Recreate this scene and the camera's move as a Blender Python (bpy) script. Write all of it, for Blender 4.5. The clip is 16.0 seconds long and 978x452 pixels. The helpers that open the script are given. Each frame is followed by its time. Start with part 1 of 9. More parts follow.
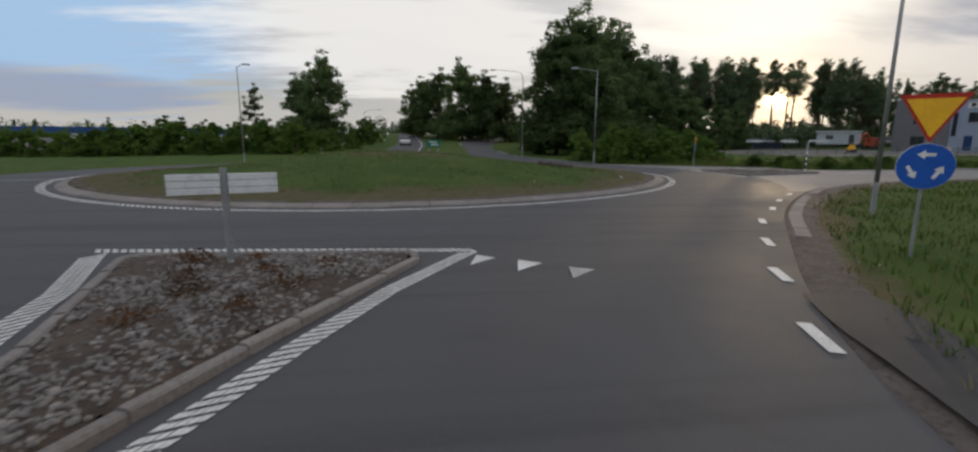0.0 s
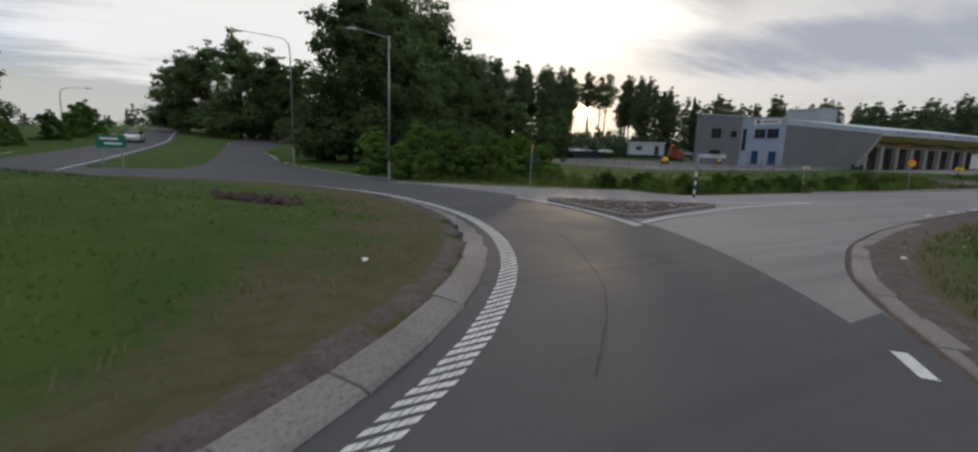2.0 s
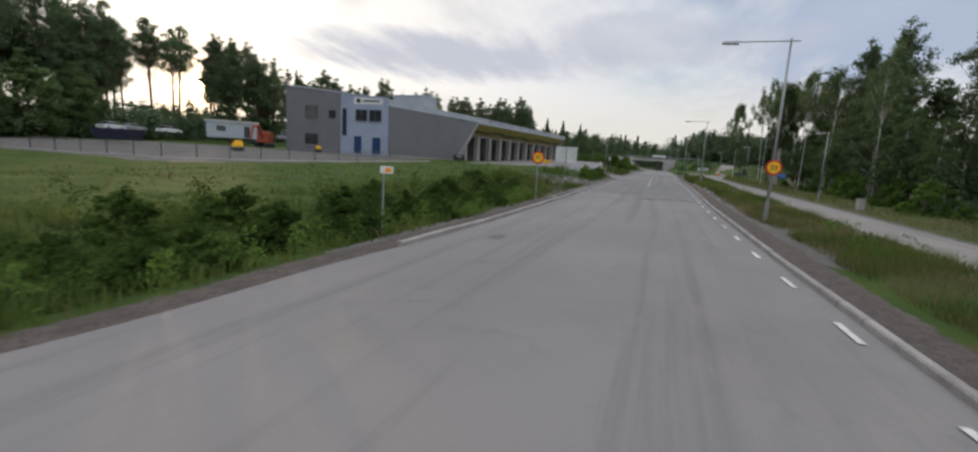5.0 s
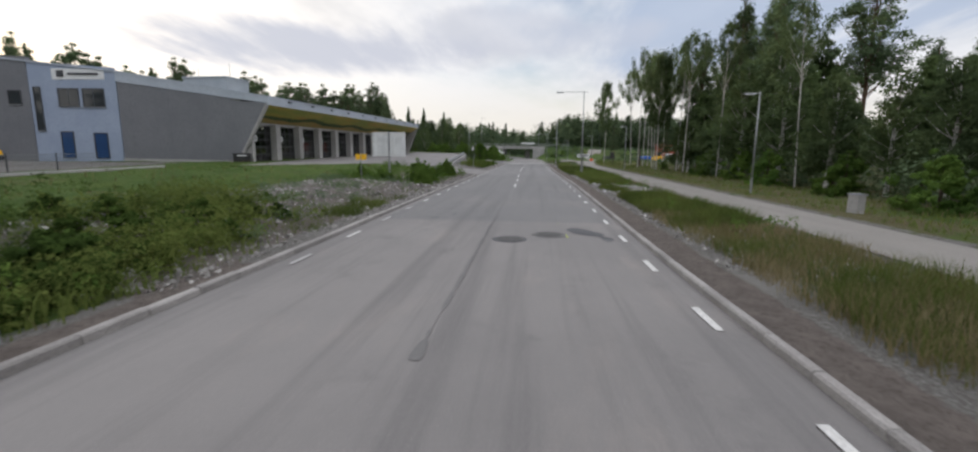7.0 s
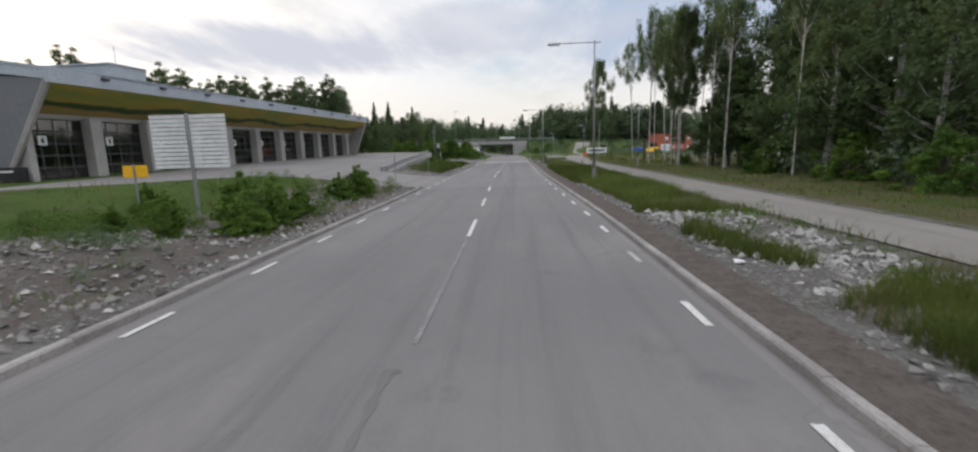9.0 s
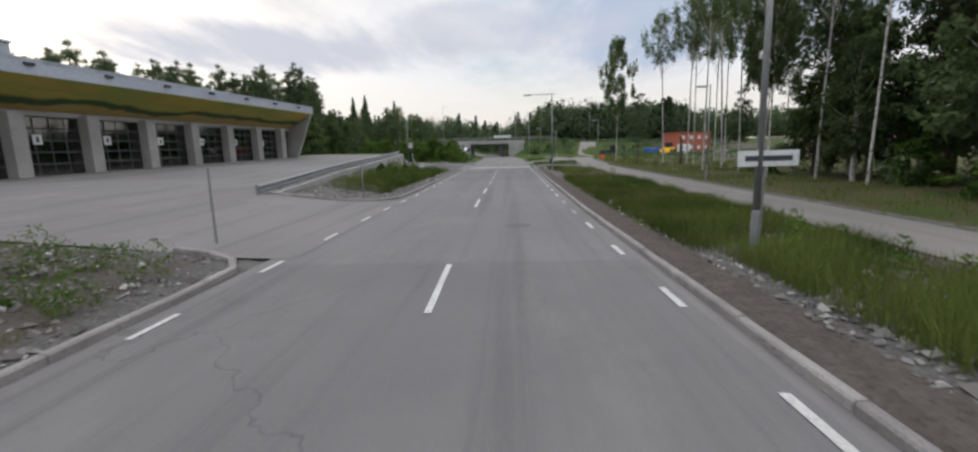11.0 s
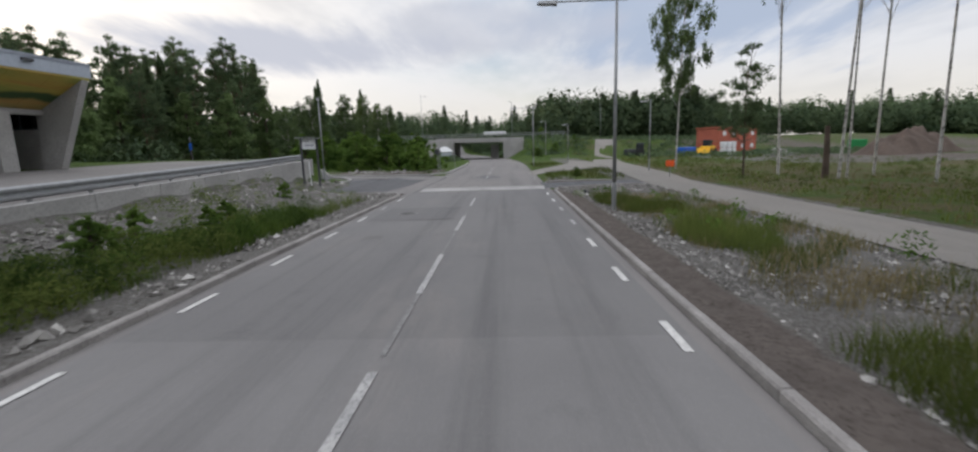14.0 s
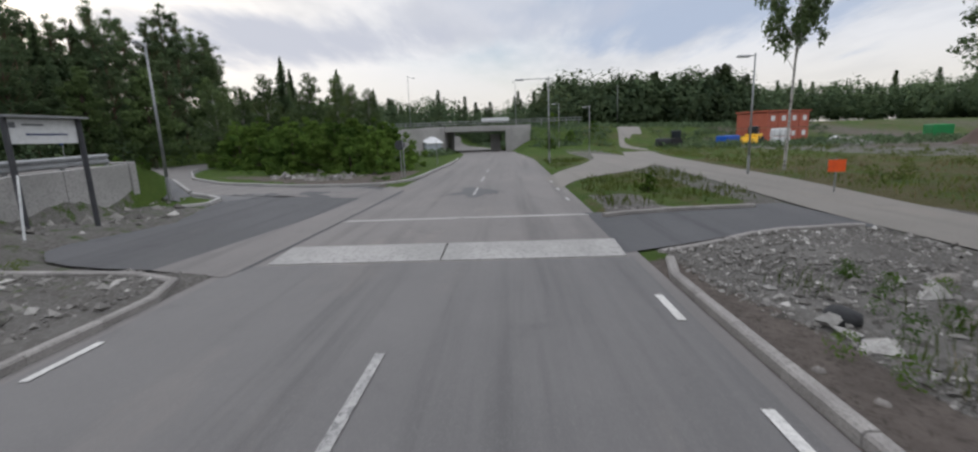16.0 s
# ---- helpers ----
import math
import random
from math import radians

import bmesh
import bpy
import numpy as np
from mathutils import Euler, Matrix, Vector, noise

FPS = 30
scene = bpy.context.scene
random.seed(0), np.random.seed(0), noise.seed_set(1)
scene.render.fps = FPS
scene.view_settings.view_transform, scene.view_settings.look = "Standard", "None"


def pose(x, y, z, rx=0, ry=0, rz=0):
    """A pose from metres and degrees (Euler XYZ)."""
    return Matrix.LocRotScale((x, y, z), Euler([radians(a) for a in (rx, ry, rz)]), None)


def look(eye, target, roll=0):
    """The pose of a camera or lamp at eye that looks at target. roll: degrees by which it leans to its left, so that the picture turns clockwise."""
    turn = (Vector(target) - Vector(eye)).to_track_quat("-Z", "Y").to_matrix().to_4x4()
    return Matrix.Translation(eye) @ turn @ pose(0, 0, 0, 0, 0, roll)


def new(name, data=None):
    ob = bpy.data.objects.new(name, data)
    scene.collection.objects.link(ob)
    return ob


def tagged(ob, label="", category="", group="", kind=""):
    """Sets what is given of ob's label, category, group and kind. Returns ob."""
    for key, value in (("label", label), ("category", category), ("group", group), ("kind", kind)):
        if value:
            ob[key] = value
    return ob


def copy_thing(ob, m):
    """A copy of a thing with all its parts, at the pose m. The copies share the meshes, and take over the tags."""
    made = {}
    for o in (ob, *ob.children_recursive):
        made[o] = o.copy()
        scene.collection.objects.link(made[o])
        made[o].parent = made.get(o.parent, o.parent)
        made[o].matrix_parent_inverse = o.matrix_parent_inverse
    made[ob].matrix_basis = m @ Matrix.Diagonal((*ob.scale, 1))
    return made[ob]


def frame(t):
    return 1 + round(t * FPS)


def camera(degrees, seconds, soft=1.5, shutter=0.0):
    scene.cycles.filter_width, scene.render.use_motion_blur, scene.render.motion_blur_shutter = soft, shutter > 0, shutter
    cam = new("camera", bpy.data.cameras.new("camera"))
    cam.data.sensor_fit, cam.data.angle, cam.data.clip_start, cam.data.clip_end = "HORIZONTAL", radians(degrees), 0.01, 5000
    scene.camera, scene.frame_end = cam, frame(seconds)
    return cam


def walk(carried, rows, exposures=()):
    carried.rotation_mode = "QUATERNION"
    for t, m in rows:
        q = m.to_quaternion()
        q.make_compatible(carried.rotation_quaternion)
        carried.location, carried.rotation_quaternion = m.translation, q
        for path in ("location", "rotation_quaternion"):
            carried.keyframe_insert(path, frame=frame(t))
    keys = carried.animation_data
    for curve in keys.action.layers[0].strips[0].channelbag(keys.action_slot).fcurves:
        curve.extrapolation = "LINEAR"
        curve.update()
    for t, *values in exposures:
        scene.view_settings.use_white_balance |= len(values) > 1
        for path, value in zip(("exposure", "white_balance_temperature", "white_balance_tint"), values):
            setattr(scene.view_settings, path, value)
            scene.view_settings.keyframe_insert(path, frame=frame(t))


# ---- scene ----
cam = camera(92.54, 16.0, soft=2.3, shutter=0.12)
PATH = [
    (0.0, -1.012, 3.810, 1.803, -7.19, -9.76, -0.25),
    (0.5, 0.293, 7.768, 1.868, -10.35, -9.87, -0.93),
    (1.0, 2.058, 12.026, 1.938, -15.12, -9.72, -1.35),
    (1.5, 4.445, 15.811, 2.050, -21.03, -9.45, -1.80),
    (2.0, 7.155, 19.275, 2.119, -27.14, -9.06, -1.82),
    (2.5, 10.197, 22.312, 2.164, -33.41, -8.92, -1.53),
    (3.0, 13.546, 24.929, 2.213, -40.14, -8.96, -1.27),
    (3.5, 17.512, 27.497, 2.256, -47.16, -9.06, -1.32),
    (4.0, 21.765, 29.432, 2.298, -54.70, -9.04, -1.49),
    (4.5, 26.360, 30.863, 2.318, -62.27, -8.97, -2.39),
    (5.0, 31.399, 31.653, 2.282, -69.59, -8.73, -3.32),
    (7.5, 55.800, 31.756, 2.298, -86.00, -9.14, 0.55),
    (8.0, 60.298, 31.751, 2.299, -86.75, -9.19, 1.27),
    (8.5, 65.147, 31.754, 2.312, -87.01, -9.32, 1.43),
    (9.0, 69.837, 31.680, 2.271, -86.95, -9.48, 1.59),
    (9.5, 74.852, 31.753, 2.306, -87.23, -9.50, 1.06),
    (12.0, 97.220, 31.898, 2.288, -87.89, -9.51, 1.87),
    (12.5, 102.121, 31.878, 2.302, -88.10, -9.57, 1.82),
    (13.0, 106.665, 31.750, 2.300, -88.15, -9.55, 1.92),
    (13.5, 111.240, 31.743, 2.305, -88.14, -9.50, 1.64),
    (14.0, 116.010, 31.680, 2.340, -88.07, -9.61, 1.70),
    (14.5, 120.721, 31.699, 2.307, -88.17, -9.49, 1.80),
    (15.0, 125.262, 31.714, 2.322, -88.11, -10.01, 1.84),
    (15.5, 129.321, 31.702, 2.293, -87.98, -10.43, 2.02),
    (16.0, 132.916, 31.691, 2.255, -87.76, -10.74, 2.12),
]
EXPO = [(0.0, -0.38, 6370, 10), (2.5, -0.22, 6200, 10), (3.5, -0.02, 6300, 10), (4.5, 0.16, 6400, 10), (5.5, 0.26, 6450, 10), (8.0, 0.42, 6500, 10), (12.0, 0.36, 6500, 10), (14.0, 0.29, 6450, 10), (15.0, 0.27, 6430, 10), (16.0, 0.30, 6430, 10)]
SKY_GAIN, OVERHEAD = 0.16, 0.75
CLOUD_LIT, CLOUD_WARM = (0.66, 0.67, 0.70), (1.12, 1.03, 0.92)
CLOUD_GREY, CLOUD_GREY_WARM = (0.42, 0.45, 0.51), (0.60, 0.56, 0.51)
HAZE, HAZE_WARM = (0.68, 0.65, 0.60), (0.95, 0.87, 0.75)
CLEAR_BLUE, DULL_BLUE, WHITE_CLOUD = (0.48, 0.72, 1.02), (0.33, 0.40, 0.53), (1.20, 1.15, 1.08)
SUN_CLOUD, BANK, LOW_BANK = (1.38, 1.30, 1.16), (0.46, 0.48, 0.55), (0.42, 0.48, 0.62)
walk(cam, [(t, pose(x, y, z, 90 + pitch, roll, yaw)) for t, x, y, z, yaw, pitch, roll in PATH], EXPO)

# ---- light ----
SUN_AZ, SUN_EL = 52.0, 5.0
SUN = Vector((math.cos(radians(SUN_EL)) * math.cos(radians(SUN_AZ)), math.cos(radians(SUN_EL)) * math.sin(radians(SUN_AZ)), math.sin(radians(SUN_EL))))
sun = new("sun", bpy.data.lights.new("sun", "SUN"))
sun.data.energy, sun.data.angle, sun.data.color = 1.3, radians(0.5), (1.0, 0.72, 0.42)
sun.matrix_world = look((0, 0, 60), Vector((0, 0, 60)) - SUN)


class Net:
    """Short-hand for building a node tree."""

    def __init__(self, tree):
        self.t = tree
        tree.nodes.clear()

    def __call__(self, kind, *links, operation=None, **values):
        n = self.t.nodes.new("ShaderNode" + kind)
        if operation:
            n.operation = operation
        for k, v in values.items():
            n.inputs[k].default_value = v
        for i, src in enumerate(links):
            if src is None:
                continue
            if isinstance(src, (int, float, tuple)):
                n.inputs[i].default_value = src
            else:
                self.t.links.new(src, n.inputs[i])
        return n

    def math(self, op, a, b=0.0, c=0.0):
        return self("Math", a, b, c, operation=op).outputs[0]

    def mix(self, f, a, b):
        n = self.t.nodes.new("ShaderNodeMix")
        n.data_type = "RGBA"
        for i, src in ((0, f), (6, a), (7, b)):
            if isinstance(src, tuple):
                n.inputs[i].default_value = (*src, 1.0) if len(src) == 3 else src
            elif isinstance(src, (int, float)):
                n.inputs[i].default_value = src
            else:
                self.t.links.new(src, n.inputs[i])
        return n.outputs[2]

    def ramp(self, f, a, b):
        n = self("MapRange", f)
        n.interpolation_type = "SMOOTHSTEP"
        n.inputs[1].default_value, n.inputs[2].default_value = a, b
        return n.outputs[0]

    def noise(self, vec, scale, detail=4.0, rough=0.55, out=0):
        n = self("TexNoise", vec, Scale=scale, Detail=detail, Roughness=rough)
        return n.outputs[out]


world = bpy.data.worlds.new("evening_sky")
scene.world = world
world.use_nodes = True
N = Net(world.node_tree)
gen = N("TexCoord").outputs["Generated"]
direction = N("VectorMath", gen, operation="NORMALIZE").outputs[0]
sep = N("SeparateXYZ", direction)
up = N.math("MAXIMUM", sep.outputs[2], 0.0)
den = N.math("ADD", up, 0.13)
flat = N("CombineXYZ", N.math("DIVIDE", sep.outputs[0], den), N.math("DIVIDE", sep.outputs[1], den), 0.0).outputs[0]
stretched = N("Mapping", flat, Rotation=(0, 0, radians(25)), Scale=(0.55, 1.0, 1.0)).outputs[0]
toward = N("VectorMath", direction, tuple(SUN), operation="DOT_PRODUCT").outputs["Value"]
toward = N.math("MAXIMUM", toward, 0.0)
sky = N("TexSky")
sky.sky_type, sky.sun_disc, sky.dust_density = "NISHITA", False, 1.0
sky.sun_elevation, sky.sun_rotation = radians(SUN_EL), radians(90 - SUN_AZ)
blue = N("VectorMath", sky.outputs[0], (0.85, 0.92, 1.25), operation="MULTIPLY").outputs[0]
blue_scaled = N("VectorMath", blue, operation="SCALE", Scale=SKY_GAIN).outputs[0]
rag = N.math("ADD", N.math("MULTIPLY_ADD", N.noise(stretched, 0.9, 7, 0.62), 3.4, -1.7), N.math("MULTIPLY_ADD", N.noise(N("Mapping", flat, Rotation=(0, 0, radians(-35)), Scale=(0.35, 1.6, 1.0)).outputs[0], 1.7, 5, 0.6), 2.6, -1.3))
elevation = N.math("MULTIPLY", N.math("ARCSINE", sep.outputs[2]), 57.296)
level = N("VectorMath", N("CombineXYZ", sep.outputs[0], sep.outputs[1], 0.0).outputs[0], operation="NORMALIZE").outputs[0]


def lobe(az, el, half_az, half_el, ragged=1.0):
    """Weight of one cloud or clear patch round a bearing, with ragged edges."""
    side = N("VectorMath", level, (math.cos(radians(az)), math.sin(radians(az)), 0.0), operation="DOT_PRODUCT").outputs["Value"]
    side = N.math("DIVIDE", N.math("MULTIPLY", N.math("ARCCOSINE", N.math("MINIMUM", side, 0.99999)), 57.296), half_az)
    high = N.math("DIVIDE", N.math("SUBTRACT", elevation, el), half_el)
    gap = N.math("ADD", N.math("MULTIPLY", side, side), N.math("MULTIPLY", high, high))
    return N.ramp(N.math("SUBTRACT", N.math("MULTIPLY_ADD", rag, ragged, 1.35), gap), 0.0, 1.1)


cover = N.ramp(N.noise(stretched, 0.42, 6, 0.58), 0.28, 0.50)
shade = N.ramp(N.noise(stretched, 0.8, 5, 0.6), 0.46, 0.64)
warm = N.math("POWER", toward, 7.0)
bright = N.mix(warm, CLOUD_LIT, CLOUD_WARM)
grey = N.mix(warm, CLOUD_GREY, CLOUD_GREY_WARM)
cloud = N.mix(N.math("MULTIPLY", shade, 0.55), bright, grey)
body = N.mix(cover, blue_scaled, cloud)
low = N.ramp(up, 0.03, 0.17)
haze = N.mix(warm, HAZE, HAZE_WARM)
body = N.mix(low, haze, body)
body = N.mix(N.math("MULTIPLY", lobe(120, 11, 16, 7, 1.2), 0.9), body, CLEAR_BLUE)
body = N.mix(N.math("MULTIPLY", lobe(-24, 14, 20, 6, 1.1), 0.8), body, DULL_BLUE)
body = N.mix(N.math("MULTIPLY", lobe(94, 12, 24, 6, 1.3), 0.8), body, WHITE_CLOUD)
body = N.mix(lobe(56, 14, 17, 4.5, 0.8), body, SUN_CLOUD)
body = N.mix(N.math("MULTIPLY", lobe(25, 10.8, 21, 2.9, 0.8), 0.9), body, BANK)
body = N.mix(N.math("MULTIPLY", lobe(3, 13, 16, 2.6, 1.0), 0.55), body, BANK)
body = N.mix(N.math("MULTIPLY", lobe(124, 4.6, 13, 2.0, 0.7), 0.9), body, LOW_BANK)
halo = N.math("MULTIPLY", N.math("POWER", toward, 110.0), 0.45)
disc = N.math("MULTIPLY", N.math("POWER", toward, 22000.0), 80.0)
aureole = N.math("MULTIPLY", N.math("POWER", toward, 700.0), 1.0)
glow = N("VectorMath", (1.0, 0.74, 0.38), operation="SCALE")
N.t.links.new(N.math("ADD", halo, disc), glow.inputs["Scale"])
overhead = N.math("MULTIPLY_ADD", N.ramp(up, 0.30, 0.62), OVERHEAD, 1.0)
lifted = N("VectorMath", body, operation="SCALE")
N.t.links.new(overhead, lifted.inputs["Scale"])
body = lifted.outputs[0]
amber = N("VectorMath", (1.0, 0.52, 0.14), operation="SCALE")
N.t.links.new(aureole, amber.inputs["Scale"])
total = N("VectorMath", body, N("VectorMath", glow.outputs[0], amber.outputs[0], operation="ADD").outputs[0], operation="ADD").outputs[0]
back = N("Background", total, Strength=1.0)
N.t.links.new(back.outputs[0], N("OutputWorld").inputs[0])


# ---- materials ----
def material(name, a, b, c=None, big=0.3, fine=18.0, rough=0.9, bump=0.25, metal=0.0, spec=0.3, spread=0.0, coat=0.0, local=False):
    """Two tones mixed by a broad noise, a third by a fine grain, with a fine relief."""
    m = bpy.data.materials.new(name)
    m.use_nodes = True
    n = Net(m.node_tree)
    p = n("TexCoord").outputs["Object"] if local else n("NewGeometry").outputs["Position"]
    wide = n.ramp(n.noise(p, big, 5, 0.6), 0.36, 0.64)
    col = n.mix(wide, a, b)
    grain = n.noise(p, fine, 4, 0.7)
    col = n.mix(n.ramp(grain, 0.42, 0.72), col, c or tuple(0.5 * (i + j) * 0.8 for i, j in zip(a, b)))
    if spread:
        rnd = n("ObjectInfo").outputs["Random"]
        hsv = n("HueSaturation", Hue=0.5, Saturation=1.0)
        n.t.links.new(n.math("MULTIPLY_ADD", rnd, spread, 1 - spread / 2), hsv.inputs["Value"])
        n.t.links.new(col, hsv.inputs["Color"])
        col = hsv.outputs[0]
    bs = n("BsdfPrincipled", Roughness=rough, Metallic=metal)
    bs.inputs["Specular IOR Level"].default_value = spec
    bs.inputs["Coat Weight"].default_value = coat
    n.t.links.new(col, bs.inputs["Base Color"])
    n.t.links.new(n.math("MULTIPLY_ADD", grain, 0.25, rough - 0.12), bs.inputs["Roughness"])
    if bump:
        relief = n("Bump", Strength=bump, Distance=0.02)
        n.t.links.new(grain, relief.inputs["Height"])
        n.t.links.new(relief.outputs[0], bs.inputs["Normal"])
    n.t.links.new(bs.outputs[0], n("OutputMaterial").inputs[0])
    return m


def asphalt(name, a, b, patch):
    """Worn asphalt: broad stains, stone grain, thin cracks and darker lengthwise wear."""
    m = bpy.data.materials.new(name)
    m.use_nodes = True
    n = Net(m.node_tree)
    p = n("NewGeometry").outputs["Position"]
    wide = n.ramp(n.noise(p, 0.16, 5, 0.65), 0.34, 0.66)
    col = n.mix(wide, a, b)
    along = n("Mapping", p, Scale=(0.04, 1.3, 1.0)).outputs[0]
    col = n.mix(n.math("MULTIPLY", n.ramp(n.noise(along, 1.0, 5, 0.65), 0.47, 0.72), 0.6), col, patch)
    stain = n.ramp(n.noise(p, 0.75, 6, 0.7), 0.56, 0.74)
    col = n.mix(n.math("MULTIPLY", stain, 0.45), col, patch)
    dust = n.ramp(n.noise(n("Mapping", p, Scale=(0.25, 0.7, 1.0)).outputs[0], 0.8, 6, 0.7), 0.52, 0.75)
    col = n.mix(n.math("MULTIPLY", dust, 0.4), col, tuple(min(1, k * i) for k, i in zip((1.32, 1.24, 1.17), b)))
    grain = n.noise(p, 55.0, 3, 0.8)
    col = n.mix(n.math("MULTIPLY", n.ramp(grain, 0.5, 0.75), 0.35), col, tuple(min(1, 1.7 * i) for i in b))
    warp = n("VectorMath", p, n("VectorMath", n.noise(p, 0.9, 3, 0.6, 1), operation="SCALE", Scale=1.6).outputs[0], operation="ADD").outputs[0]
    cells = n("TexVoronoi", warp)
    cells.feature = "DISTANCE_TO_EDGE"
    cells.inputs["Scale"].default_value = 0.14
    vor = cells.outputs[0]
    gate = n.ramp(n.noise(p, 0.09, 2, 0.5), 0.56, 0.64)
    crack = n.math("MULTIPLY", n.math("LESS_THAN", vor, 0.0022), n.math("MULTIPLY", gate, 0.35))
    col = n.mix(crack, col, tuple(i * 0.35 for i in a))
    bs = n("BsdfPrincipled", Roughness=0.9)
    bs.inputs["Specular IOR Level"].default_value = 0.25
    n.t.links.new(col, bs.inputs["Base Color"])
    n.t.links.new(n.math("MULTIPLY_ADD", wide, 0.16, 0.72), bs.inputs["Roughness"])
    b = n("Bump", Strength=0.35, Distance=0.012)
    n.t.links.new(grain, b.inputs["Height"])
    n.t.links.new(b.outputs[0], bs.inputs["Normal"])
    n.t.links.new(bs.outputs[0], n("OutputMaterial").inputs[0])
    return m


def foliage(name, a, b, c, lets=0.45):
    """Leaves: three tones picked leaf by leaf and tree by tree, letting some light through."""
    m = bpy.data.materials.new(name)
    m.use_nodes = True
    n = Net(m.node_tree)
    isl = n("NewGeometry").outputs["Random Per Island"]
    col = n.mix(isl, a, b)
    pos = n("NewGeometry").outputs["Position"]
    col = n.mix(n.ramp(n.noise(pos, 0.35, 3, 0.6), 0.42, 0.66), col, c)
    hsv = n("HueSaturation", Hue=0.5, Saturation=1.0)
    n.t.links.new(n.math("MULTIPLY_ADD", n("ObjectInfo").outputs["Random"], 0.5, 0.75), hsv.inputs["Value"])
    n.t.links.new(col, hsv.inputs["Color"])
    d = n("BsdfDiffuse", hsv.outputs[0])
    t = n("BsdfTranslucent", hsv.outputs[0])
    mx = n("MixShader", lets)
    n.t.links.new(d.outputs[0], mx.inputs[1])
    n.t.links.new(t.outputs[0], mx.inputs[2])
    n.t.links.new(mx.outputs[0], n("OutputMaterial").inputs[0])
    return m


def ground_material():
    """Grass, dry grass and gravel, laid out by the three zone weights of the ground."""
    m = bpy.data.materials.new("ground_cover")
    m.use_nodes = True
    n = Net(m.node_tree)
    p = n("NewGeometry").outputs["Position"]
    weights = n("VertexColor")
    weights.layer_name = "zone"
    zone = n("SeparateColor", weights.outputs[0])
    w1 = n.noise(p, 0.55, 6, 0.65)
    w2 = n.noise(p, 2.6, 5, 0.7)
    f = n.noise(p, 14.0, 4, 0.75)
    tall = n.noise(n("Mapping", p, Scale=(1, 1, 0.2)).outputs[0], 40.0, 3, 0.8)
    green = n.mix(n.ramp(w1, 0.35, 0.65), (0.052, 0.092, 0.017), (0.082, 0.120, 0.025))
    green = n.mix(n.ramp(tall, 0.4, 0.7), green, (0.028, 0.050, 0.013))
    dry = n.mix(n.ramp(w2, 0.35, 0.65), (0.118, 0.100, 0.056), (0.080, 0.080, 0.034))
    dry = n.mix(n.ramp(tall, 0.45, 0.75), dry, (0.06, 0.052, 0.026))
    wobble = n("VectorMath", p, n("VectorMath", n.noise(p, 6.0, 3, 0.6, 1), operation="SCALE", Scale=0.12).outputs[0], operation="ADD").outputs[0]
    stone = n("TexVoronoi", wobble, Scale=38.0, Randomness=1.0)
    tone = n("SeparateColor", stone.outputs["Color"]).outputs[0]
    grav = n.mix(tone, (0.105, 0.101, 0.096), (0.215, 0.208, 0.20))
    grav = n.mix(n.ramp(f, 0.40, 0.62), grav, (0.098, 0.089, 0.080))
    grav = n.mix(n.ramp(n.noise(p, 0.35, 4, 0.6), 0.5, 0.68), grav, (0.175, 0.168, 0.158))
    grav = n.mix(n.math("MULTIPLY", n.ramp(n.noise(p, 60.0, 2, 0.8), 0.55, 0.75), 0.5), grav, (0.34, 0.325, 0.30))
    soil = n.mix(n.ramp(w2, 0.35, 0.65), (0.105, 0.089, 0.080), (0.145, 0.123, 0.110))
    soil = n.mix(n.ramp(n.noise(p, 45.0, 3, 0.8), 0.55, 0.75), soil, (0.17, 0.155, 0.14))
    soil = n.mix(n.ramp(f, 0.48, 0.7), soil, (0.065, 0.057, 0.05))
    jit = n.math("MULTIPLY_ADD", w2, 1.2, -0.6)
    kd = n.ramp(n.math("ADD", n.math("ADD", zone.outputs[1], jit), n.math("MULTIPLY_ADD", n.noise(p, 0.3, 5, 0.6), 1.6, -0.8)), 0.35, 0.65)
    kg = n.ramp(n.math("ADD", zone.outputs[0], jit), 0.40, 0.60)
    col = n.mix(kd, green, dry)
    col = n.mix(kg, col, grav)
    col = n.mix(n.ramp(n.math("ADD", zone.outputs[2], n.math("MULTIPLY", jit, 0.7)), 0.40, 0.60), col, soil)
    bs = n("BsdfPrincipled", Roughness=0.95)
    bs.inputs["Specular IOR Level"].default_value = 0.12
    n.t.links.new(col, bs.inputs["Base Color"])
    b = n("Bump", Strength=0.7, Distance=0.06)
    n.t.links.new(n.math("ADD", f, tall), b.inputs["Height"])
    n.t.links.new(b.outputs[0], bs.inputs["Normal"])
    n.t.links.new(bs.outputs[0], n("OutputMaterial").inputs[0])
    return m


def glass(name, tint=(0.03, 0.035, 0.04), rough=0.05):
    m = bpy.data.materials.new(name)
    m.use_nodes = True
    n = Net(m.node_tree)
    bs = n("BsdfPrincipled", Roughness=rough)
    bs.inputs["Base Color"].default_value = (*tint, 1)
    bs.inputs["Specular IOR Level"].default_value = 0.6
    n.t.links.new(bs.outputs[0], n("OutputMaterial").inputs[0])
    return m


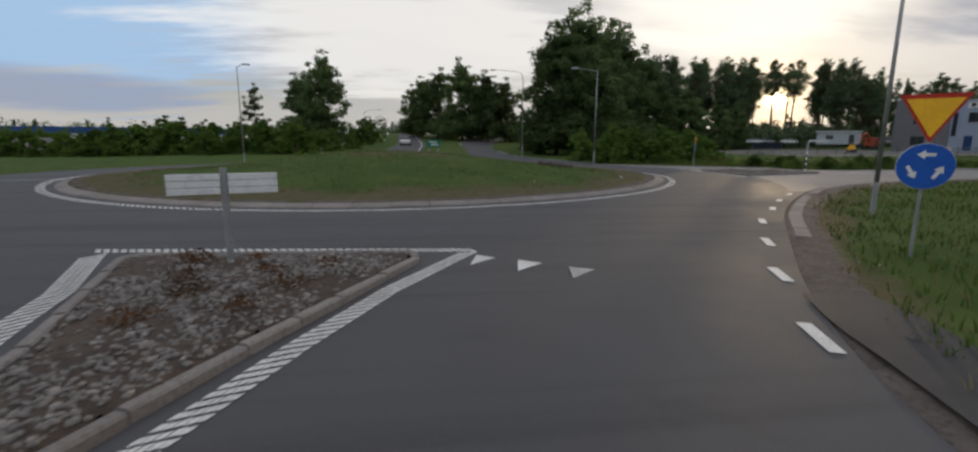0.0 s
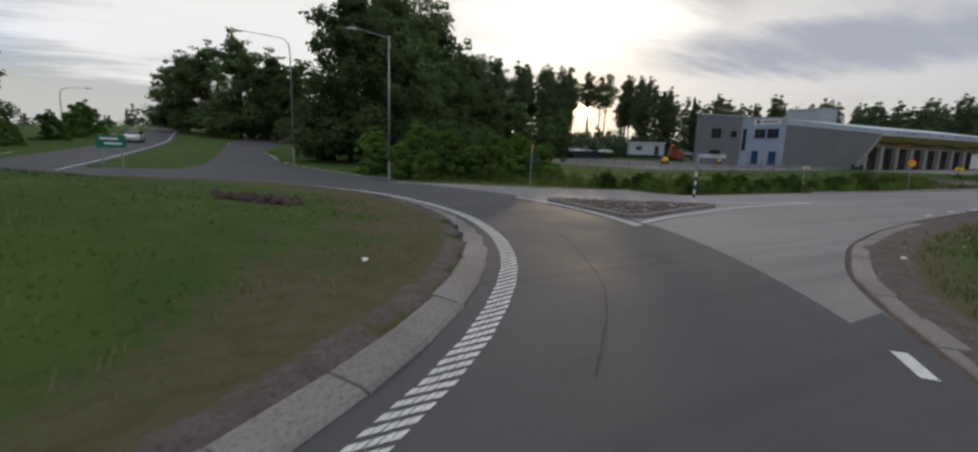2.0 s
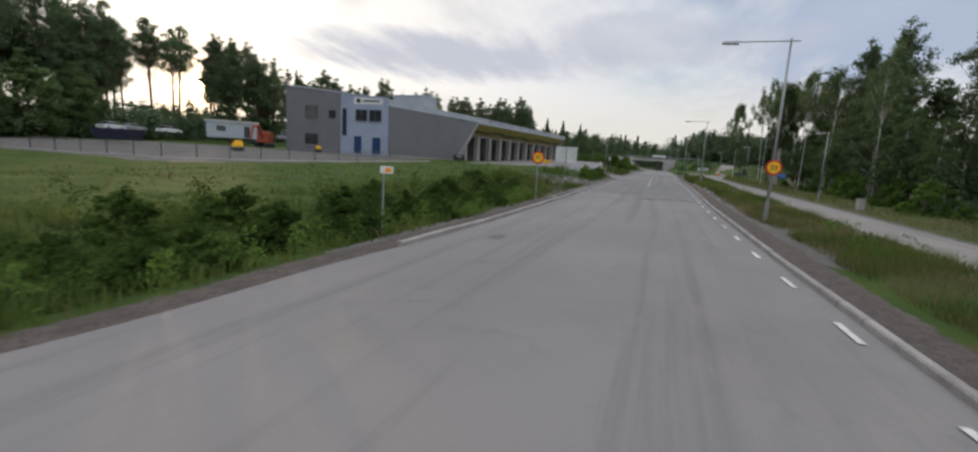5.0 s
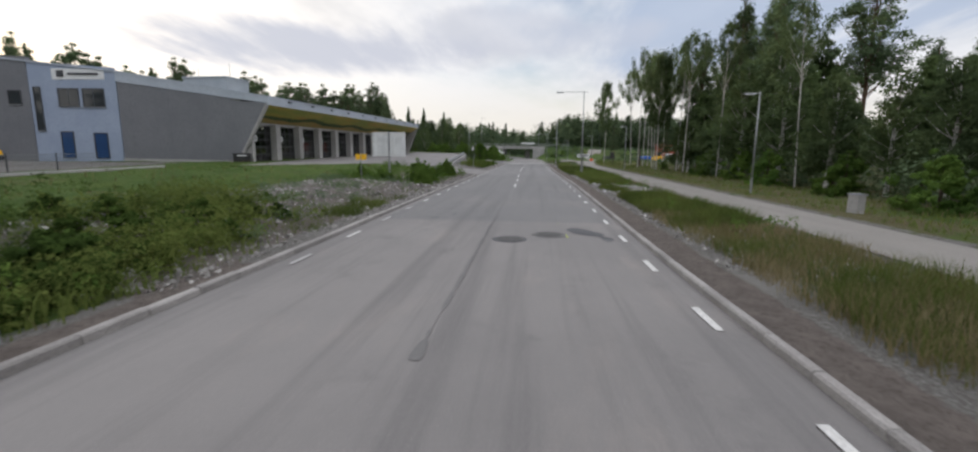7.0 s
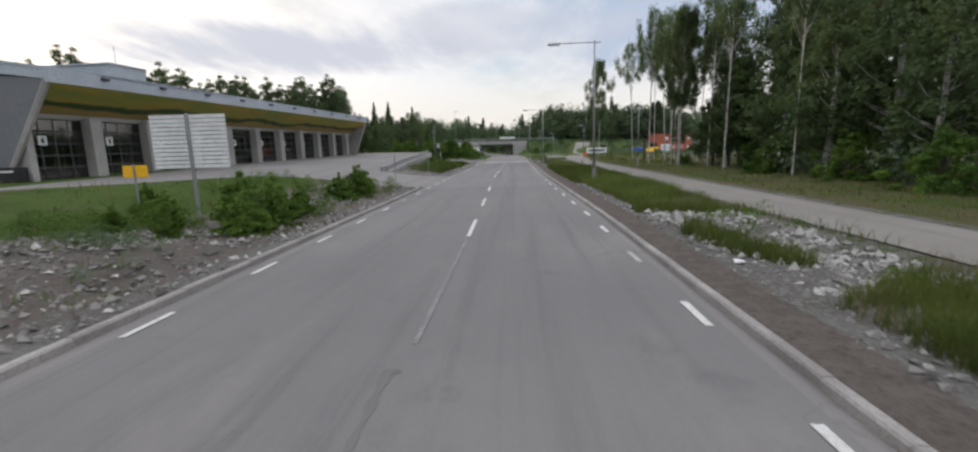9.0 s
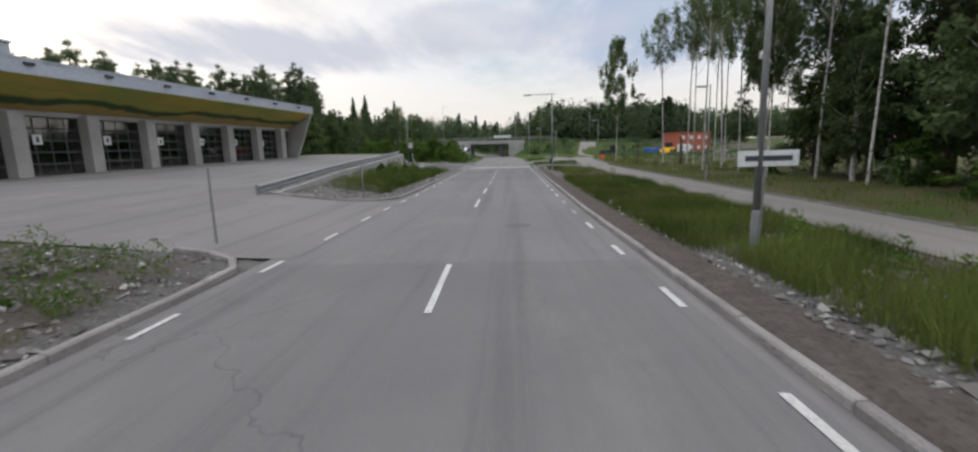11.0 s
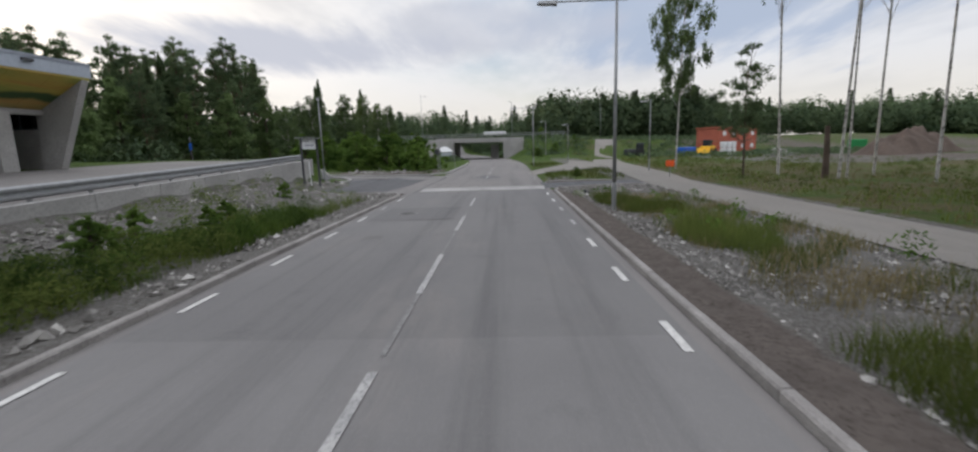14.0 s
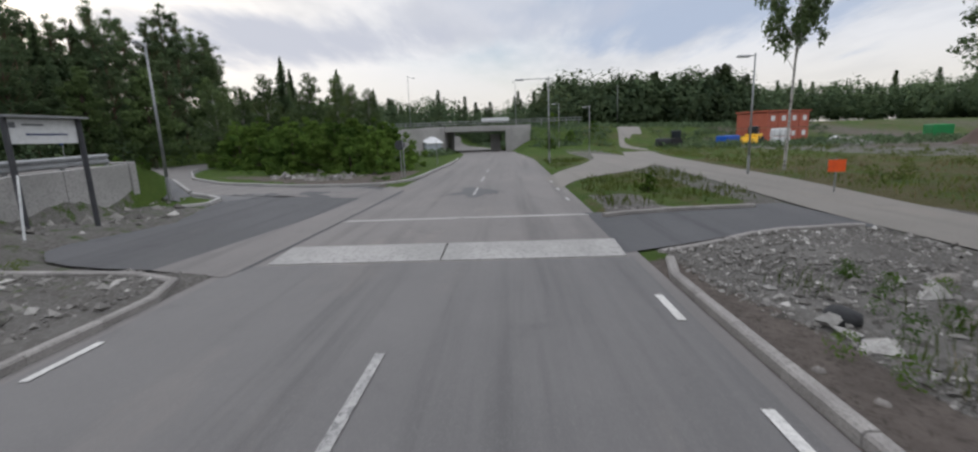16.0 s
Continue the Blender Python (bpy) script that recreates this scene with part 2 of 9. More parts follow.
M_DARK = asphalt("dark_asphalt", (0.055, 0.055, 0.059), (0.073, 0.073, 0.077), (0.037, 0.037, 0.041))
M_LIGHT = asphalt("pale_asphalt", (0.162, 0.153, 0.149), (0.204, 0.192, 0.186), (0.103, 0.098, 0.098))
M_MENDED = asphalt("mended_asphalt", (0.156, 0.151, 0.150), (0.194, 0.188, 0.186), (0.102, 0.100, 0.100))
M_MENDED_DULL = asphalt("dull_mended_asphalt", (0.138, 0.134, 0.134), (0.173, 0.168, 0.166), (0.090, 0.088, 0.089))
M_LOT = asphalt("car_park_asphalt", (0.125, 0.126, 0.13), (0.155, 0.155, 0.158), (0.09, 0.09, 0.094))
M_PATH = asphalt("path_asphalt", (0.18, 0.167, 0.152), (0.22, 0.205, 0.188), (0.135, 0.126, 0.114))
M_NEW = asphalt("fresh_asphalt", (0.075, 0.076, 0.080), (0.105, 0.105, 0.11), (0.05, 0.05, 0.055))
M_GROUND = ground_material()
M_PAINT = material("road_paint", (0.62, 0.61, 0.59), (0.52, 0.51, 0.49), (0.36, 0.355, 0.35), big=1.5, fine=26, rough=0.75, bump=0.15)
M_WORN = material("worn_road_paint", (0.42, 0.41, 0.40), (0.33, 0.325, 0.32), (0.18, 0.18, 0.18), big=2.0, fine=18, rough=0.8, bump=0.15)
M_SCUFFED = material("scuffed_road_paint", (0.52, 0.51, 0.49), (0.40, 0.39, 0.38), (0.25, 0.245, 0.24), big=1.2, fine=20, rough=0.8, bump=0.15)
M_GRANITE = material("granite_kerb", (0.25, 0.235, 0.225), (0.32, 0.305, 0.29), (0.16, 0.15, 0.145), big=1.2, fine=40, rough=0.85, bump=0.3, spread=0.25)
M_CONCRETE = material("concrete", (0.30, 0.295, 0.285), (0.38, 0.37, 0.36), (0.24, 0.235, 0.23), big=0.5, fine=12, rough=0.88, bump=0.2, spread=0.1)
M_KERBC = material("kerb_concrete", (0.173, 0.155, 0.144), (0.216, 0.198, 0.184), (0.122, 0.108, 0.101), big=0.8, fine=22, rough=0.9, bump=0.3, spread=0.22)
M_STEEL = material("galvanised_steel", (0.270, 0.277, 0.285), (0.330, 0.338, 0.345), (0.225, 0.232, 0.240), big=3, fine=30, rough=0.55, bump=0.05, metal=0.55, spec=0.5)
M_WHITE = material("white_metal", (0.72, 0.73, 0.74), (0.62, 0.63, 0.64), (0.52, 0.53, 0.54), big=1.0, fine=9, rough=0.6, bump=0.05)
M_ORANGE = material("orange_sheet", (0.85, 0.30, 0.02), (0.75, 0.25, 0.02), (0.70, 0.22, 0.02), big=3, fine=12, rough=0.5, bump=0.02)
M_YELLOW = material("yellow_sheet", (0.86, 0.48, 0.02), (0.80, 0.43, 0.02), (0.74, 0.40, 0.02), big=3, fine=12, rough=0.5, bump=0.02)
M_RED = material("red_sheet", (0.50, 0.035, 0.02), (0.42, 0.03, 0.02), (0.36, 0.03, 0.02), big=3, fine=12, rough=0.5, bump=0.02)
M_BLUE = material("blue_sheet", (0.01, 0.10, 0.48), (0.01, 0.085, 0.42), (0.01, 0.075, 0.36), big=3, fine=12, rough=0.45, bump=0.02)
M_BLACK = material("black_plastic", (0.018, 0.018, 0.02), (0.03, 0.03, 0.032), big=2, fine=20, rough=0.6, bump=0.1)
M_BARK = material("bark", (0.075, 0.055, 0.042), (0.12, 0.09, 0.07), (0.045, 0.035, 0.03), big=1.5, fine=14, rough=0.95, bump=0.5)
M_PINEBARK = material("pine_bark", (0.15, 0.085, 0.055), (0.10, 0.065, 0.05), (0.07, 0.05, 0.04), big=0.6, fine=10, rough=0.95, bump=0.5)
M_BIRCH = material("birch_bark", (0.52, 0.50, 0.47), (0.44, 0.42, 0.40), (0.07, 0.065, 0.06), big=0.8, fine=5.0, rough=0.85, bump=0.2)
M_LEAF = foliage("broad_leaves", (0.094, 0.138, 0.056), (0.138, 0.190, 0.076), (0.076, 0.112, 0.050), 0.5)
M_BUSH = foliage("bush_leaves", (0.096, 0.166, 0.036), (0.150, 0.222, 0.052), (0.068, 0.122, 0.030), 0.45)
M_NEEDLE = foliage("needles", (0.092, 0.130, 0.070), (0.134, 0.180, 0.086), (0.076, 0.112, 0.062), 0.35)
M_BIRCHLEAF = foliage("birch_leaves", (0.092, 0.130, 0.060), (0.132, 0.174, 0.078), (0.076, 0.108, 0.054), 0.45)
M_GRASS = foliage("grass_blades", (0.096, 0.130, 0.034), (0.146, 0.172, 0.050), (0.078, 0.108, 0.030), 0.4)
M_THICKET = foliage("thicket_leaves", (0.044, 0.076, 0.020), (0.086, 0.134, 0.034), (0.030, 0.052, 0.015), 0.35)
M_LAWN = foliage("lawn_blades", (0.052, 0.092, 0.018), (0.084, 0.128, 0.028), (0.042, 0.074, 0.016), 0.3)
M_STRAW = foliage("dry_blades", (0.187, 0.154, 0.083), (0.121, 0.116, 0.050), (0.220, 0.182, 0.105), 0.2)
# leaf tones raised and greyed: the haze over far woods is in the colour
M_HAZELEAF = foliage("distant_woods", (0.086, 0.124, 0.066), (0.120, 0.158, 0.084), (0.070, 0.104, 0.062), 0.25)
M_SOIL = material("brown_soil", (0.052, 0.038, 0.030), (0.078, 0.058, 0.046), (0.034, 0.027, 0.022), big=0.9, fine=9, rough=0.97, bump=0.9)
M_GRAVELHEAP = material("heaped_gravel", (0.20, 0.19, 0.18), (0.15, 0.142, 0.135), (0.11, 0.10, 0.095), big=0.8, fine=9, rough=0.95, bump=0.8)
M_STONE = material("field_stone", (0.235, 0.220, 0.205), (0.172, 0.157, 0.146), (0.125, 0.113, 0.105), big=3, fine=22, rough=0.85, bump=0.4, spread=0.7)
M_GREYWALL = material("grey_cladding", (0.150, 0.155, 0.170), (0.172, 0.177, 0.192), (0.142, 0.147, 0.160), big=0.4, fine=5, rough=0.6, bump=0.05, metal=0.1)
M_PALEWALL = material("pale_blue_cladding", (0.26, 0.31, 0.41), (0.30, 0.35, 0.45), (0.24, 0.29, 0.385), big=0.4, fine=6, rough=0.6, bump=0.05)
M_ROOF = material("pale_roof_sheet", (0.36, 0.40, 0.46), (0.42, 0.46, 0.52), (0.32, 0.355, 0.41), big=0.35, fine=7, rough=0.5, bump=0.05, metal=0.2)
M_GLASS = glass("dark_glass")
M_CLEAR = bpy.data.materials.new("clear_glass")
M_CLEAR.use_nodes = True
n = Net(M_CLEAR.node_tree)
mx = n("MixShader", n("Fresnel", IOR=2.1).outputs[0])
n.t.links.new(n("BsdfTransparent", (0.90, 0.93, 0.93, 1.0)).outputs[0], mx.inputs[1])
n.t.links.new(n("BsdfGlossy", (0.9, 0.9, 0.9, 1.0), Roughness=0.03).outputs[0], mx.inputs[2])
n.t.links.new(mx.outputs[0], n("OutputMaterial").inputs[0])
M_FRAME = material("dark_frame", (0.04, 0.042, 0.048), (0.06, 0.062, 0.068), big=1, fine=14, rough=0.55, bump=0.05)


# ---- building blocks ----
class Geo:
    """Collects the vertices and faces of one mesh."""

    def __init__(self):
        self.v, self.f = [], []

    def add(self, verts, faces):
        k = len(self.v)
        self.v += [tuple(p) for p in verts]
        self.f += [tuple(i + k for i in q) for q in faces]
        return self

    def box(self, c, s, m=None):
        x, y, z = (i / 2 for i in s)
        p = [Vector((i * x, j * y, k * z)) for k in (-1, 1) for j in (-1, 1) for i in (-1, 1)]
        p = [(m @ q if m else q) + Vector(c) for q in p]
        return self.add(p, [(0, 2, 3, 1), (4, 5, 7, 6), (0, 1, 5, 4), (2, 6, 7, 3), (0, 4, 6, 2), (1, 3, 7, 5)])

    def hexa(self, lo, hi):
        """Eight corners: four below, four above, both anticlockwise from above."""
        return self.add([*lo, *hi], [(3, 2, 1, 0), (4, 5, 6, 7), *[(i, (i + 1) % 4, 4 + (i + 1) % 4, 4 + i) for i in range(4)]])

    def tube(self, pts, radii, n=8, caps=True):
        pts = [Vector(p) for p in pts]
        rings = []
        for i, p in enumerate(pts):
            a = (pts[min(i + 1, len(pts) - 1)] - pts[max(i - 1, 0)]).normalized()
            b = a.cross(Vector((0.03, 1, 0.1)) if abs(a.y) < 0.9 else Vector((1, 0.03, 0.1))).normalized()
            c = a.cross(b)
            rings.append([p + radii[i] * (math.cos(2 * math.pi * k / n) * b + math.sin(2 * math.pi * k / n) * c) for k in range(n)])
        faces = [(i * n + k, i * n + (k + 1) % n, (i + 1) * n + (k + 1) % n, (i + 1) * n + k) for i in range(len(pts) - 1) for k in range(n)]
        if caps:
            faces += [tuple(range(n))[::-1], tuple(range((len(pts) - 1) * n, len(pts) * n))]
        return self.add([q for r in rings for q in r], faces)

    def slab(self, outline, z0, z1):
        """An upright prism over a flat outline of (x, y), anticlockwise."""
        n = len(outline)
        return self.add([(x, y, z0) for x, y in outline] + [(x, y, z1) for x, y in outline],
                        [tuple(range(n))[::-1], tuple(range(n, 2 * n)), *[(i, (i + 1) % n, n + (i + 1) % n, n + i) for i in range(n)]])

    def mesh(self, name, mat, bevel=0.0, smooth=False):
        me = bpy.data.meshes.new(name)
        me.from_pydata(self.v, [], self.f)
        if bevel:
            bm = bmesh.new()
            bm.from_mesh(me)
            bmesh.ops.bevel(bm, geom=bm.edges[:], offset=bevel, segments=1, affect="EDGES", clamp_overlap=True)
            bm.to_mesh(me)
            bm.free()
        me.materials.append(mat)
        if smooth:
            me.polygons.foreach_set("use_smooth", [True] * len(me.polygons))
        me.update()
        return me


def part(name, geo, mat, parent=None, label="", bevel=0.0, smooth=False):
    """One mesh object, under a thing or a part where one is given."""
    ob = new(name, geo.mesh(name, mat, bevel, smooth) if isinstance(geo, Geo) else geo)
    ob.parent = parent
    return tagged(ob, label)


def thing(name, place, label, category, group="", turn=0.0):
    ob = new(name)
    ob.matrix_world = pose(*place, 0, 0, turn)
    return tagged(ob, label, category, group)


# ---- the lie of the land ----
def ease(a, b, x):
    k = np.clip((x - a) / (b - a), 0, 1)
    return k * k * (3 - 2 * k)


CX, CY = -3.2, 36.05          # middle of the roundabout
LEFT = [(15.0, 48.6), (17.7, 47.0), (21.0, 44.7), (24.9, 42.3), (28.9, 39.9), (31.5, 38.7), (33.8, 37.75), (36.0, 37.55), (38.4, 37.6), (41.0, 37.3), (47.0, 37.05), (60.0, 36.98), (72.0, 37.1), (95.0, 37.15), (105.0, 37.2), (112.0, 37.02), (140.0, 37.0), (180.0, 36.8)]
RIGHT = [(1.9, 4.0), (3.4, 7.9), (5.0, 10.5), (7.4, 13.7), (9.5, 16.5), (11.4, 18.6), (13.4, 20.6), (15.7, 22.6), (17.7, 24.1), (21.3, 25.8), (25.3, 26.85), (30.0, 27.65), (37.0, 28.4), (45.0, 28.7), (60.0, 28.95), (85.0, 28.9), (105.0, 29.3), (140.0, 29.28), (180.0, 29.2)]


def island_r(a):
    """Radius of the painted ring round the central island, by bearing in degrees."""
    return np.interp(a, [-180, -110, -90, -75, -55, -45, -30, -17, 2, 30, 90, 180], [17.4, 17.5, 17.45, 17.37, 17.42, 17.46, 17.32, 17.0, 16.57, 16.5, 17.0, 17.4])


def island_gap(x, y):
    """Distance inwards from the painted ring."""
    return island_r(np.degrees(np.arctan2(y - CY, x - CX))) - np.hypot(x - CX, y - CY)


def left_edge(x):
    return np.interp(x, [p[0] for p in LEFT], [p[1] for p in LEFT])


def right_edge(x):
    return np.interp(x, [p[0] for p in RIGHT], [p[1] for p in RIGHT])


def yard_level(x):
    return 1.05 + 0.0165 * (np.clip(x, 60, 160) - 95)


def wall_line(x):
    return np.interp(x, [108, 112, 118, 130, 140, 150], [42.2, 42.3, 42.7, 43.8, 44.9, 46.15])


def wall_top(x):
    return np.interp(x, [108, 112, 118, 130, 140, 150], [0.62, 0.86, 1.12, 1.38, 1.56, 1.78])


def yard_z(x, y):
    """Height of the side road and of the yard that it rises to."""
    x, y = np.asarray(x, float), np.asarray(y, float)
    wl, top = wall_line(x), wall_top(x) - 0.05
    ramp = yard_level(x) * ease(37.5, 47.5, y)
    flat_part = (top + (yard_level(x) - top) * np.clip((y - wl) / (55 - wl), 0, 1)) * ease(37.3, 42.2, y)
    k = ease(107.0, 112.0, x)
    return ramp * (1 - k) + flat_part * k


def land(x, y):
    """Height of the open ground and the roads on it."""
    x, y = np.asarray(x, float), np.asarray(y, float)
    z = 0.02 * np.clip(y - 29, -42, 0)
    n = np.clip(y - 50, 0, 90)
    z = z + (0.03 * n + 0.0003 * n * n) * (1 - ease(18, 45, x)) * ease(-48, -22, x)
    beside = ease(84, 92, x) * (1 - ease(150.5, 154, x))
    open_field = ease(39.5, 53.0, y) * ease(28, 62, x) * yard_level(x) * (1 - ease(150.5, 154, x) * (1 - ease(70, 100, y) * 0.6))
    wl = wall_line(x)
    low = 0.52 * wall_top(x) * ease(37.6 + (wl - 41.4) * ease(118, 136, x), wl - 0.4, y) * (1 - 0.9 * ease(140, 147, x))
    keep = ease(107.6, 109.2, x) * (1 - ease(wl - 0.35, wl + 0.1, y)) * (1 - ease(152, 156, x))
    terrace = yard_z(x, y) * (1 - keep) + low * keep
    z = z + open_field * (1 - beside) + terrace * beside
    ditch = np.exp(-((y - 40.2) / 1.5) ** 2) * ease(27, 34, x) * (1 - ease(60, 66, x))
    z = z - 0.45 * ditch
    side = y - left_edge(x)
    z = z + 0.45 * ease(1.1, 3.0, side) * (1 - ease(5.5, 10.0, side)) * ease(56, 61, x) * (1 - ease(77, 84, x))
    bank = ease(196, 214, x - 0.10 * (30 - y) - 0.7 * np.clip(16 - y, 0, 45)) * (1 - ease(27.5, 31.5, y) * (1 - ease(42.5, 50, y)))
    z = z + 3.6 * bank * (1 - ease(-95, -140, y))
    far = np.hypot(x - 80, y - 30)
    return z + 6.0 * ease(170, 420, far) * (0.6 + 0.4 * np.sin(x * 0.011 + 1.0) * np.cos(y * 0.013))


def ground_z(x, y):
    return float(land(x, y))


def polygon_gap(x, y, poly):
    """Distance to the edge of an outline, negative inside it."""
    best = np.full(x.shape, 1e9)
    inner = np.zeros(x.shape, bool)
    for (x0, y0), (x1, y1) in zip(poly, poly[1:] + poly[:1]):
        dx, dy = x1 - x0, y1 - y0
        k = np.clip(((x - x0) * dx + (y - y0) * dy) / (dx * dx + dy * dy + 1e-9), 0, 1)
        best = np.minimum(best, np.hypot(x - x0 - k * dx, y - y0 - k * dy))
        if dy:
            inner ^= ((y0 > y) != (y1 > y)) & (x < dx * (y - y0) / dy + x0)
    return np.where(inner, -best, best)


SIDE = ([(98.0, 36.6), (98.4, 40), (97.0, 45), (92.5, 50), (88.5, 56.5)], [(109.8, 36.6), (108.9, 38.5), (108.3, 40.5), (107.9, 42.3), (110.0, 48), (112.0, 58.5)])
YARD = ([(107.9, 42.35), (112, 42.45), (118, 42.85), (130, 43.95), (140, 45.05), (149.5, 46.25)], [(111.6, 58.8), (130, 57.6), (149.5, 56.6)])
PARK = ([(141.0, 36.6), (141.4, 40), (142.5, 42.8), (146.8, 41.9), (149.6, 43.2), (151.7, 43.5), (152.6, 46), (153.6, 50), (160, 66), (190, 78)], [(153.8, 36.4), (156.4, 37.9), (156.5, 40), (157.4, 43.1), (160.6, 49), (166.1, 54.6), (175, 60.8), (195, 70)])
LINK = ([(141.6, 29.6), (142.2, 28.3), (143.6, 26.0), (143.9, 23.1)], [(146.4, 29.6), (146.3, 28.3), (147.0, 26.0), (147.9, 23.1)])
FORK = ([(152.5, 29.6), (157, 28.2), (163, 23.5), (170, 20), (182, 19)], [(157.5, 29.8), (163, 28.4), (168, 26.5), (178, 23.5), (192, 21.5)])
CYCLE = ([(28, 19.2), (34, 19.6), (40, 19.8), (60, 19.9), (110, 20.0), (146, 19.8), (155, 18.2), (182, 15.6), (230, 6)], [(28, 22.4), (34, 23.0), (40, 23.2), (60, 23.3), (110, 23.3), (146, 23.1), (155, 22.0), (182, 19.6), (230, 10)])
SOUTH = ([(-17, -60), (-1.3, -6), *RIGHT[:8]], [(-22, -60), (-11.5, -6), (-10.3, 4), (-10.6, 8), (-11.5, 12), (-14, 15.5), (-17, 18), (-20, 20.5)])
NORTH = ([(19, 49), (14.5, 54), (12, 58.7), (9.8, 66), (9.0, 80), (12, 99), (24, 150)], [(0, 54), (2.5, 57), (4.2, 62), (4.6, 75), (5, 98), (8, 120), (16, 150)])
HILL = ([(-2.5, 54), (-1.6, 95), (-5, 150)], [(-9.0, 54), (-6.9, 95), (-10, 150)])
WEST = ([(-16, 22.8), (-160, 0)], [(-16, 31.4), (-160, 8.6)])
EAST = ([p for p in RIGHT if p[0] > 11] + [(200, 30.5), (240, 37.0), (300, 50)], LEFT + [(200, 38.0), (240, 44.5), (300, 58)])


def road_gap(x, y):
    """Distance to the nearest asphalt, negative upon it."""
    x, y = np.asarray(x, float), np.asarray(y, float)
    d = np.hypot(x - CX, y - CY) - 22.4
    for a, b in (SIDE, YARD, PARK, LINK, FORK, CYCLE, SOUTH, NORTH, HILL, WEST, EAST):
        d = np.minimum(d, polygon_gap(x, y, list(a) + list(b)[::-1]))
    return d


# ---- ground ----
def lines(lo, hi, step, reach):
    inner = np.arange(lo, hi + step / 2, step)
    out, k = [], step
    while (out[-1] if out else 0) < reach:
        k *= 1.35
        out.append((out[-1] if out else 0) + k)
    return np.concatenate([lo - np.array(out[::-1]), inner, hi + np.array(out)])


GX, GY = lines(-32, 170, 0.6, 2600), lines(-2, 66, 0.45, 2600)
xx, yy = np.meshgrid(GX, GY)
zz = land(xx, yy)
gap = road_gap(xx, yy)
lump = np.array([[noise.noise((a * 0.35, b * 0.35, 3.0)) + 0.6 * noise.noise((a * 1.1, b * 1.1, 7.0)) for a in GX] for b in GY])
left_gap, right_gap = yy - left_edge(xx), right_edge(xx) - yy
zz = zz + np.clip(0.28 * (gap - 0.08), -0.10, 0.05) + 0.10 * lump * ease(0.5, 1.8, gap)
rr = 17.48 - island_gap(xx, yy)
inside = rr < 16.62
zz = np.where(inside, land(xx, yy) + 0.15 + 1.30 * (1 - ease(0.0, 16.4, rr)) + 0.05 * lump, zz)
nx, ny = len(GX), len(GY)
me = bpy.data.meshes.new("ground")
idx = np.arange(nx * ny).reshape(ny, nx)
quads = np.stack([idx[:-1, :-1], idx[:-1, 1:], idx[1:, 1:], idx[1:, :-1]], -1).reshape(-1, 4)
me.from_pydata(np.stack([xx, yy, zz], -1).reshape(-1, 3).tolist(), [], quads.tolist())
gravel = np.zeros_like(xx)
dirt = np.zeros_like(xx)
dirt = np.maximum(dirt, (xx > 0) * (xx < 34) * (right_gap > -1) * (1 - ease(0.7, 2.0, right_gap)) * 0.95)
dirt = np.maximum(dirt, (xx > 34) * (xx < 141) * (right_gap > -1) * (1 - ease(0.8, 1.35, right_gap + 0.5 * ease(137, 140, xx))) * 0.95)
dirt = np.maximum(dirt, inside * ease(15.75, 16.45, rr) * 0.8)
dirt = np.maximum(dirt, (xx > 24) * (xx < 60) * (left_gap > -1) * (1 - ease(0.4, 1.3, left_gap)) * 0.85)
dirt = np.maximum(dirt, (xx > 58) * (xx < 98) * (left_gap > 0.9) * (1 - ease(5.0, 8.0, left_gap)) * 0.55)
east = (xx > 40) & (xx < 150)
gravel = np.maximum(gravel, east * (left_gap > -1) * (1 - ease(0.8, 1.9, left_gap)) * 1.1)
gravel = np.maximum(gravel, (xx > 55) * (xx < 112) * (left_gap > 0) * (1 - ease(6.0 - 2.5 * ease(76, 84, xx), 8.5 - 3.0 * ease(76, 84, xx), left_gap)) * 0.85 * ease(56, 62, xx))
gravel = np.maximum(gravel, (xx > 108) * (xx < 150) * (left_gap > 0) * (1 - ease(8, 11.0, left_gap)) * 0.62)
gravel = np.maximum(gravel, (xx > 45) * (xx < 150) * (right_gap > 0.4) * (1 - ease(1.7, 2.7, right_gap)) * 0.85 * (1 - 0.6 * ease(96, 102, xx) * (1 - ease(116, 121, xx))))
gravel = np.maximum(gravel, (xx > 70) * (xx < 96) * (right_gap > 1) * (1 - ease(3.6, 5.2, right_gap)) * 0.85)
gravel = np.maximum(gravel, (xx > 117) * (xx < 147) * (right_gap > 0.3) * (1 - ease(4.9, 6.0, right_gap)) * (0.85 * ease(117, 122, xx) + 0.35 * ease(130, 135, xx)))
gravel = np.maximum(gravel, (yy > 19.2) * (yy < 24.2) * (xx > 30) * (xx < 200) * 0.6)
gravel = np.maximum(gravel, (xx > 172) * (xx < 230) * (yy < -2) * (yy > -45) * 0.6)
gravel = np.maximum(gravel, (xx > 54) * (xx < 92) * (yy > 62) * (yy < 118) * 0.85 * ease(60, 66, yy))
dirt = np.maximum(dirt, (xx > 156) * (xx < 172) * (left_gap > 1.0) * (yy < 37 + (xx - 154) * 1.3) * (1 - ease(165, 171, xx)) * 0.62)
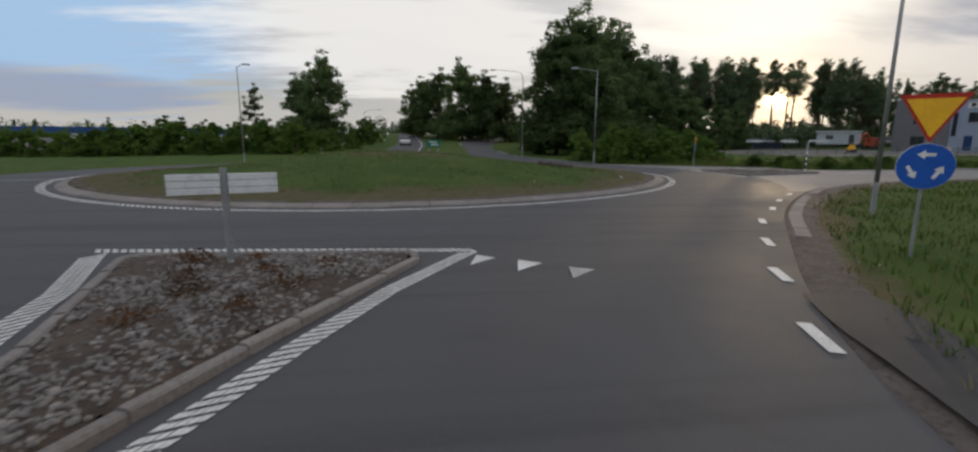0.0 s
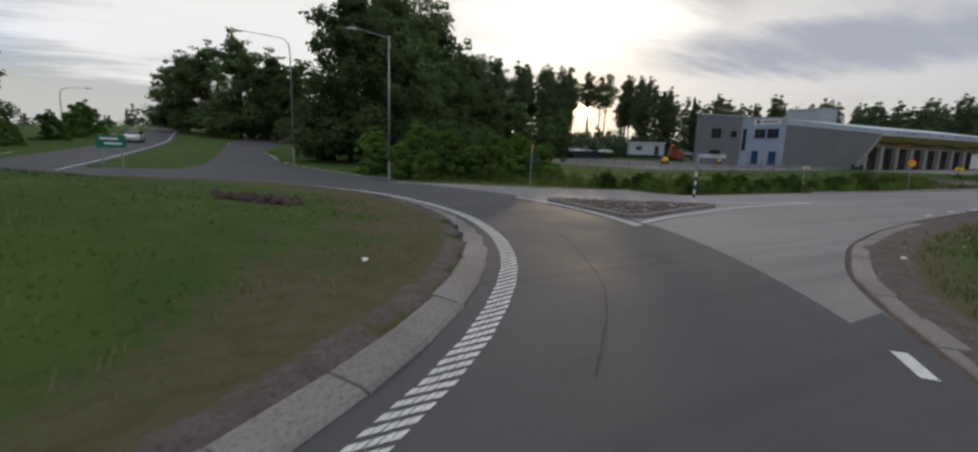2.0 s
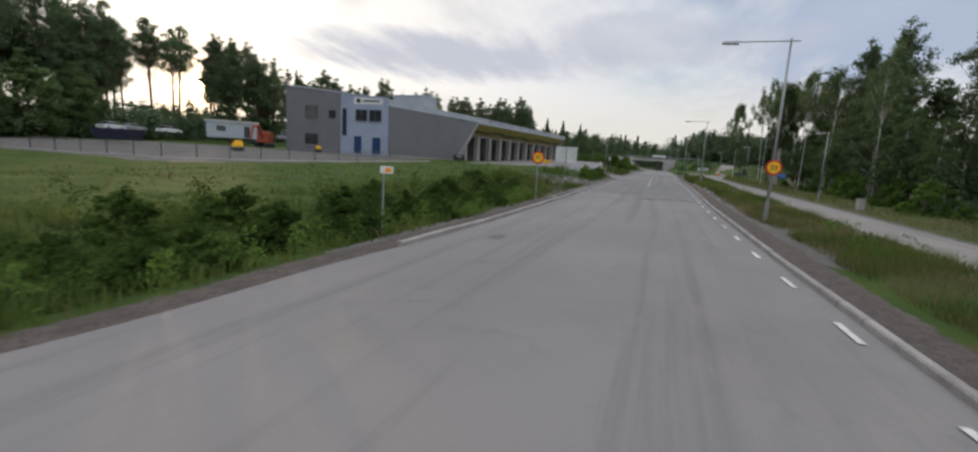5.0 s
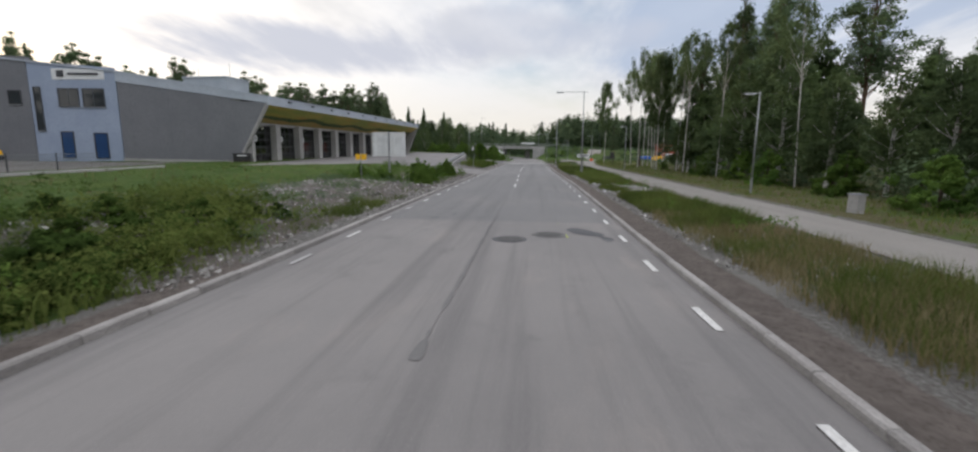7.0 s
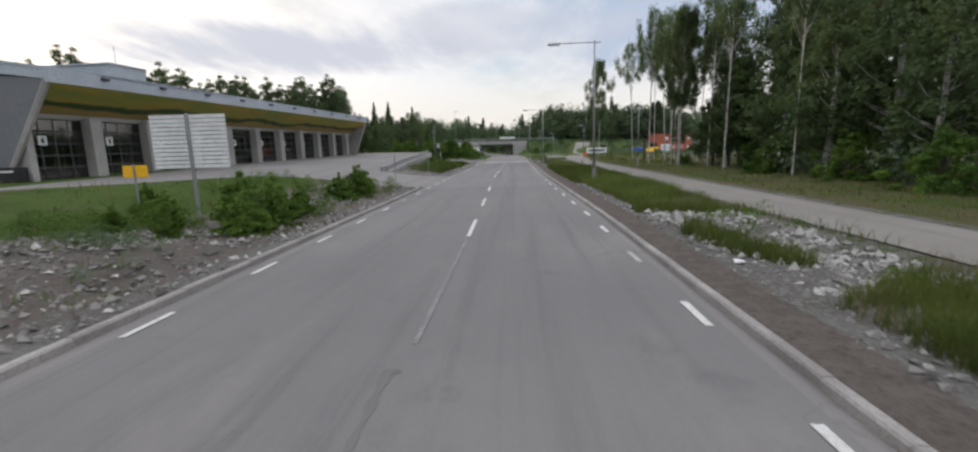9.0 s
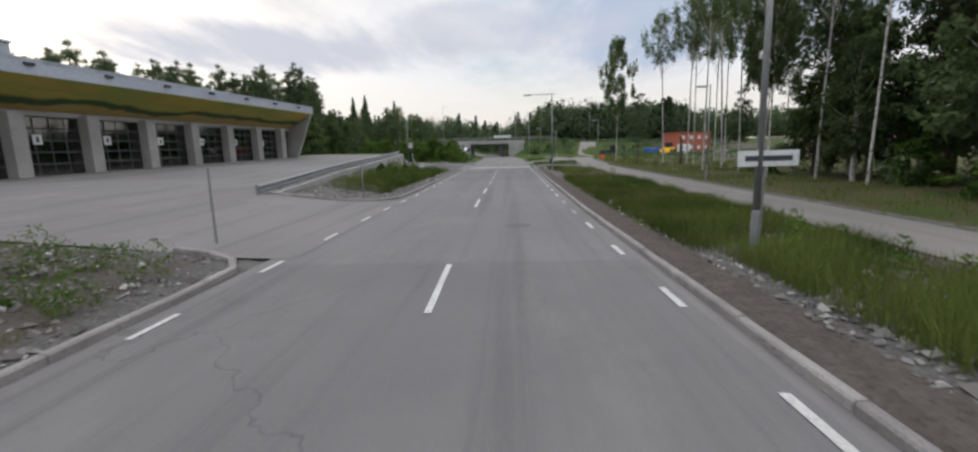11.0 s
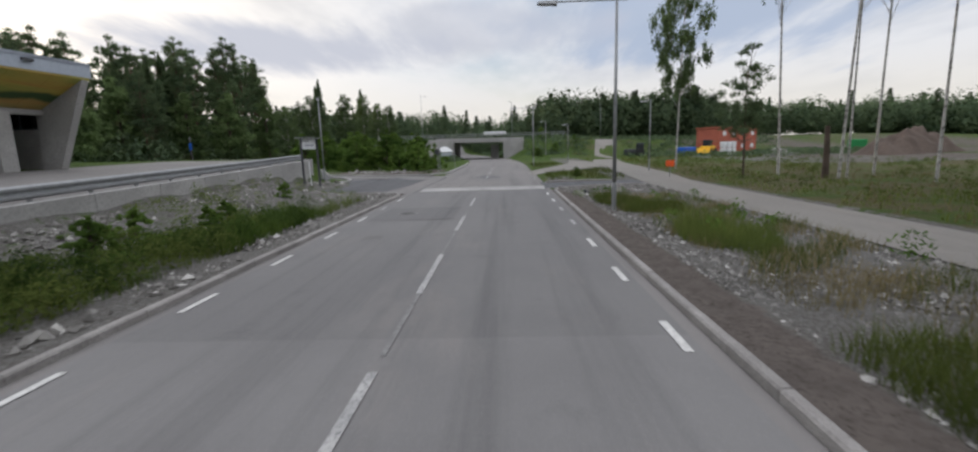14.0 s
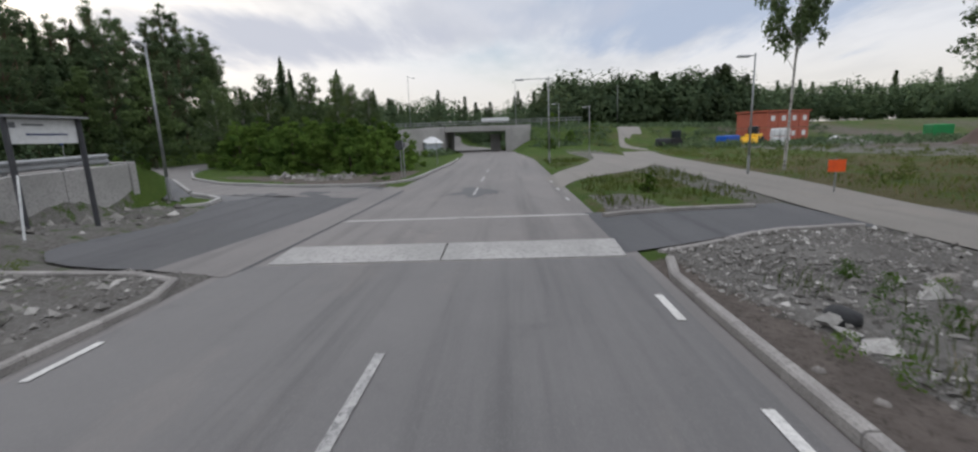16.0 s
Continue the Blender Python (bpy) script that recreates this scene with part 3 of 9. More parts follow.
dirt = np.maximum(dirt, (xx > 178) * (xx < 300) * (yy < -14) * (yy > -110) * (0.56 + 0.20 * np.sin(xx * 0.21 + 0.9 * np.sin(yy * 0.17)) * np.cos(yy * 0.19)))
dry = np.zeros_like(xx)
dry = np.maximum(dry, inside * (0.46 - 0.50 * np.exp(-((rr - 9.0) / 3.6) ** 2) + 0.32 * ease(12.6, 15.6, rr)))
dry = np.maximum(dry, (right_gap > 0) * (xx > 5) * (xx < 40) * (1 - ease(1.0, 4.0, right_gap)) * 0.8)
dry = np.maximum(dry, (yy < 20) * (xx > 40) * (xx < 175) * 0.60)
dry = np.maximum(dry, (yy < 20) * (xx >= 175) * (xx < 330) * 0.40)
dry = np.maximum(dry, (right_gap > 1.2) * (right_gap < 4.5) * (xx > 54) * (xx < 68) * 0.75)
dry = np.maximum(dry, (left_gap > 5) * (xx > 26) * (xx < 95) * 0.22)
dry = np.maximum(dry, (right_gap > 0) * (xx > 45) * (xx < 190) * 0.40)
col = me.color_attributes.new("zone", "FLOAT_COLOR", "POINT")
col.data.foreach_set("color", np.stack([gravel, dry, dirt, np.ones_like(xx)], -1).reshape(-1))
me.polygons.foreach_set("use_smooth", [True] * len(me.polygons))
me.materials.append(M_GROUND)
tagged(new("ground", me), "grass, dry weeds and gravel verges rolling off to the horizon", "ground", kind="structure")


# ---- roads ----
def resample(pts, step):
    pts = [np.array(p, float) for p in pts]
    out = []
    for a, b in zip(pts, pts[1:]):
        k = max(1, round(float(np.hypot(*(b - a))) / step))
        out += [a + (b - a) * i / k for i in range(k)]
    return out + [pts[-1]]


def smooth(pts, n):
    """n points along a polyline, rounded off."""
    pts = np.array(pts, float)
    d = np.concatenate([[0], np.cumsum(np.hypot(*np.diff(pts, axis=0).T))])
    s = np.linspace(0, d[-1], n)
    q = np.stack([np.interp(s, d, pts[:, k]) for k in (0, 1)], -1)
    for _ in range(3):
        q[1:-1] = 0.25 * q[:-2] + 0.5 * q[1:-1] + 0.25 * q[2:]
    return q


def strip(name, a, b, mat, dz, label, category="road", n=80, across=6, z_of=land, parent=None):
    """A sheet between two lines, lying on the land."""
    a, b = smooth(a, n), smooth(b, n)
    g = Geo()
    k = np.linspace(0, 1, across + 1)
    p = a[:, None, :] * (1 - k)[None, :, None] + b[:, None, :] * k[None, :, None]
    z = z_of(p[..., 0], p[..., 1]) + dz
    g.v = [tuple(q) for q in np.concatenate([p, z[..., None]], -1).reshape(-1, 3).tolist()]
    w = across + 1
    g.f = [(i * w + j, (i + 1) * w + j, (i + 1) * w + j + 1, i * w + j + 1) for i in range(n - 1) for j in range(across)]
    ob = part(name, g, mat, parent, smooth=True)
    return tagged(ob, label, category, kind="structure") if parent is None else ob


def ring(r0, r1, a0=0.0, a1=360.0, step=2.0, dz=0.0):
    g = Geo()
    n = int((a1 - a0) / step)
    rs = np.linspace(r0, r1, max(2, int((r1 - r0) / 1.2) + 1))
    for i in range(n + 1):
        t = radians(a0 + (a1 - a0) * i / n)
        for r in rs:
            x, y = CX + r * math.cos(t), CY + r * math.sin(t)
            g.v.append((x, y, ground_z(x, y) + dz))
    w = len(rs)
    g.f = [(i * w + j, i * w + j + 1, (i + 1) * w + j + 1, (i + 1) * w + j) for i in range(n) for j in range(w - 1)]
    return g


east_road = strip("road_east", *EAST, M_LIGHT, 0.004, "pale grey worn asphalt road with patches and cracks", n=420, across=8)
ring_road = part("road_roundabout", ring(15.5, 22.4, dz=0.012), M_DARK, smooth=True)
tagged(ring_road, "dark grey asphalt carriageway round the roundabout", "road", kind="structure")
south_road = strip("road_south", *SOUTH, M_DARK, 0.008, "dark grey asphalt approach to the roundabout", n=120)
strip("road_north", *NORTH, M_DARK, 0.006, "dark asphalt road leaving between trees", n=90)
strip("road_hill", *HILL, M_DARK, 0.010, "grey road climbing a low hill", n=60)
strip("road_west", *WEST, M_DARK, 0.002, "grey road leaving to the west", n=60)
path = strip("cycle_path", *CYCLE, M_PATH, 0.012, "pale grey asphalt cycle path", "path", n=160, across=4)

M_TARRY = asphalt("broken_tarmac", (0.030, 0.030, 0.032), (0.045, 0.044, 0.045), (0.022, 0.022, 0.024))
strip("broken_edge", [(1.5, 2.0), (2.55, 4.6), (3.5, 7.5), (4.05, 9.0), (4.5, 9.9)], [(2.6, 1.4), (3.6, 4.0), (4.5, 7.0), (5.1, 8.5), (5.3, 9.7)], M_TARRY, 0.038, "dark crumbled tarmac edge of the road", n=40, z_of=lambda x, y: land(x, y) + np.clip(0.28 * (road_gap(x, y) - 0.08), 0.0, 0.05), parent=south_road)
for x0, x1, mat in ((66.6, 97.5, M_MENDED_DULL), (97.5, 121.5, M_MENDED), (121.5, 141.3, M_MENDED_DULL)):
    xs = np.linspace(x0, x1, 12)
    strip("road_mended", [(x, float(right_edge(x)) + 0.2) for x in xs], [(x, min(36.85, float(left_edge(x)) - 0.2)) for x in xs], mat, 0.007, "greyer length of resurfaced asphalt", n=80, parent=east_road)
strip("side_road", *SIDE, M_LIGHT, 0.014, "grey asphalt side road rising to a yard", n=40, across=10, z_of=yard_z)
strip("station_yard", *YARD, M_LIGHT, 0.016, "grey asphalt yard in front of garage doors", "yard", n=50, across=8, z_of=yard_z)
strip("car_park_road", *PARK, M_NEW, 0.010, "dark fresh asphalt side road to a car park", n=70, across=8)
strip("car_park_lane", [(151.5, 37.4), (152.6, 40), (152.9, 43.3), (153.2, 46), (154.2, 50), (160.6, 66), (189, 77)], [(154.2, 37.4), (156.1, 38.5), (156.3, 40.5), (157.2, 43.3), (160.3, 49.1), (174.8, 61.1), (194.5, 70.3)], M_LIGHT, 0.016, "older paler asphalt lane to a car park", n=50, across=4)
strip("car_park", [(151.0, 43.6), (151.2, 47), (153, 52), (160, 66), (190, 78)], [(156.5, 38.6), (159.3, 41.3), (161.2, 47), (165, 54), (195, 70)], M_LOT, 0.014, "grey asphalt of a car park", "car park", n=50, across=8)
strip("road_mouth", [(140.6, 36.7), (147, 36.6), (155.6, 36.6)], [(141.2, 38.5), (147, 37.8), (156.2, 37.7)], M_LIGHT, 0.016, "pale worn asphalt at the side road mouth", n=30)
strip("path_link", *LINK, M_NEW, 0.010, "dark fresh asphalt link between road and cycle path", "path", n=20, across=4)
strip("path_fork", *FORK, M_PATH, 0.014, "pale gravelled path fork", "path", n=30, across=4)


# ---- markings and kerbs ----
def paint_quad(g, p, dz=0.019, z_of=ground_z):
    g.add([(x, y, z_of(x, y) + dz) for x, y in p], [tuple(range(len(p)))])


def dash(a, b, w, mat=None, parent=None, name="line_dash", dz=0.019):
    a, b = Vector(a), Vector(b)
    n = (b - a).orthogonal().normalized() * w / 2
    g = Geo()
    paint_quad(g, [tuple(a + n), tuple(a - n), tuple(b - n), tuple(b + n)], dz)
    if g.v and (g.v[0][0] - g.v[1][0]) * (g.v[2][1] - g.v[1][1]) - (g.v[0][1] - g.v[1][1]) * (g.v[2][0] - g.v[1][0]) > 0:
        g.f = [q[::-1] for q in g.f]
    return part(name, g, mat or M_PAINT, parent or east_road)


rng = random.Random(4)
R_LINE, L_LINE, C_LINE = (lambda x: float(right_edge(x)) + 0.38), (lambda x: float(left_edge(x)) - 0.38), (lambda x: float(np.interp(x, [60, 83, 108, 120, 170], [32.85, 32.92, 33.28, 33.14, 33.1])))
for k in range(-9, 27):
    x = float(np.interp(k, [-9, 0, 5, 7, 9, 13, 15, 16, 18, 20, 22, 24, 26], [32.8, 60.35, 75.5, 82.05, 88.1, 101.2, 107.0, 109.85, 115.3, 121.0, 126.6, 132.7, 138.3]))
    dash((x, R_LINE(x)), (x + 0.93, R_LINE(x + 0.93)), 0.11, M_PAINT if rng.random() < 0.85 else M_WORN)
for k in range(0, 27):
    x = float(np.interp(k, [0, 7, 10, 14, 15, 17, 20, 22, 25, 26], [60.06, 81.3, 90.4, 103.4, 106.0, 111.4, 119.75, 125.4, 134.2, 137.05]))
    dash((x, L_LINE(x)), (x + 0.93, L_LINE(x + 0.93)), 0.10, M_PAINT if rng.random() < 0.7 else M_WORN)
for x in (81.8, 88.2, 94.5, 106.4, 112.1, 117.8, 123.3, 129.1, 134.75, 151.4, 157.2, 163.5):
    dash((x, C_LINE(x)), (x + 2.8, C_LINE(x + 2.8)), 0.11, M_PAINT if x < 115 else M_WORN)
for x in (149.0, 152.2, 155.4):
    dash((x, R_LINE(x)), (x + 0.93, R_LINE(x + 0.93)), 0.11, M_WORN)


def rumble(name, pts, w, pitch, label, slant=0.7, fill=0.68):
    """A line of close slanting bars of road paint, each laid in five stepped dabs."""
    q = resample(pts, pitch)
    g = Geo()
    for i in range(len(q) - 1):
        a, b = Vector(q[i]), Vector(q[i + 1])
        t = (b - a).normalized()
        n = Vector((-t.y, t.x))
        for row in (-2, -1, 0, 1, 2):
            s = a - n * (row * w / 5) + t * (row * slant * w / 5 + rng.uniform(-0.006, 0.006))
            k, lean, h = t * pitch * fill * rng.uniform(0.94, 1.06), t * slant * w / 10, n * w * (0.098 if abs(row) == 2 else 0.083)
            p = [s - h + lean, s - h + lean + k, s + h - lean + k, s + h - lean]
            paint_quad(g, [tuple(v) for v in p], 0.019)
    return tagged(part(name, g, M_PAINT), label, "road marking", kind="structure")


def arc(r, a0, a1, n=200):
    return [(CX + r * math.cos(radians(a)), CY + r * math.sin(radians(a))) for a in np.linspace(a0, a1, n)]


rumble("rumble_line", [(CX + (float(island_r(a)) + 0.05) * math.cos(radians(a)), CY + (float(island_r(a)) + 0.05) * math.sin(radians(a))) for a in np.linspace(-180, 75, 70)], 0.32, 0.21, "white ribbed paint ring along the roundabout kerb", 1.2, 0.64)
rumble("rumble_line", [(-4.0, 5.2), (-3.1, 7.33), (-2.49, 8.87), (-1.62, 10.75), (-0.25, 12.97)], 0.30, 0.165, "white ribbed paint line beside the stone island", 0.85)
rumble("rumble_line", [(-7.6, 13.75), (-4, 13.45), (-0.1, 13.1)], 0.26, 0.165, "white ribbed give-way line")
rumble("rumble_line", [(-5.7, 8.6), (-6.05, 9.75), (-6.4, 11.1), (-7.4, 13.4)], 0.38, 0.165, "white ribbed paint line on the far side of the island")
rumble("rumble_line", arc(21.93, -16.6, 6.8, 12), 0.40, 0.19, "white ribbed line along the roundabout side of the earth island")


def line(name, pts, w, label, mat=None):
    q = smooth(pts, max(8, len(pts) * 8))
    g = Geo()
    for i in range(len(q)):
        t = q[min(i + 1, len(q) - 1)] - q[max(i - 1, 0)]
        t = t / np.hypot(*t)
        n = np.array((-t[1], t[0])) * w / 2
        for s in (n, -n):
            x, y = q[i] + s
            g.v.append((float(x), float(y), ground_z(x, y) + 0.017))
    g.f = [(2 * i, 2 * i + 1, 2 * i + 3, 2 * i + 2) for i in range(len(q) - 1)]
    return tagged(part(name, g, mat or M_PAINT), label, "road marking", kind="structure")


line("paint_line", [(18.35, 30.2), (19.2, 30.58), (20.4, 31.0), (22.8, 31.66), (25.3, 32.28), (28.05, 32.8), (33.2, 33.13)], 0.21, "broad worn white line along the earth island", M_SCUFFED)
line("paint_line", [(20.3, 37.55), (23, 35.76), (25.7, 34.56), (29, 33.86), (33.0, 33.32)], 0.22, "worn white line on the far side of the earth island", M_SCUFFED)
line("paint_line", [(15.2, 48.3), (18.2, 46.4), (21.2, 44.3), (25, 42.0), (29, 39.8)], 0.14, "white edge line at the far kerb")
for x0, y0, s in ((20.6, 38.9, 0.5), (20.3, 38.0, 0.5)):
    line("paint_line", [(x0, y0), (x0 + 1.5, y0 - 0.3)], 0.35, "worn white arrow mark", M_WORN)
line("paint_line", [(2.4, 64), (3.3, 75), (5.2, 98)], 0.14, "white edge line of the road between trees")
line("paint_line", [(14.6, 53.6), (12.2, 58.6), (10.0, 66), (9.2, 80)], 0.16, "white edge line curving off the roundabout")
line("paint_line", [(-10.2, 56), (-9.9, 95), (-12.2, 140)], 0.14, "white edge line up the hill")
line("paint_line", [(-3.0, 56), (-2.2, 95), (-5.4, 140)], 0.14, "white edge line up the hill")
line("paint_line", [(-17.5, 30.4), (-60, 23.5)], 0.14, "white edge line of the western road")
for k, tri in enumerate((((-0.13, 12.72), (-0.31, 12.0), (0.21, 12.46)), ((0.61, 12.27), (0.48, 11.53), (1.02, 12.0)), ((1.43, 11.71), (1.31, 11.03), (1.84, 11.49)))):
    g = Geo()
    paint_quad(g, list(tri), 0.017)
    part("give_way_triangle", g, M_PAINT if k < 2 else M_WORN, south_road)
for a, b in (((5.08, 11.29), (4.76, 10.49)), ((6.71, 13.64), (6.3, 12.86)), ((8.45, 16.05), (8.0, 15.35)), ((3.64, 8.89), (3.36, 8.07)), ((10.5, 18.2), (9.98, 17.55)), ((12.2, 20.0), (11.7, 19.45)), ((14.1, 21.75), (13.55, 21.25)), ((2.2, 5.6), (1.9, 4.7))):
    dash(a, b, 0.18, M_PAINT, south_road)

# raised crossing: two pale paved ramps and a low dark table between
hump_thing = thing("speed_hump", (0, 0, 0), "raised crossing with two pale concrete ramps and an asphalt top", "speed hump")
for x0, x1, h0, h1 in ((141.4, 142.5, 0.02, 0.10), (145.5, 146.2, 0.10, 0.02)):
    for ya, yb in ((29.55, 33.0), (33.04, 36.35)):
        part("ramp_slab", Geo().hexa([(x0, ya, -0.05), (x1, ya, -0.05), (x1, yb, -0.05), (x0, yb, -0.05)], [(x0, ya, h0), (x1, ya, h1), (x1, yb, h1), (x0, yb, h0)]), M_CONCRETE, hump_thing)
part("top", Geo().hexa([(142.5, 29.6, -0.05), (145.5, 29.6, -0.05), (145.5, 36.3, -0.05), (142.5, 36.3, -0.05)], [(142.5, 29.6, 0.095), (145.5, 29.6, 0.095), (145.5, 36.3, 0.095), (142.5, 36.3, 0.095)]), M_LIGHT, hump_thing)


# ---- kerbs and islands ----
M_NAVY = material("navy_band", (0.012, 0.03, 0.12), (0.015, 0.035, 0.14), big=3, fine=12, rough=0.5, bump=0.02)
def bevelled_bar(length, w, h, c=0.025):
    """A kerb stone along x from 0, sunk a little, with a chamfered top edge."""
    g = Geo()
    prof = [(-w / 2, -0.12), (w / 2, -0.12), (w / 2, h - c), (w / 2 - c, h), (-w / 2 + c, h), (-w / 2, h - c)]
    n = len(prof)
    g.add([(0.006, y, z) for y, z in prof] + [(length - 0.006, y, z) for y, z in prof],
          [tuple(range(n)), tuple(range(n, 2 * n))[::-1], *[(i, n + i, n + (i + 1) % n, (i + 1) % n) for i in range(n)]])
    return g


def kerb(label, pts, w=0.15, h=0.12, length=1.0, mat=None, off=0.0, name="kerb", z_of=ground_z, jit=0.008):
    owner = tagged(new(name), label, "kerb", kind="structure")
    mat = mat or M_GRANITE
    stone = bevelled_bar(length, w, h).mesh("kerb_stone", mat)
    q = smooth(pts, 400)
    d = np.concatenate([[0], np.cumsum(np.hypot(*np.diff(q, axis=0).T))])
    r = random.Random(len(pts))
    for i in range(int(d[-1] / length)):
        a, b = (np.array([np.interp(s, d, q[:, k]) for k in (0, 1)]) for s in (i * length, (i + 1) * length))
        t = (b - a) / np.hypot(*(b - a))
        a = a + np.array((-t[1], t[0])) * off
        b = b + np.array((-t[1], t[0])) * off
        za, zb = z_of(*a), z_of(*b)
        ob = new("kerb_stone", stone)
        ob.parent = owner
        ob.matrix_basis = pose(a[0], a[1], za + r.uniform(-jit, jit), r.uniform(-0.6, 0.6), -math.degrees(math.atan2(zb - za, length)), math.degrees(math.atan2(t[1], t[0])) + r.uniform(-0.4, 0.4))
    return owner


kerb("granite kerb stones along the road edge", [p for p in LEFT if 40 < p[0] < 96] + [(97.2, 37.3), (98.3, 38.2), (98.6, 40.0)], off=0.08)
kerb("granite kerb stones round a side road corner", [(107.9, 42.3), (108.2, 40.5), (108.7, 38.8), (109.5, 37.7), (110.6, 37.15), (112, 37.02), (125, 37.0), (139.2, 36.97), (140.1, 37.1), (140.6, 37.6), (140.85, 38.6), (141.1, 41.4), (141.3, 42.4)], off=0.08, z_of=lambda x, y: float(yard_z(x, y)) if x < 109.3 else ground_z(x, y))
kerb("granite kerb stones along the road edge", [p for p in RIGHT if 33 < p[0] < 140] + [(140.6, 29.25), (141.4, 28.7)], off=-0.08)
kerb("worn concrete gutter kerb round the corner", [p for p in RIGHT if 6.5 < p[0] < 34], w=0.36, h=0.05, length=1.2, mat=M_KERBC, off=-0.3)
kerb("granite kerb stones of a car park island", [(154.2, 52.0), (153.4, 49.5), (152.4, 45.5), (151.9, 43.9), (151.3, 43.4), (150.4, 43.4), (149.6, 44.0)], w=0.18, h=0.16, mat=M_CONCRETE)
kerb("granite kerb stones round a planted bank", [(180, 63.6), (175, 60.8), (166.1, 54.6), (160.6, 49), (157.4, 43.1), (156.6, 40.2), (156.7, 38.4), (157.8, 37.3), (160, 37.0), (170, 36.9), (180, 36.9), (186, 37.3)], w=0.18, h=0.17, mat=M_CONCRETE)
kerb("granite kerb stones beside the path link", [(145.6, 29.15), (146.1, 28.2), (146.8, 25.8), (147.2, 23.6)], h=0.12)
kerb("granite kerb stones beside the path link", [(141.5, 28.9), (142.1, 27.8), (143.5, 25.8), (143.9, 23.5)], h=0.09)
kerb("kerb stones along the far edge of the roundabout exit", [(15.0, 48.7), (17.7, 47.1), (21.0, 44.8), (24.9, 42.4), (28.9, 40.0)], w=0.2, h=0.05, off=0.1, mat=M_KERBC)

ringkerb = tagged(new("kerb"), "broad sloping concrete kerb round the central island", "kerb", kind="structure")
step = 2 * math.pi / 85
g = Geo()
prof = [(17.04, -0.1), (17.04, 0.03), (16.98, 0.07), (16.64, 0.14), (16.58, 0.135), (16.58, -0.1)]
n = len(prof)
g.add([(r * math.cos(s) - 16.8, r * math.sin(s), z) for s in (-step / 2 + 0.0007, step / 2 - 0.0007) for r, z in prof],
      [tuple(range(n))[::-1], tuple(range(n, 2 * n)), *[(i, (i + 1) % n, n + (i + 1) % n, n + i) for i in range(n)]])
stone = g.mesh("kerb_stone", M_KERBC)
for i in range(85):
    a = i * 2 * math.pi / 85
    k = float(island_r((math.degrees(a) + 180) % 360 - 180)) - 0.64
    x, y = CX + k * math.cos(a), CY + k * math.sin(a)
    ob = new("kerb_stone", stone)
    ob.parent = ringkerb
    tilt = math.degrees(math.atan(0.02 * math.cos(a))) if y < 29 else 0
    ob.matrix_basis = pose(x, y, ground_z(x, y) + rng.uniform(-0.008, 0.008), tilt, 0, math.degrees(a))


def rock_mesh(seed, mat, name="stone", flat=0.65, cuts=1):
    bm = bmesh.new()
    bmesh.ops.create_icosphere(bm, subdivisions=cuts, radius=1.0)
    r = random.Random(seed)
    k = Vector((r.uniform(0.8, 1.2), r.uniform(0.7, 1.0), flat))
    for v in bm.verts:
        v.co = Vector(a * b for a, b in zip(v.co, k)) * (1 + 0.22 * noise.noise(v.co * 1.6 + Vector((seed, 0, 0)))) * r.uniform(0.93, 1.07)
    me = bpy.data.meshes.new(name)
    bm.to_mesh(me)
    bm.free()
    me.polygons.foreach_set("use_smooth", [True] * len(me.polygons))
    me.materials.append(mat)
    return me


ROCKS = [rock_mesh(i, M_STONE) for i in range(6)]


def inside(p, poly):
    x, y = p
    k = False
    for (x0, y0), (x1, y1) in zip(poly, poly[1:] + poly[:1]):
        if (y0 > y) != (y1 > y) and x < (x1 - x0) * (y - y0) / (y1 - y0) + x0:
            k = not k
    return k


def edge_gap(p, poly):
    best = 9.0
    for a, b in zip(poly, poly[1:] + poly[:1]):
        a, b, q = Vector(a), Vector(b), Vector(p)
        s = max(0, min(1, (q - a).dot(b - a) / (b - a).length_squared))
        best = min(best, (a + (b - a) * s - q).length)
    return best


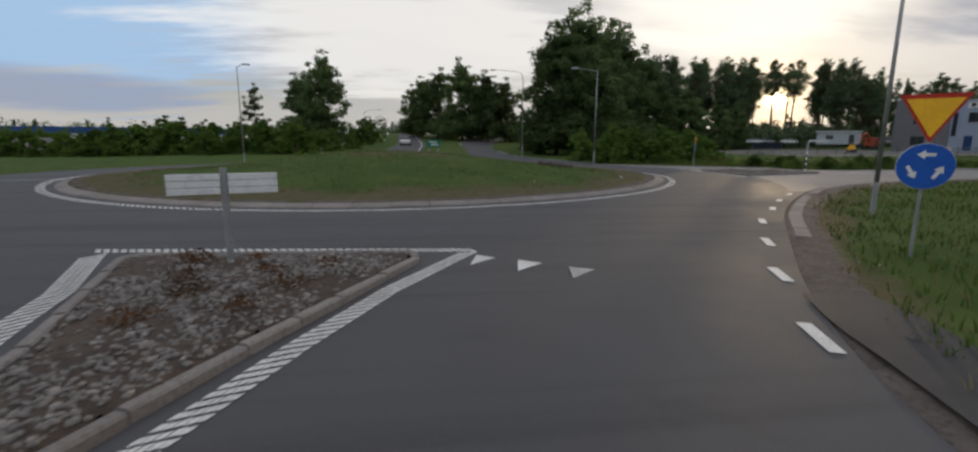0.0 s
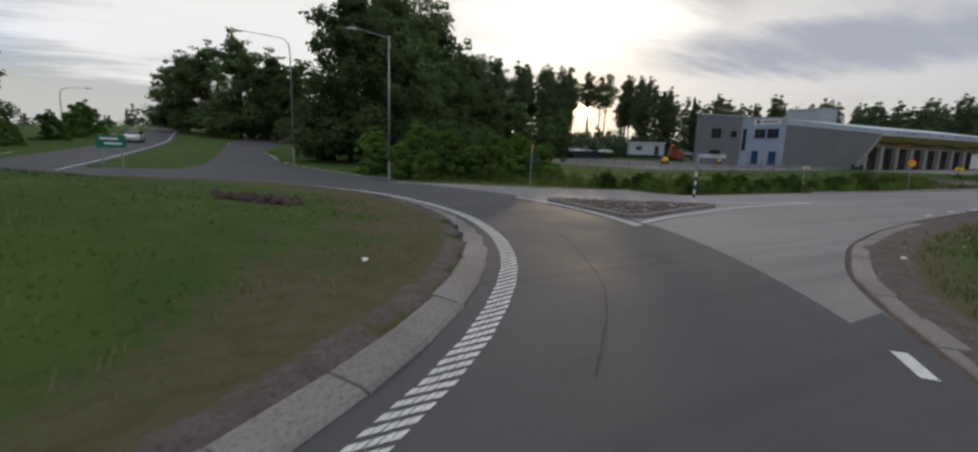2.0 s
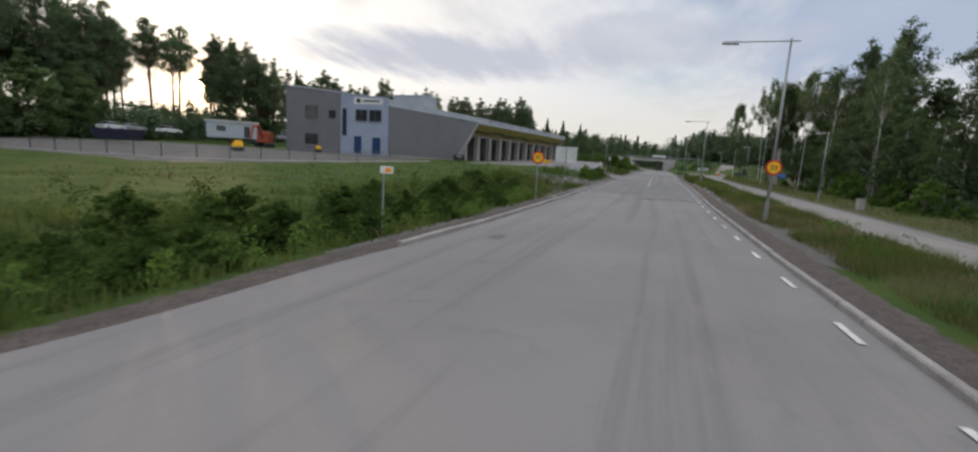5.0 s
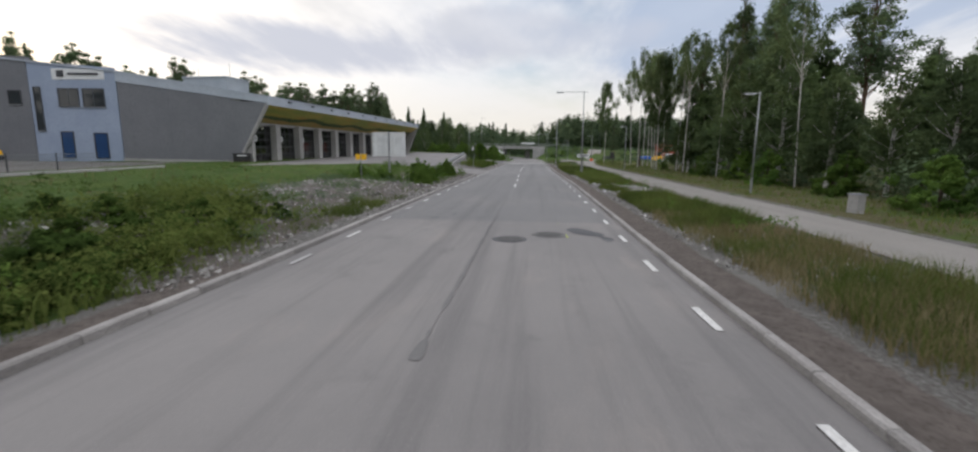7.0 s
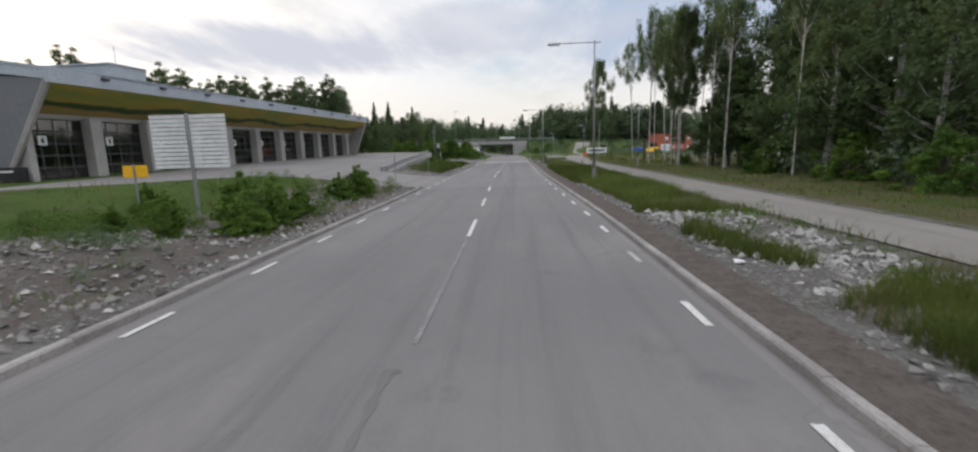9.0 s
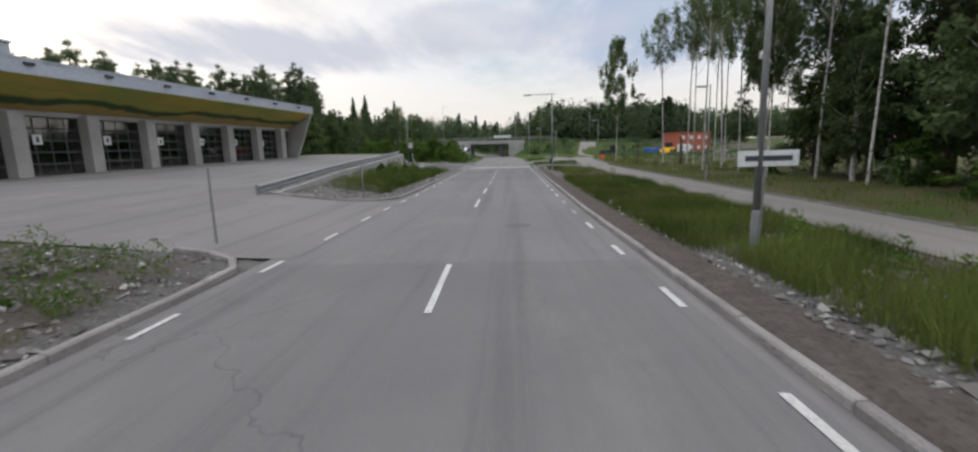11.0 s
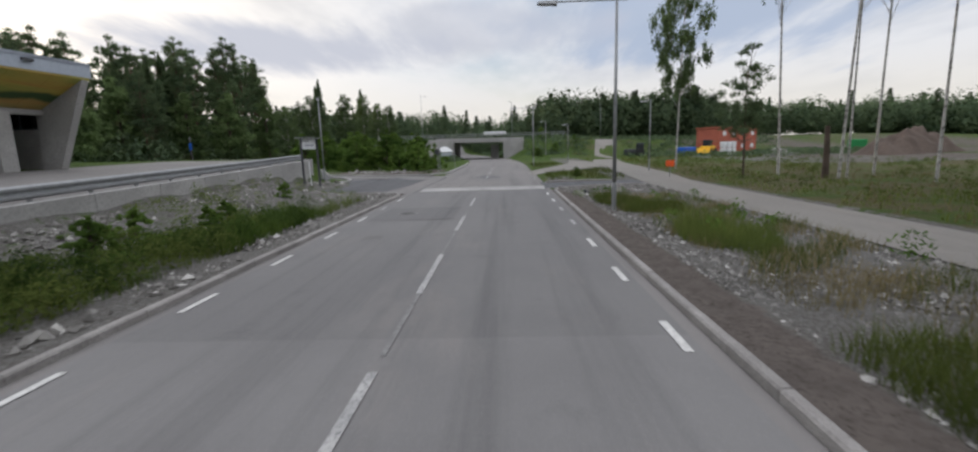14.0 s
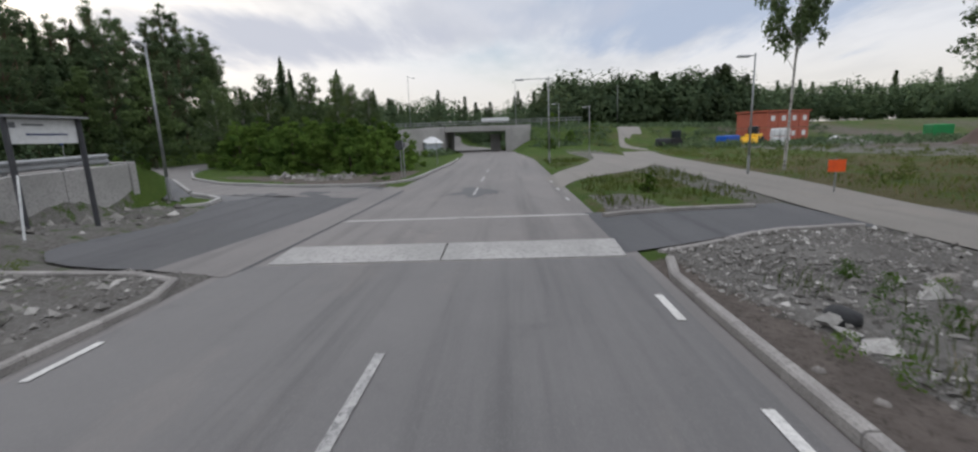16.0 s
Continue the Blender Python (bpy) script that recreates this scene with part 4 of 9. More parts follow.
def island(label, outline, height, mat, stones, size, seed, group):
    """A kerbed traffic island: earth body, kerb stones round it and cobbles bedded in it."""
    ob = thing("traffic_island", (0, 0, 0), label, "traffic island")
    poly = [tuple(p) for p in outline]
    r = random.Random(seed)
    xs, ys = [p[0] for p in poly], [p[1] for p in poly]
    bm = bmesh.new()
    grid = {}
    st = 0.22
    for i in range(int((max(xs) - min(xs)) / st) + 1):
        for j in range(int((max(ys) - min(ys)) / st) + 1):
            p = (min(xs) + i * st, min(ys) + j * st)
            d = edge_gap(p, poly) if inside(p, poly) else -edge_gap(p, poly)
            if d > -0.14:
                z = ground_z(*p) + height - 0.03 + (0.10 * min(1, d / 1.2) + 0.05 * noise.noise((p[0] * 1.7, p[1] * 1.7, seed)) + 0.03 * noise.noise((p[0] * 5, p[1] * 5, seed)) if d > 0 else -0.15)
                grid[i, j] = bm.verts.new((p[0], p[1], z))
    for i, j in list(grid):
        if all(k in grid for k in ((i + 1, j), (i + 1, j + 1), (i, j + 1))):
            bm.faces.new([grid[i, j], grid[i + 1, j], grid[i + 1, j + 1], grid[i, j + 1]])
    me = bpy.data.meshes.new("bed")
    bm.to_mesh(me)
    bm.free()
    me.polygons.foreach_set("use_smooth", [True] * len(me.polygons))
    me.materials.append(mat)
    part("bed", me, mat, ob)
    bar = bevelled_bar(1.0, 0.16, height).mesh("kerb_stone", M_KERBC)
    q = resample(poly + [poly[0]], 0.98)
    for a, b in zip(q, q[1:]):
        k = new("kerb_stone", bar)
        k.parent = ob
        L = float(np.hypot(*(b - a)))
        if L < 0.05:
            continue
        k.matrix_basis = pose(a[0], a[1], ground_z(*a), 0, 0, math.degrees(math.atan2(b[1] - a[1], b[0] - a[0]))) @ Matrix.Diagonal((L, 1, 1, 1))
    made, small = 0, Geo()
    while made < stones:
        p = (r.uniform(min(xs), max(xs)), r.uniform(min(ys), max(ys)))
        if not inside(p, poly) or edge_gap(p, poly) < 0.13:
            continue
        if noise.noise((p[0] * 0.8, p[1] * 0.8, 5.0 + seed)) < -0.1 and r.random() < 0.8:
            continue
        s = r.uniform(0.6, 1.4) * size * (1.0 if made < 290 else 0.7)
        d = edge_gap(p, poly)
        z = ground_z(*p) + height - 0.03 + 0.10 * min(1, d / 1.2) + 0.05 * noise.noise((p[0] * 1.7, p[1] * 1.7, seed))
        m = pose(p[0], p[1], z + 0.05 * s, r.uniform(-20, 20), r.uniform(-20, 20), r.uniform(0, 360)) @ Matrix.Scale(s, 4)
        rock = r.choice(ROCKS)
        if made < 290:
            k = new("stone", rock)
            k.parent = ob
            k.matrix_basis = m
        else:
            small.add([m @ v.co for v in rock.vertices], [tuple(f.vertices) for f in rock.polygons])
        made += 1
    if small.v:
        tagged(part("small_stones", small, M_STONE, ob, smooth=True), "small cobbles bedded in soil", kind="stuff")
    return ob


island("kerbed triangular island of round cobbles in brown soil", [(-4.6, 5.6), (-4.3, 5.6), (-3.5, 7.6), (-3.0, 8.75), (-2.3, 10.2), (-1.28, 12.3), (-1.4, 12.75), (-6.3, 12.95), (-6.5, 12.7), (-5.2, 8.9)], 0.14, M_SOIL, 2700, 0.050, 2, "")
island("kerbed triangular island of brown earth and scattered stones", [(18.75, 31.55), (19.0, 31.2), (19.5, 31.2), (22.3, 32.1), (25.35, 32.95), (25.45, 33.4), (22.6, 34.9), (19.6, 36.95), (19.2, 36.7)], 0.14, M_SOIL, 420, 0.06, 9, "")


# ---- fire station ----
S_U, S_V, S_O = Vector((0.99793, -0.0643, 0)), Vector((0.0643, 0.99793, 0)), Vector((95.2, 57.2, 0))


def st(s, d, z):
    p = S_O + S_U * s + S_V * d
    return (p.x, p.y, z)


station = thing("fire_station", (0, 0, 0), "long grey metal-clad garage building with a deep timber-lined canopy", "building")
LEN, DEPTH = 46.5, 31.0


def west(d):
    return -0.19 * d


def roof_z(d):
    return 7.30 + 0.158 * min(d, 13.7) + 0.105 * max(0, d - 13.7)


def face(name, quad, mat, parent=None, thick=0.12, inward=None, label=""):
    """A flat panel with a thickness, from four corners."""
    p = [Vector(q) for q in quad]
    nrm = (p[1] - p[0]).cross(p[3] - p[0]).normalized() * thick
    g = Geo().hexa([q - nrm for q in p], p)
    return part(name, g, mat, parent or station, label)


# standing-seam walls as separate vertical sheets
def clad(name, a, b, za0, zb0, za1, zb1, mat, pitch=1.15, parent=None):
    a, b = Vector((*a, 0)), Vector((*b, 0))
    k = max(1, int((b - a).length / pitch))
    nrm = Vector(((b - a).y, -(b - a).x, 0)).normalized()
    for i in range(k):
        f0, f1 = i / k, (i + 1) / k
        p, q = a + (b - a) * f0, a + (b - a) * f1
        gap = (b - a).normalized() * 0.004
        lo = [za0 + (zb0 - za0) * f for f in (f0, f1)]
        hi = [za1 + (zb1 - za1) * f for f in (f0, f1)]
        out = nrm * 0.10
        quad = [(p + gap, lo[0]), (q - gap, lo[1])]
        g = Geo().hexa([(*(quad[0][0] + out).xy, lo[0]), (*(quad[1][0] + out).xy, lo[1]), (*quad[1][0].xy, lo[1]), (*quad[0][0].xy, lo[0])],
                       [(*(quad[0][0] + out).xy, hi[0]), (*(quad[1][0] + out).xy, hi[1]), (*quad[1][0].xy, hi[1]), (*quad[0][0].xy, hi[0])])
        part(name, g, mat, parent or station)


wp = lambda d: st(west(d), d, 0)[:2]
# garage hall: floor, side walls, and a rear wall with high windows; the office block stands behind its western half
HALL = 31.0


def hall_wall(p, q, z0, z1a, z1b, thick=0.2):
    """A wall between two plan points (s, d), with a sloping top."""
    (sa, da), (sb, db) = p, q
    along = Vector((sb - sa, db - da)).normalized() * thick
    o = (-along.y, along.x)
    plan = [(sa, da), (sb, db), (sb + o[0], db + o[1]), (sa + o[0], da + o[1])]
    tops = (z1a, z1b, z1b, z1a)
    part("hall_wall", Geo().hexa([st(x, y, z0) for x, y in plan], [st(x, y, z) for (x, y), z in zip(plan, tops)]), M_CONCRETE, station)


def hall_window(p, q, z0, z1):
    """A high window between two plan points: a dark frame with a mullion, and two clear panes."""
    own = new("hall_window")
    own.parent = station
    (sa, da), (sb, db) = p, q
    at = lambda f, z, o: st(sa + (sb - sa) * f + o * (db - da) / 9, da + (db - da) * f - o * (sb - sa) / 9, z)
    g = Geo()
    for f0, f1, lo, hi in ((0, 0.04, z0, z1), (0.48, 0.52, z0, z1), (0.96, 1, z0, z1), (0.04, 0.48, z0, z0 + 0.1), (0.52, 0.96, z0, z0 + 0.1), (0.04, 0.48, z1 - 0.1, z1), (0.52, 0.96, z1 - 0.1, z1)):
        g.hexa([at(f0, lo, 0), at(f1, lo, 0), at(f1, lo, -0.2), at(f0, lo, -0.2)], [at(f0, hi, 0), at(f1, hi, 0), at(f1, hi, -0.2), at(f0, hi, -0.2)])
    part("window_frame", g, M_FRAME, own)
    for f0, f1 in ((0.04, 0.48), (0.52, 0.96)):
        part("pane", Geo().hexa([at(f0, z0 + 0.1, -0.08), at(f1, z0 + 0.1, -0.08), at(f1, z0 + 0.1, -0.1), at(f0, z0 + 0.1, -0.1)], [at(f0, z1 - 0.1, -0.08), at(f1, z1 - 0.1, -0.08), at(f1, z1 - 0.1, -0.1), at(f0, z1 - 0.1, -0.1)]), M_CLEAR, own)


part("hall_floor", Geo().hexa([st(west(2.6), 2.6, 0.2), st(LEN - 0.3, 2.6, 0.2), st(LEN - 0.3, 13.7, 0.2), st(west(13.7), 13.7, 0.2)], [st(west(2.6), 2.6, 1.03), st(LEN - 0.3, 2.6, 1.80), st(LEN - 0.3, 13.7, 1.80), st(west(13.7), 13.7, 1.03)]), M_CONCRETE, station)
hall_wall((west(13.7) + 0.12, 13.7), (west(2.6) + 0.12, 2.6), 0.3, 9.2, 7.4)
hall_wall((west(13.7) + 0.3, 13.7), (22.0, 13.7), 0.3, 9.2, 9.2)
hall_wall((22.0, 13.7), (LEN - 0.3, 13.7), 0.3, 4.3, 4.3)
hall_wall((22.0, 13.7), (LEN - 0.3, 13.7), 6.3, 9.2, 9.2)
hall_wall((LEN - 0.3, 2.6), (LEN - 0.3, 13.7), 0.3, 4.0, 4.0)
hall_wall((LEN - 0.3, 2.6), (LEN - 0.3, 13.7), 5.7, 7.5, 9.2)
for k in range(8):
    x = 22.0 + 3.0 * k
    hall_wall((x, 13.7), (x + 0.4, 13.7), 4.3, 6.3, 6.3)
    hall_window((x + 0.4, 13.7), (min(x + 3.0, LEN - 0.3), 13.7), 4.3, 6.3)
for k in range(4):
    y = 2.6 + 2.775 * k
    hall_wall((LEN - 0.3, y), (LEN - 0.3, y + 0.35), 4.0, 5.7, 5.7)
    hall_window((LEN - 0.3, y + 0.35), (LEN - 0.3, y + 2.775), 4.0, 5.7)
g = Geo()
g.hexa([st(west(13.95) + 0.15, 13.95, 0.3), st(HALL, 13.95, 0.3), st(HALL, DEPTH, 0.3), st(west(DEPTH) + 0.15, DEPTH, 0.3)],
       [st(west(13.95) + 0.15, 13.95, 9.2), st(HALL, 13.95, 9.2), st(HALL, DEPTH, 10.8), st(west(DEPTH) + 0.15, DEPTH, 10.8)])
part("office_body", g, M_GREYWALL, station)
# west gable: leaning front edge
clad("wall_sheet", wp(13.7), wp(3.4), 0.4, 0.4, roof_z(13.7) - 0.95, roof_z(3.4) - 0.62, M_GREYWALL)
g = Geo()
lean = [st(west(3.4) - 0.1, 3.4, 0.5), st(west(3.4) + 0.1, 3.4, 0.5), st(west(0) + 0.1, 0.0, 6.75), st(west(3.4) + 0.1, 3.4, 6.9), st(west(3.4) - 0.1, 3.4, 6.9), st(west(0) - 0.1, 0.0, 6.75)]
g.add(lean, [(0, 5, 4), (1, 3, 2), (0, 1, 2, 5), (5, 2, 3, 4), (0, 4, 3, 1)])
part("gable_fin", g, M_GREYWALL, station)
g = Geo().tube([st(west(3.4), 3.3, 0.6), st(west(0), -0.05, 6.8)], [0.16, 0.2], 6)
part("gable_edge_trim", g, M_CONCRETE, station, "pale metal edge trim")
# fascia band over the gable
for d0, d1 in ((0.0, 13.7),):
    face("gable_fascia", [st(west(d1) - 0.16, d1, roof_z(d1) - 0.95), st(west(d0) - 0.16, d0, roof_z(d0) - 0.62), st(west(d0) - 0.16, d0, roof_z(d0) + 0.05), st(west(d1) - 0.16, d1, roof_z(d1) + 0.05)], M_ROOF, thick=0.2)
# office front in pale blue and grey
clad("office_sheet", wp(21.6), wp(13.75), 0.4, 0.4, 10.25, 9.75, M_PALEWALL, 1.3)
clad("office_sheet", wp(DEPTH), wp(21.65), 0.4, 0.4, 10.8, 10.5, M_GREYWALL, 1.3)
part("parapet", Geo().hexa([st(west(31) - 0.16, 31, 10.6), st(west(21.6) - 0.16, 21.6, 10.3), st(west(21.6) + 0.3, 21.6, 10.3), st(west(31) + 0.3, 31, 10.6)], [st(west(31) - 0.16, 31, 10.95), st(west(21.6) - 0.16, 21.6, 10.65), st(west(21.6) + 0.3, 21.6, 10.65), st(west(31) + 0.3, 31, 10.95)]), M_GREYWALL, station)


def opening(name, d0, d1, z0, z1, mat=None, frame_w=0.09, split=1, sill=True):
    """A window or door in the west front: frame, panes and sill."""
    c = st(west((d0 + d1) / 2), (d0 + d1) / 2, 0)
    own = new(name)
    own.parent = station
    out = Vector((-0.985, -0.17, 0))
    place = lambda d, z, o: tuple(Vector(st(west(d), d, z)) + out * o)
    g = Geo()
    for a, b, lo, hi in ((d0, d0 + frame_w, z0, z1), (d1 - frame_w, d1, z0, z1), (d0 + frame_w, d1 - frame_w, z1 - frame_w, z1), (d0 + frame_w, d1 - frame_w, z0, z0 + frame_w)):
        g.hexa([place(b, lo, 0.16), place(a, lo, 0.16), place(a, lo, 0.02), place(b, lo, 0.02)], [place(b, hi, 0.16), place(a, hi, 0.16), place(a, hi, 0.02), place(b, hi, 0.02)])
    part("window_frame", g, M_FRAME, own)
    w = (d1 - d0 - 2 * frame_w) / split
    for i in range(split):
        a, b = d0 + frame_w + i * w + 0.02, d0 + frame_w + (i + 1) * w - 0.02
        g = Geo().hexa([place(b, z0 + frame_w, 0.13), place(a, z0 + frame_w, 0.13), place(a, z0 + frame_w, 0.11), place(b, z0 + frame_w, 0.11)],
                       [place(b, z1 - frame_w, 0.13), place(a, z1 - frame_w, 0.13), place(a, z1 - frame_w, 0.11), place(b, z1 - frame_w, 0.11)])
        part("pane", g, mat or M_GLASS, own)
    if sill:
        g = Geo().hexa([place(d1 + 0.05, z0 - 0.06, 0.22), place(d0 - 0.05, z0 - 0.06, 0.22), place(d0 - 0.05, z0 - 0.06, 0.02), place(d1 + 0.05, z0 - 0.06, 0.02)],
                       [place(d1 + 0.05, z0 - 0.005, 0.22), place(d0 - 0.05, z0 - 0.005, 0.22), place(d0 - 0.05, z0 - 0.005, 0.02), place(d1 + 0.05, z0 - 0.005, 0.02)])
        part("window_sill", g, M_STEEL, own)


opening("office_window", 14.9, 16.9, 6.15, 7.85, split=2)
opening("office_window", 17.2, 19.1, 6.15, 7.85, split=2)
M_BLUEDOOR = material("dark_blue_door", (0.015, 0.05, 0.14), (0.02, 0.06, 0.16), (0.012, 0.04, 0.11), big=1, fine=8, rough=0.35, bump=0.02, coat=0.4)
opening("office_door", 15.0, 16.3, 1.3, 3.75, M_BLUEDOOR, sill=False)
opening("office_door", 18.1, 19.3, 1.3, 3.85, M_BLUEDOOR, sill=False)
opening("slot_window", 20.6, 21.3, 3.9, 7.95, split=1)
opening("office_window", 25.5, 27.6, 6.15, 8.2, split=2)
opening("office_window", 25.4, 27.7, 2.2, 3.9, split=2)
opening("office_window", 22.4, 23.6, 6.3, 7.6)
face("name_board", [st(west(19.4) - 0.14, 19.4, 8.62), st(west(14.7) - 0.14, 14.7, 8.68), st(west(14.7) - 0.14, 14.7, 9.62), st(west(19.4) - 0.14, 19.4, 9.62)], M_WHITE, thick=0.05)
g = Geo()
for a, b, lo, hi in ((18.9, 18.3, 8.85, 9.45), (17.9, 15.2, 9.05, 9.25)):
    g.hexa([st(west(a) - 0.21, a, lo), st(west(b) - 0.21, b, lo), st(west(b) - 0.16, b, lo), st(west(a) - 0.16, a, lo)], [st(west(a) - 0.21, a, hi), st(west(b) - 0.21, b, hi), st(west(b) - 0.16, b, hi), st(west(a) - 0.16, a, hi)])
part("board_marks", g, M_FRAME, station, "dark emblem and a bar of lettering")

# roof in sheets, thick edged
for i in range(16):
    s0, s1 = -0.2 + i * (LEN + 0.2) / 16, -0.2 + (i + 1) * (LEN + 0.2) / 16 - 0.01
    g = Geo()
    for d0, d1 in ((-0.25, 13.7), (13.7, DEPTH if s1 < HALL + 1 else 14.1)):
        k0, k1 = (west(d0) if i == 0 else 0), (west(d1) if i == 0 else 0)
        a = [st(s0 + k0, d0, roof_z(d0) - 0.1), st(s1, d0, roof_z(d0) - 0.1), st(s1, d1, roof_z(d1) - 0.1), st(s0 + k1, d1, roof_z(d1) - 0.1)]
        b = [(p[0], p[1], p[2] + 0.16) for p in a]
        g.hexa(a, b)
    part("roof_sheet", g, M_ROOF, station)
face("canopy_fascia", [st(-0.2, -0.25, 6.50), st(LEN, -0.25, 6.62), st(LEN, -0.25, 7.36), st(-0.2, -0.25, 7.36)], M_ROOF, thick=0.25)
for i in range(10):
    part("fascia_lamp", Geo().box(st(3.2 + i * 4.45, -0.32, 7.05), (0.5, 0.12, 0.14), Matrix.Rotation(-0.064, 3, "Z")), M_FRAME, station, "small dark lamp box")

M_SOFFIT = bpy.data.materials.new("stained_timber_soffit")
M_SOFFIT.use_nodes = True
n = Net(M_SOFFIT.node_tree)
p = n("NewGeometry").outputs["Position"]
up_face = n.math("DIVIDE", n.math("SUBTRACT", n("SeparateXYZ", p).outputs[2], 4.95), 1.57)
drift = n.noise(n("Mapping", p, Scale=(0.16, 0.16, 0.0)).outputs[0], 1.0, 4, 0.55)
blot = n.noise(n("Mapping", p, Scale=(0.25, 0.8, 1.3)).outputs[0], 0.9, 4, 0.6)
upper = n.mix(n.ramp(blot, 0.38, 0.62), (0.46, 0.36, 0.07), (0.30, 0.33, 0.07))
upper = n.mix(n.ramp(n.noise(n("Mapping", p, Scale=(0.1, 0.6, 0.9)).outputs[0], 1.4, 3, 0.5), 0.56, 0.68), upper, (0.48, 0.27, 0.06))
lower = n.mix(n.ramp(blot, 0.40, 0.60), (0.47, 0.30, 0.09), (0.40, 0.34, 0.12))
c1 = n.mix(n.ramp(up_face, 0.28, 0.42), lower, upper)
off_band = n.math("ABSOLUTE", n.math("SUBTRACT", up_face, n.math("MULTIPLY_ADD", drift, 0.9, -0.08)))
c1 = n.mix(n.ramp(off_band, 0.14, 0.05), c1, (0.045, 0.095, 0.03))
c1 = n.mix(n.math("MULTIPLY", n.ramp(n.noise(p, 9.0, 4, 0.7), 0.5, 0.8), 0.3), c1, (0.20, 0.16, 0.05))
bs = n("BsdfPrincipled", c1, Roughness=0.6)
n.t.links.new(bs.outputs[0], n("OutputMaterial").inputs[0])
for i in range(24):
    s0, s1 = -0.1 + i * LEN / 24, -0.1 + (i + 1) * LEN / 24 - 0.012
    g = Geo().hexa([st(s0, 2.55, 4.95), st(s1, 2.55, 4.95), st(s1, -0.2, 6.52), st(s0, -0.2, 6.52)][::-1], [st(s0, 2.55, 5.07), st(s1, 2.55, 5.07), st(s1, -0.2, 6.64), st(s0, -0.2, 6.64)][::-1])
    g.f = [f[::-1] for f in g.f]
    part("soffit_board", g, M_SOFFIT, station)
part("door_lintel", Geo().hexa([st(0, 2.3, 4.72), st(LEN - 0.4, 2.3, 4.72), st(LEN - 0.4, 2.7, 4.72), st(0, 2.7, 4.72)], [st(0, 2.3, 5.0), st(LEN - 0.4, 2.3, 5.0), st(LEN - 0.4, 2.7, 5.0), st(0, 2.7, 5.0)]), M_CONCRETE, station)


def zb(s):
    return float(yard_level(95.2 + s))


for i in range(11):
    s = 0.1 + 4.36 * i
    w = 0.75 if i else 0.35
    g = Geo().hexa([st(s - w, 1.75, 0.4), st(s + 0.05, 1.75, 0.4), st(s + 0.05, 2.7, 0.4), st(s - w, 2.7, 0.4)], [st(s - w, 1.75, 4.85), st(s + 0.05, 1.75, 4.85), st(s + 0.05, 2.7, 4.85), st(s - w, 2.7, 4.85)])
    part("column", g, M_CONCRETE, station, bevel=0.03)
for i in range(10):
    s0, s1 = 0.15 + 4.36 * i, 0.15 + 4.36 * i + 3.55
    door = new("garage_door")
    door.parent = station
    z0 = zb(s0)
    rows = [z0 + 0.05 + (4.7 - z0 - 0.05) * k / 5 for k in range(6)]
    g = Geo()
    for k in range(6):
        lo = rows[k] - 0.05
        g.hexa([st(s0, 2.42, lo), st(s1, 2.42, lo), st(s1, 2.5, lo), st(s0, 2.5, lo)], [st(s0, 2.42, lo + 0.1), st(s1, 2.42, lo + 0.1), st(s1, 2.5, lo + 0.1), st(s0, 2.5, lo + 0.1)])
    for k in range(5):
        s = s0 + (s1 - s0) * k / 4
        for j in range(5):
            g.hexa([st(s - 0.045, 2.425, rows[j] + 0.05), st(s + 0.045, 2.425, rows[j] + 0.05), st(s + 0.045, 2.495, rows[j] + 0.05), st(s - 0.045, 2.495, rows[j] + 0.05)], [st(s - 0.045, 2.425, rows[j + 1] - 0.05), st(s + 0.045, 2.425, rows[j + 1] - 0.05), st(s + 0.045, 2.495, rows[j + 1] - 0.05), st(s - 0.045, 2.495, rows[j + 1] - 0.05)])
    part("door_frame", g, M_FRAME, door)
    for k in range(4):
        for j in range(5):
            a, b = s0 + (s1 - s0) * k / 4 + 0.047, s0 + (s1 - s0) * (k + 1) / 4 - 0.047
            g = Geo().hexa([st(a, 2.45, rows[j] + 0.05), st(b, 2.45, rows[j] + 0.05), st(b, 2.465, rows[j] + 0.05), st(a, 2.465, rows[j] + 0.05)], [st(a, 2.45, rows[j + 1] - 0.05), st(b, 2.45, rows[j + 1] - 0.05), st(b, 2.465, rows[j + 1] - 0.05), st(a, 2.465, rows[j + 1] - 0.05)])
            part("pane", g, M_CLEAR, door)
    s = s0 + 0.75
    g = Geo().hexa([st(s, 2.39, 3.15), st(s + 0.5, 2.39, 3.15), st(s + 0.5, 2.415, 3.15), st(s, 2.415, 3.15)], [st(s, 2.39, 3.7), st(s + 0.5, 2.39, 3.7), st(s + 0.5, 2.415, 3.7), st(s, 2.415, 3.7)])
    part("number_card", g, M_WHITE, door, "white card with a dark mark")
    g = Geo().hexa([st(s + 0.17, 2.375, 3.27), st(s + 0.33, 2.375, 3.27), st(s + 0.33, 2.388, 3.27), st(s + 0.17, 2.388, 3.27)], [st(s + 0.17, 2.375, 3.58), st(s + 0.33, 2.375, 3.58), st(s + 0.33, 2.388, 3.58), st(s + 0.17, 2.388, 3.58)])
    part("card_mark", g, M_FRAME, door)
g = Geo()
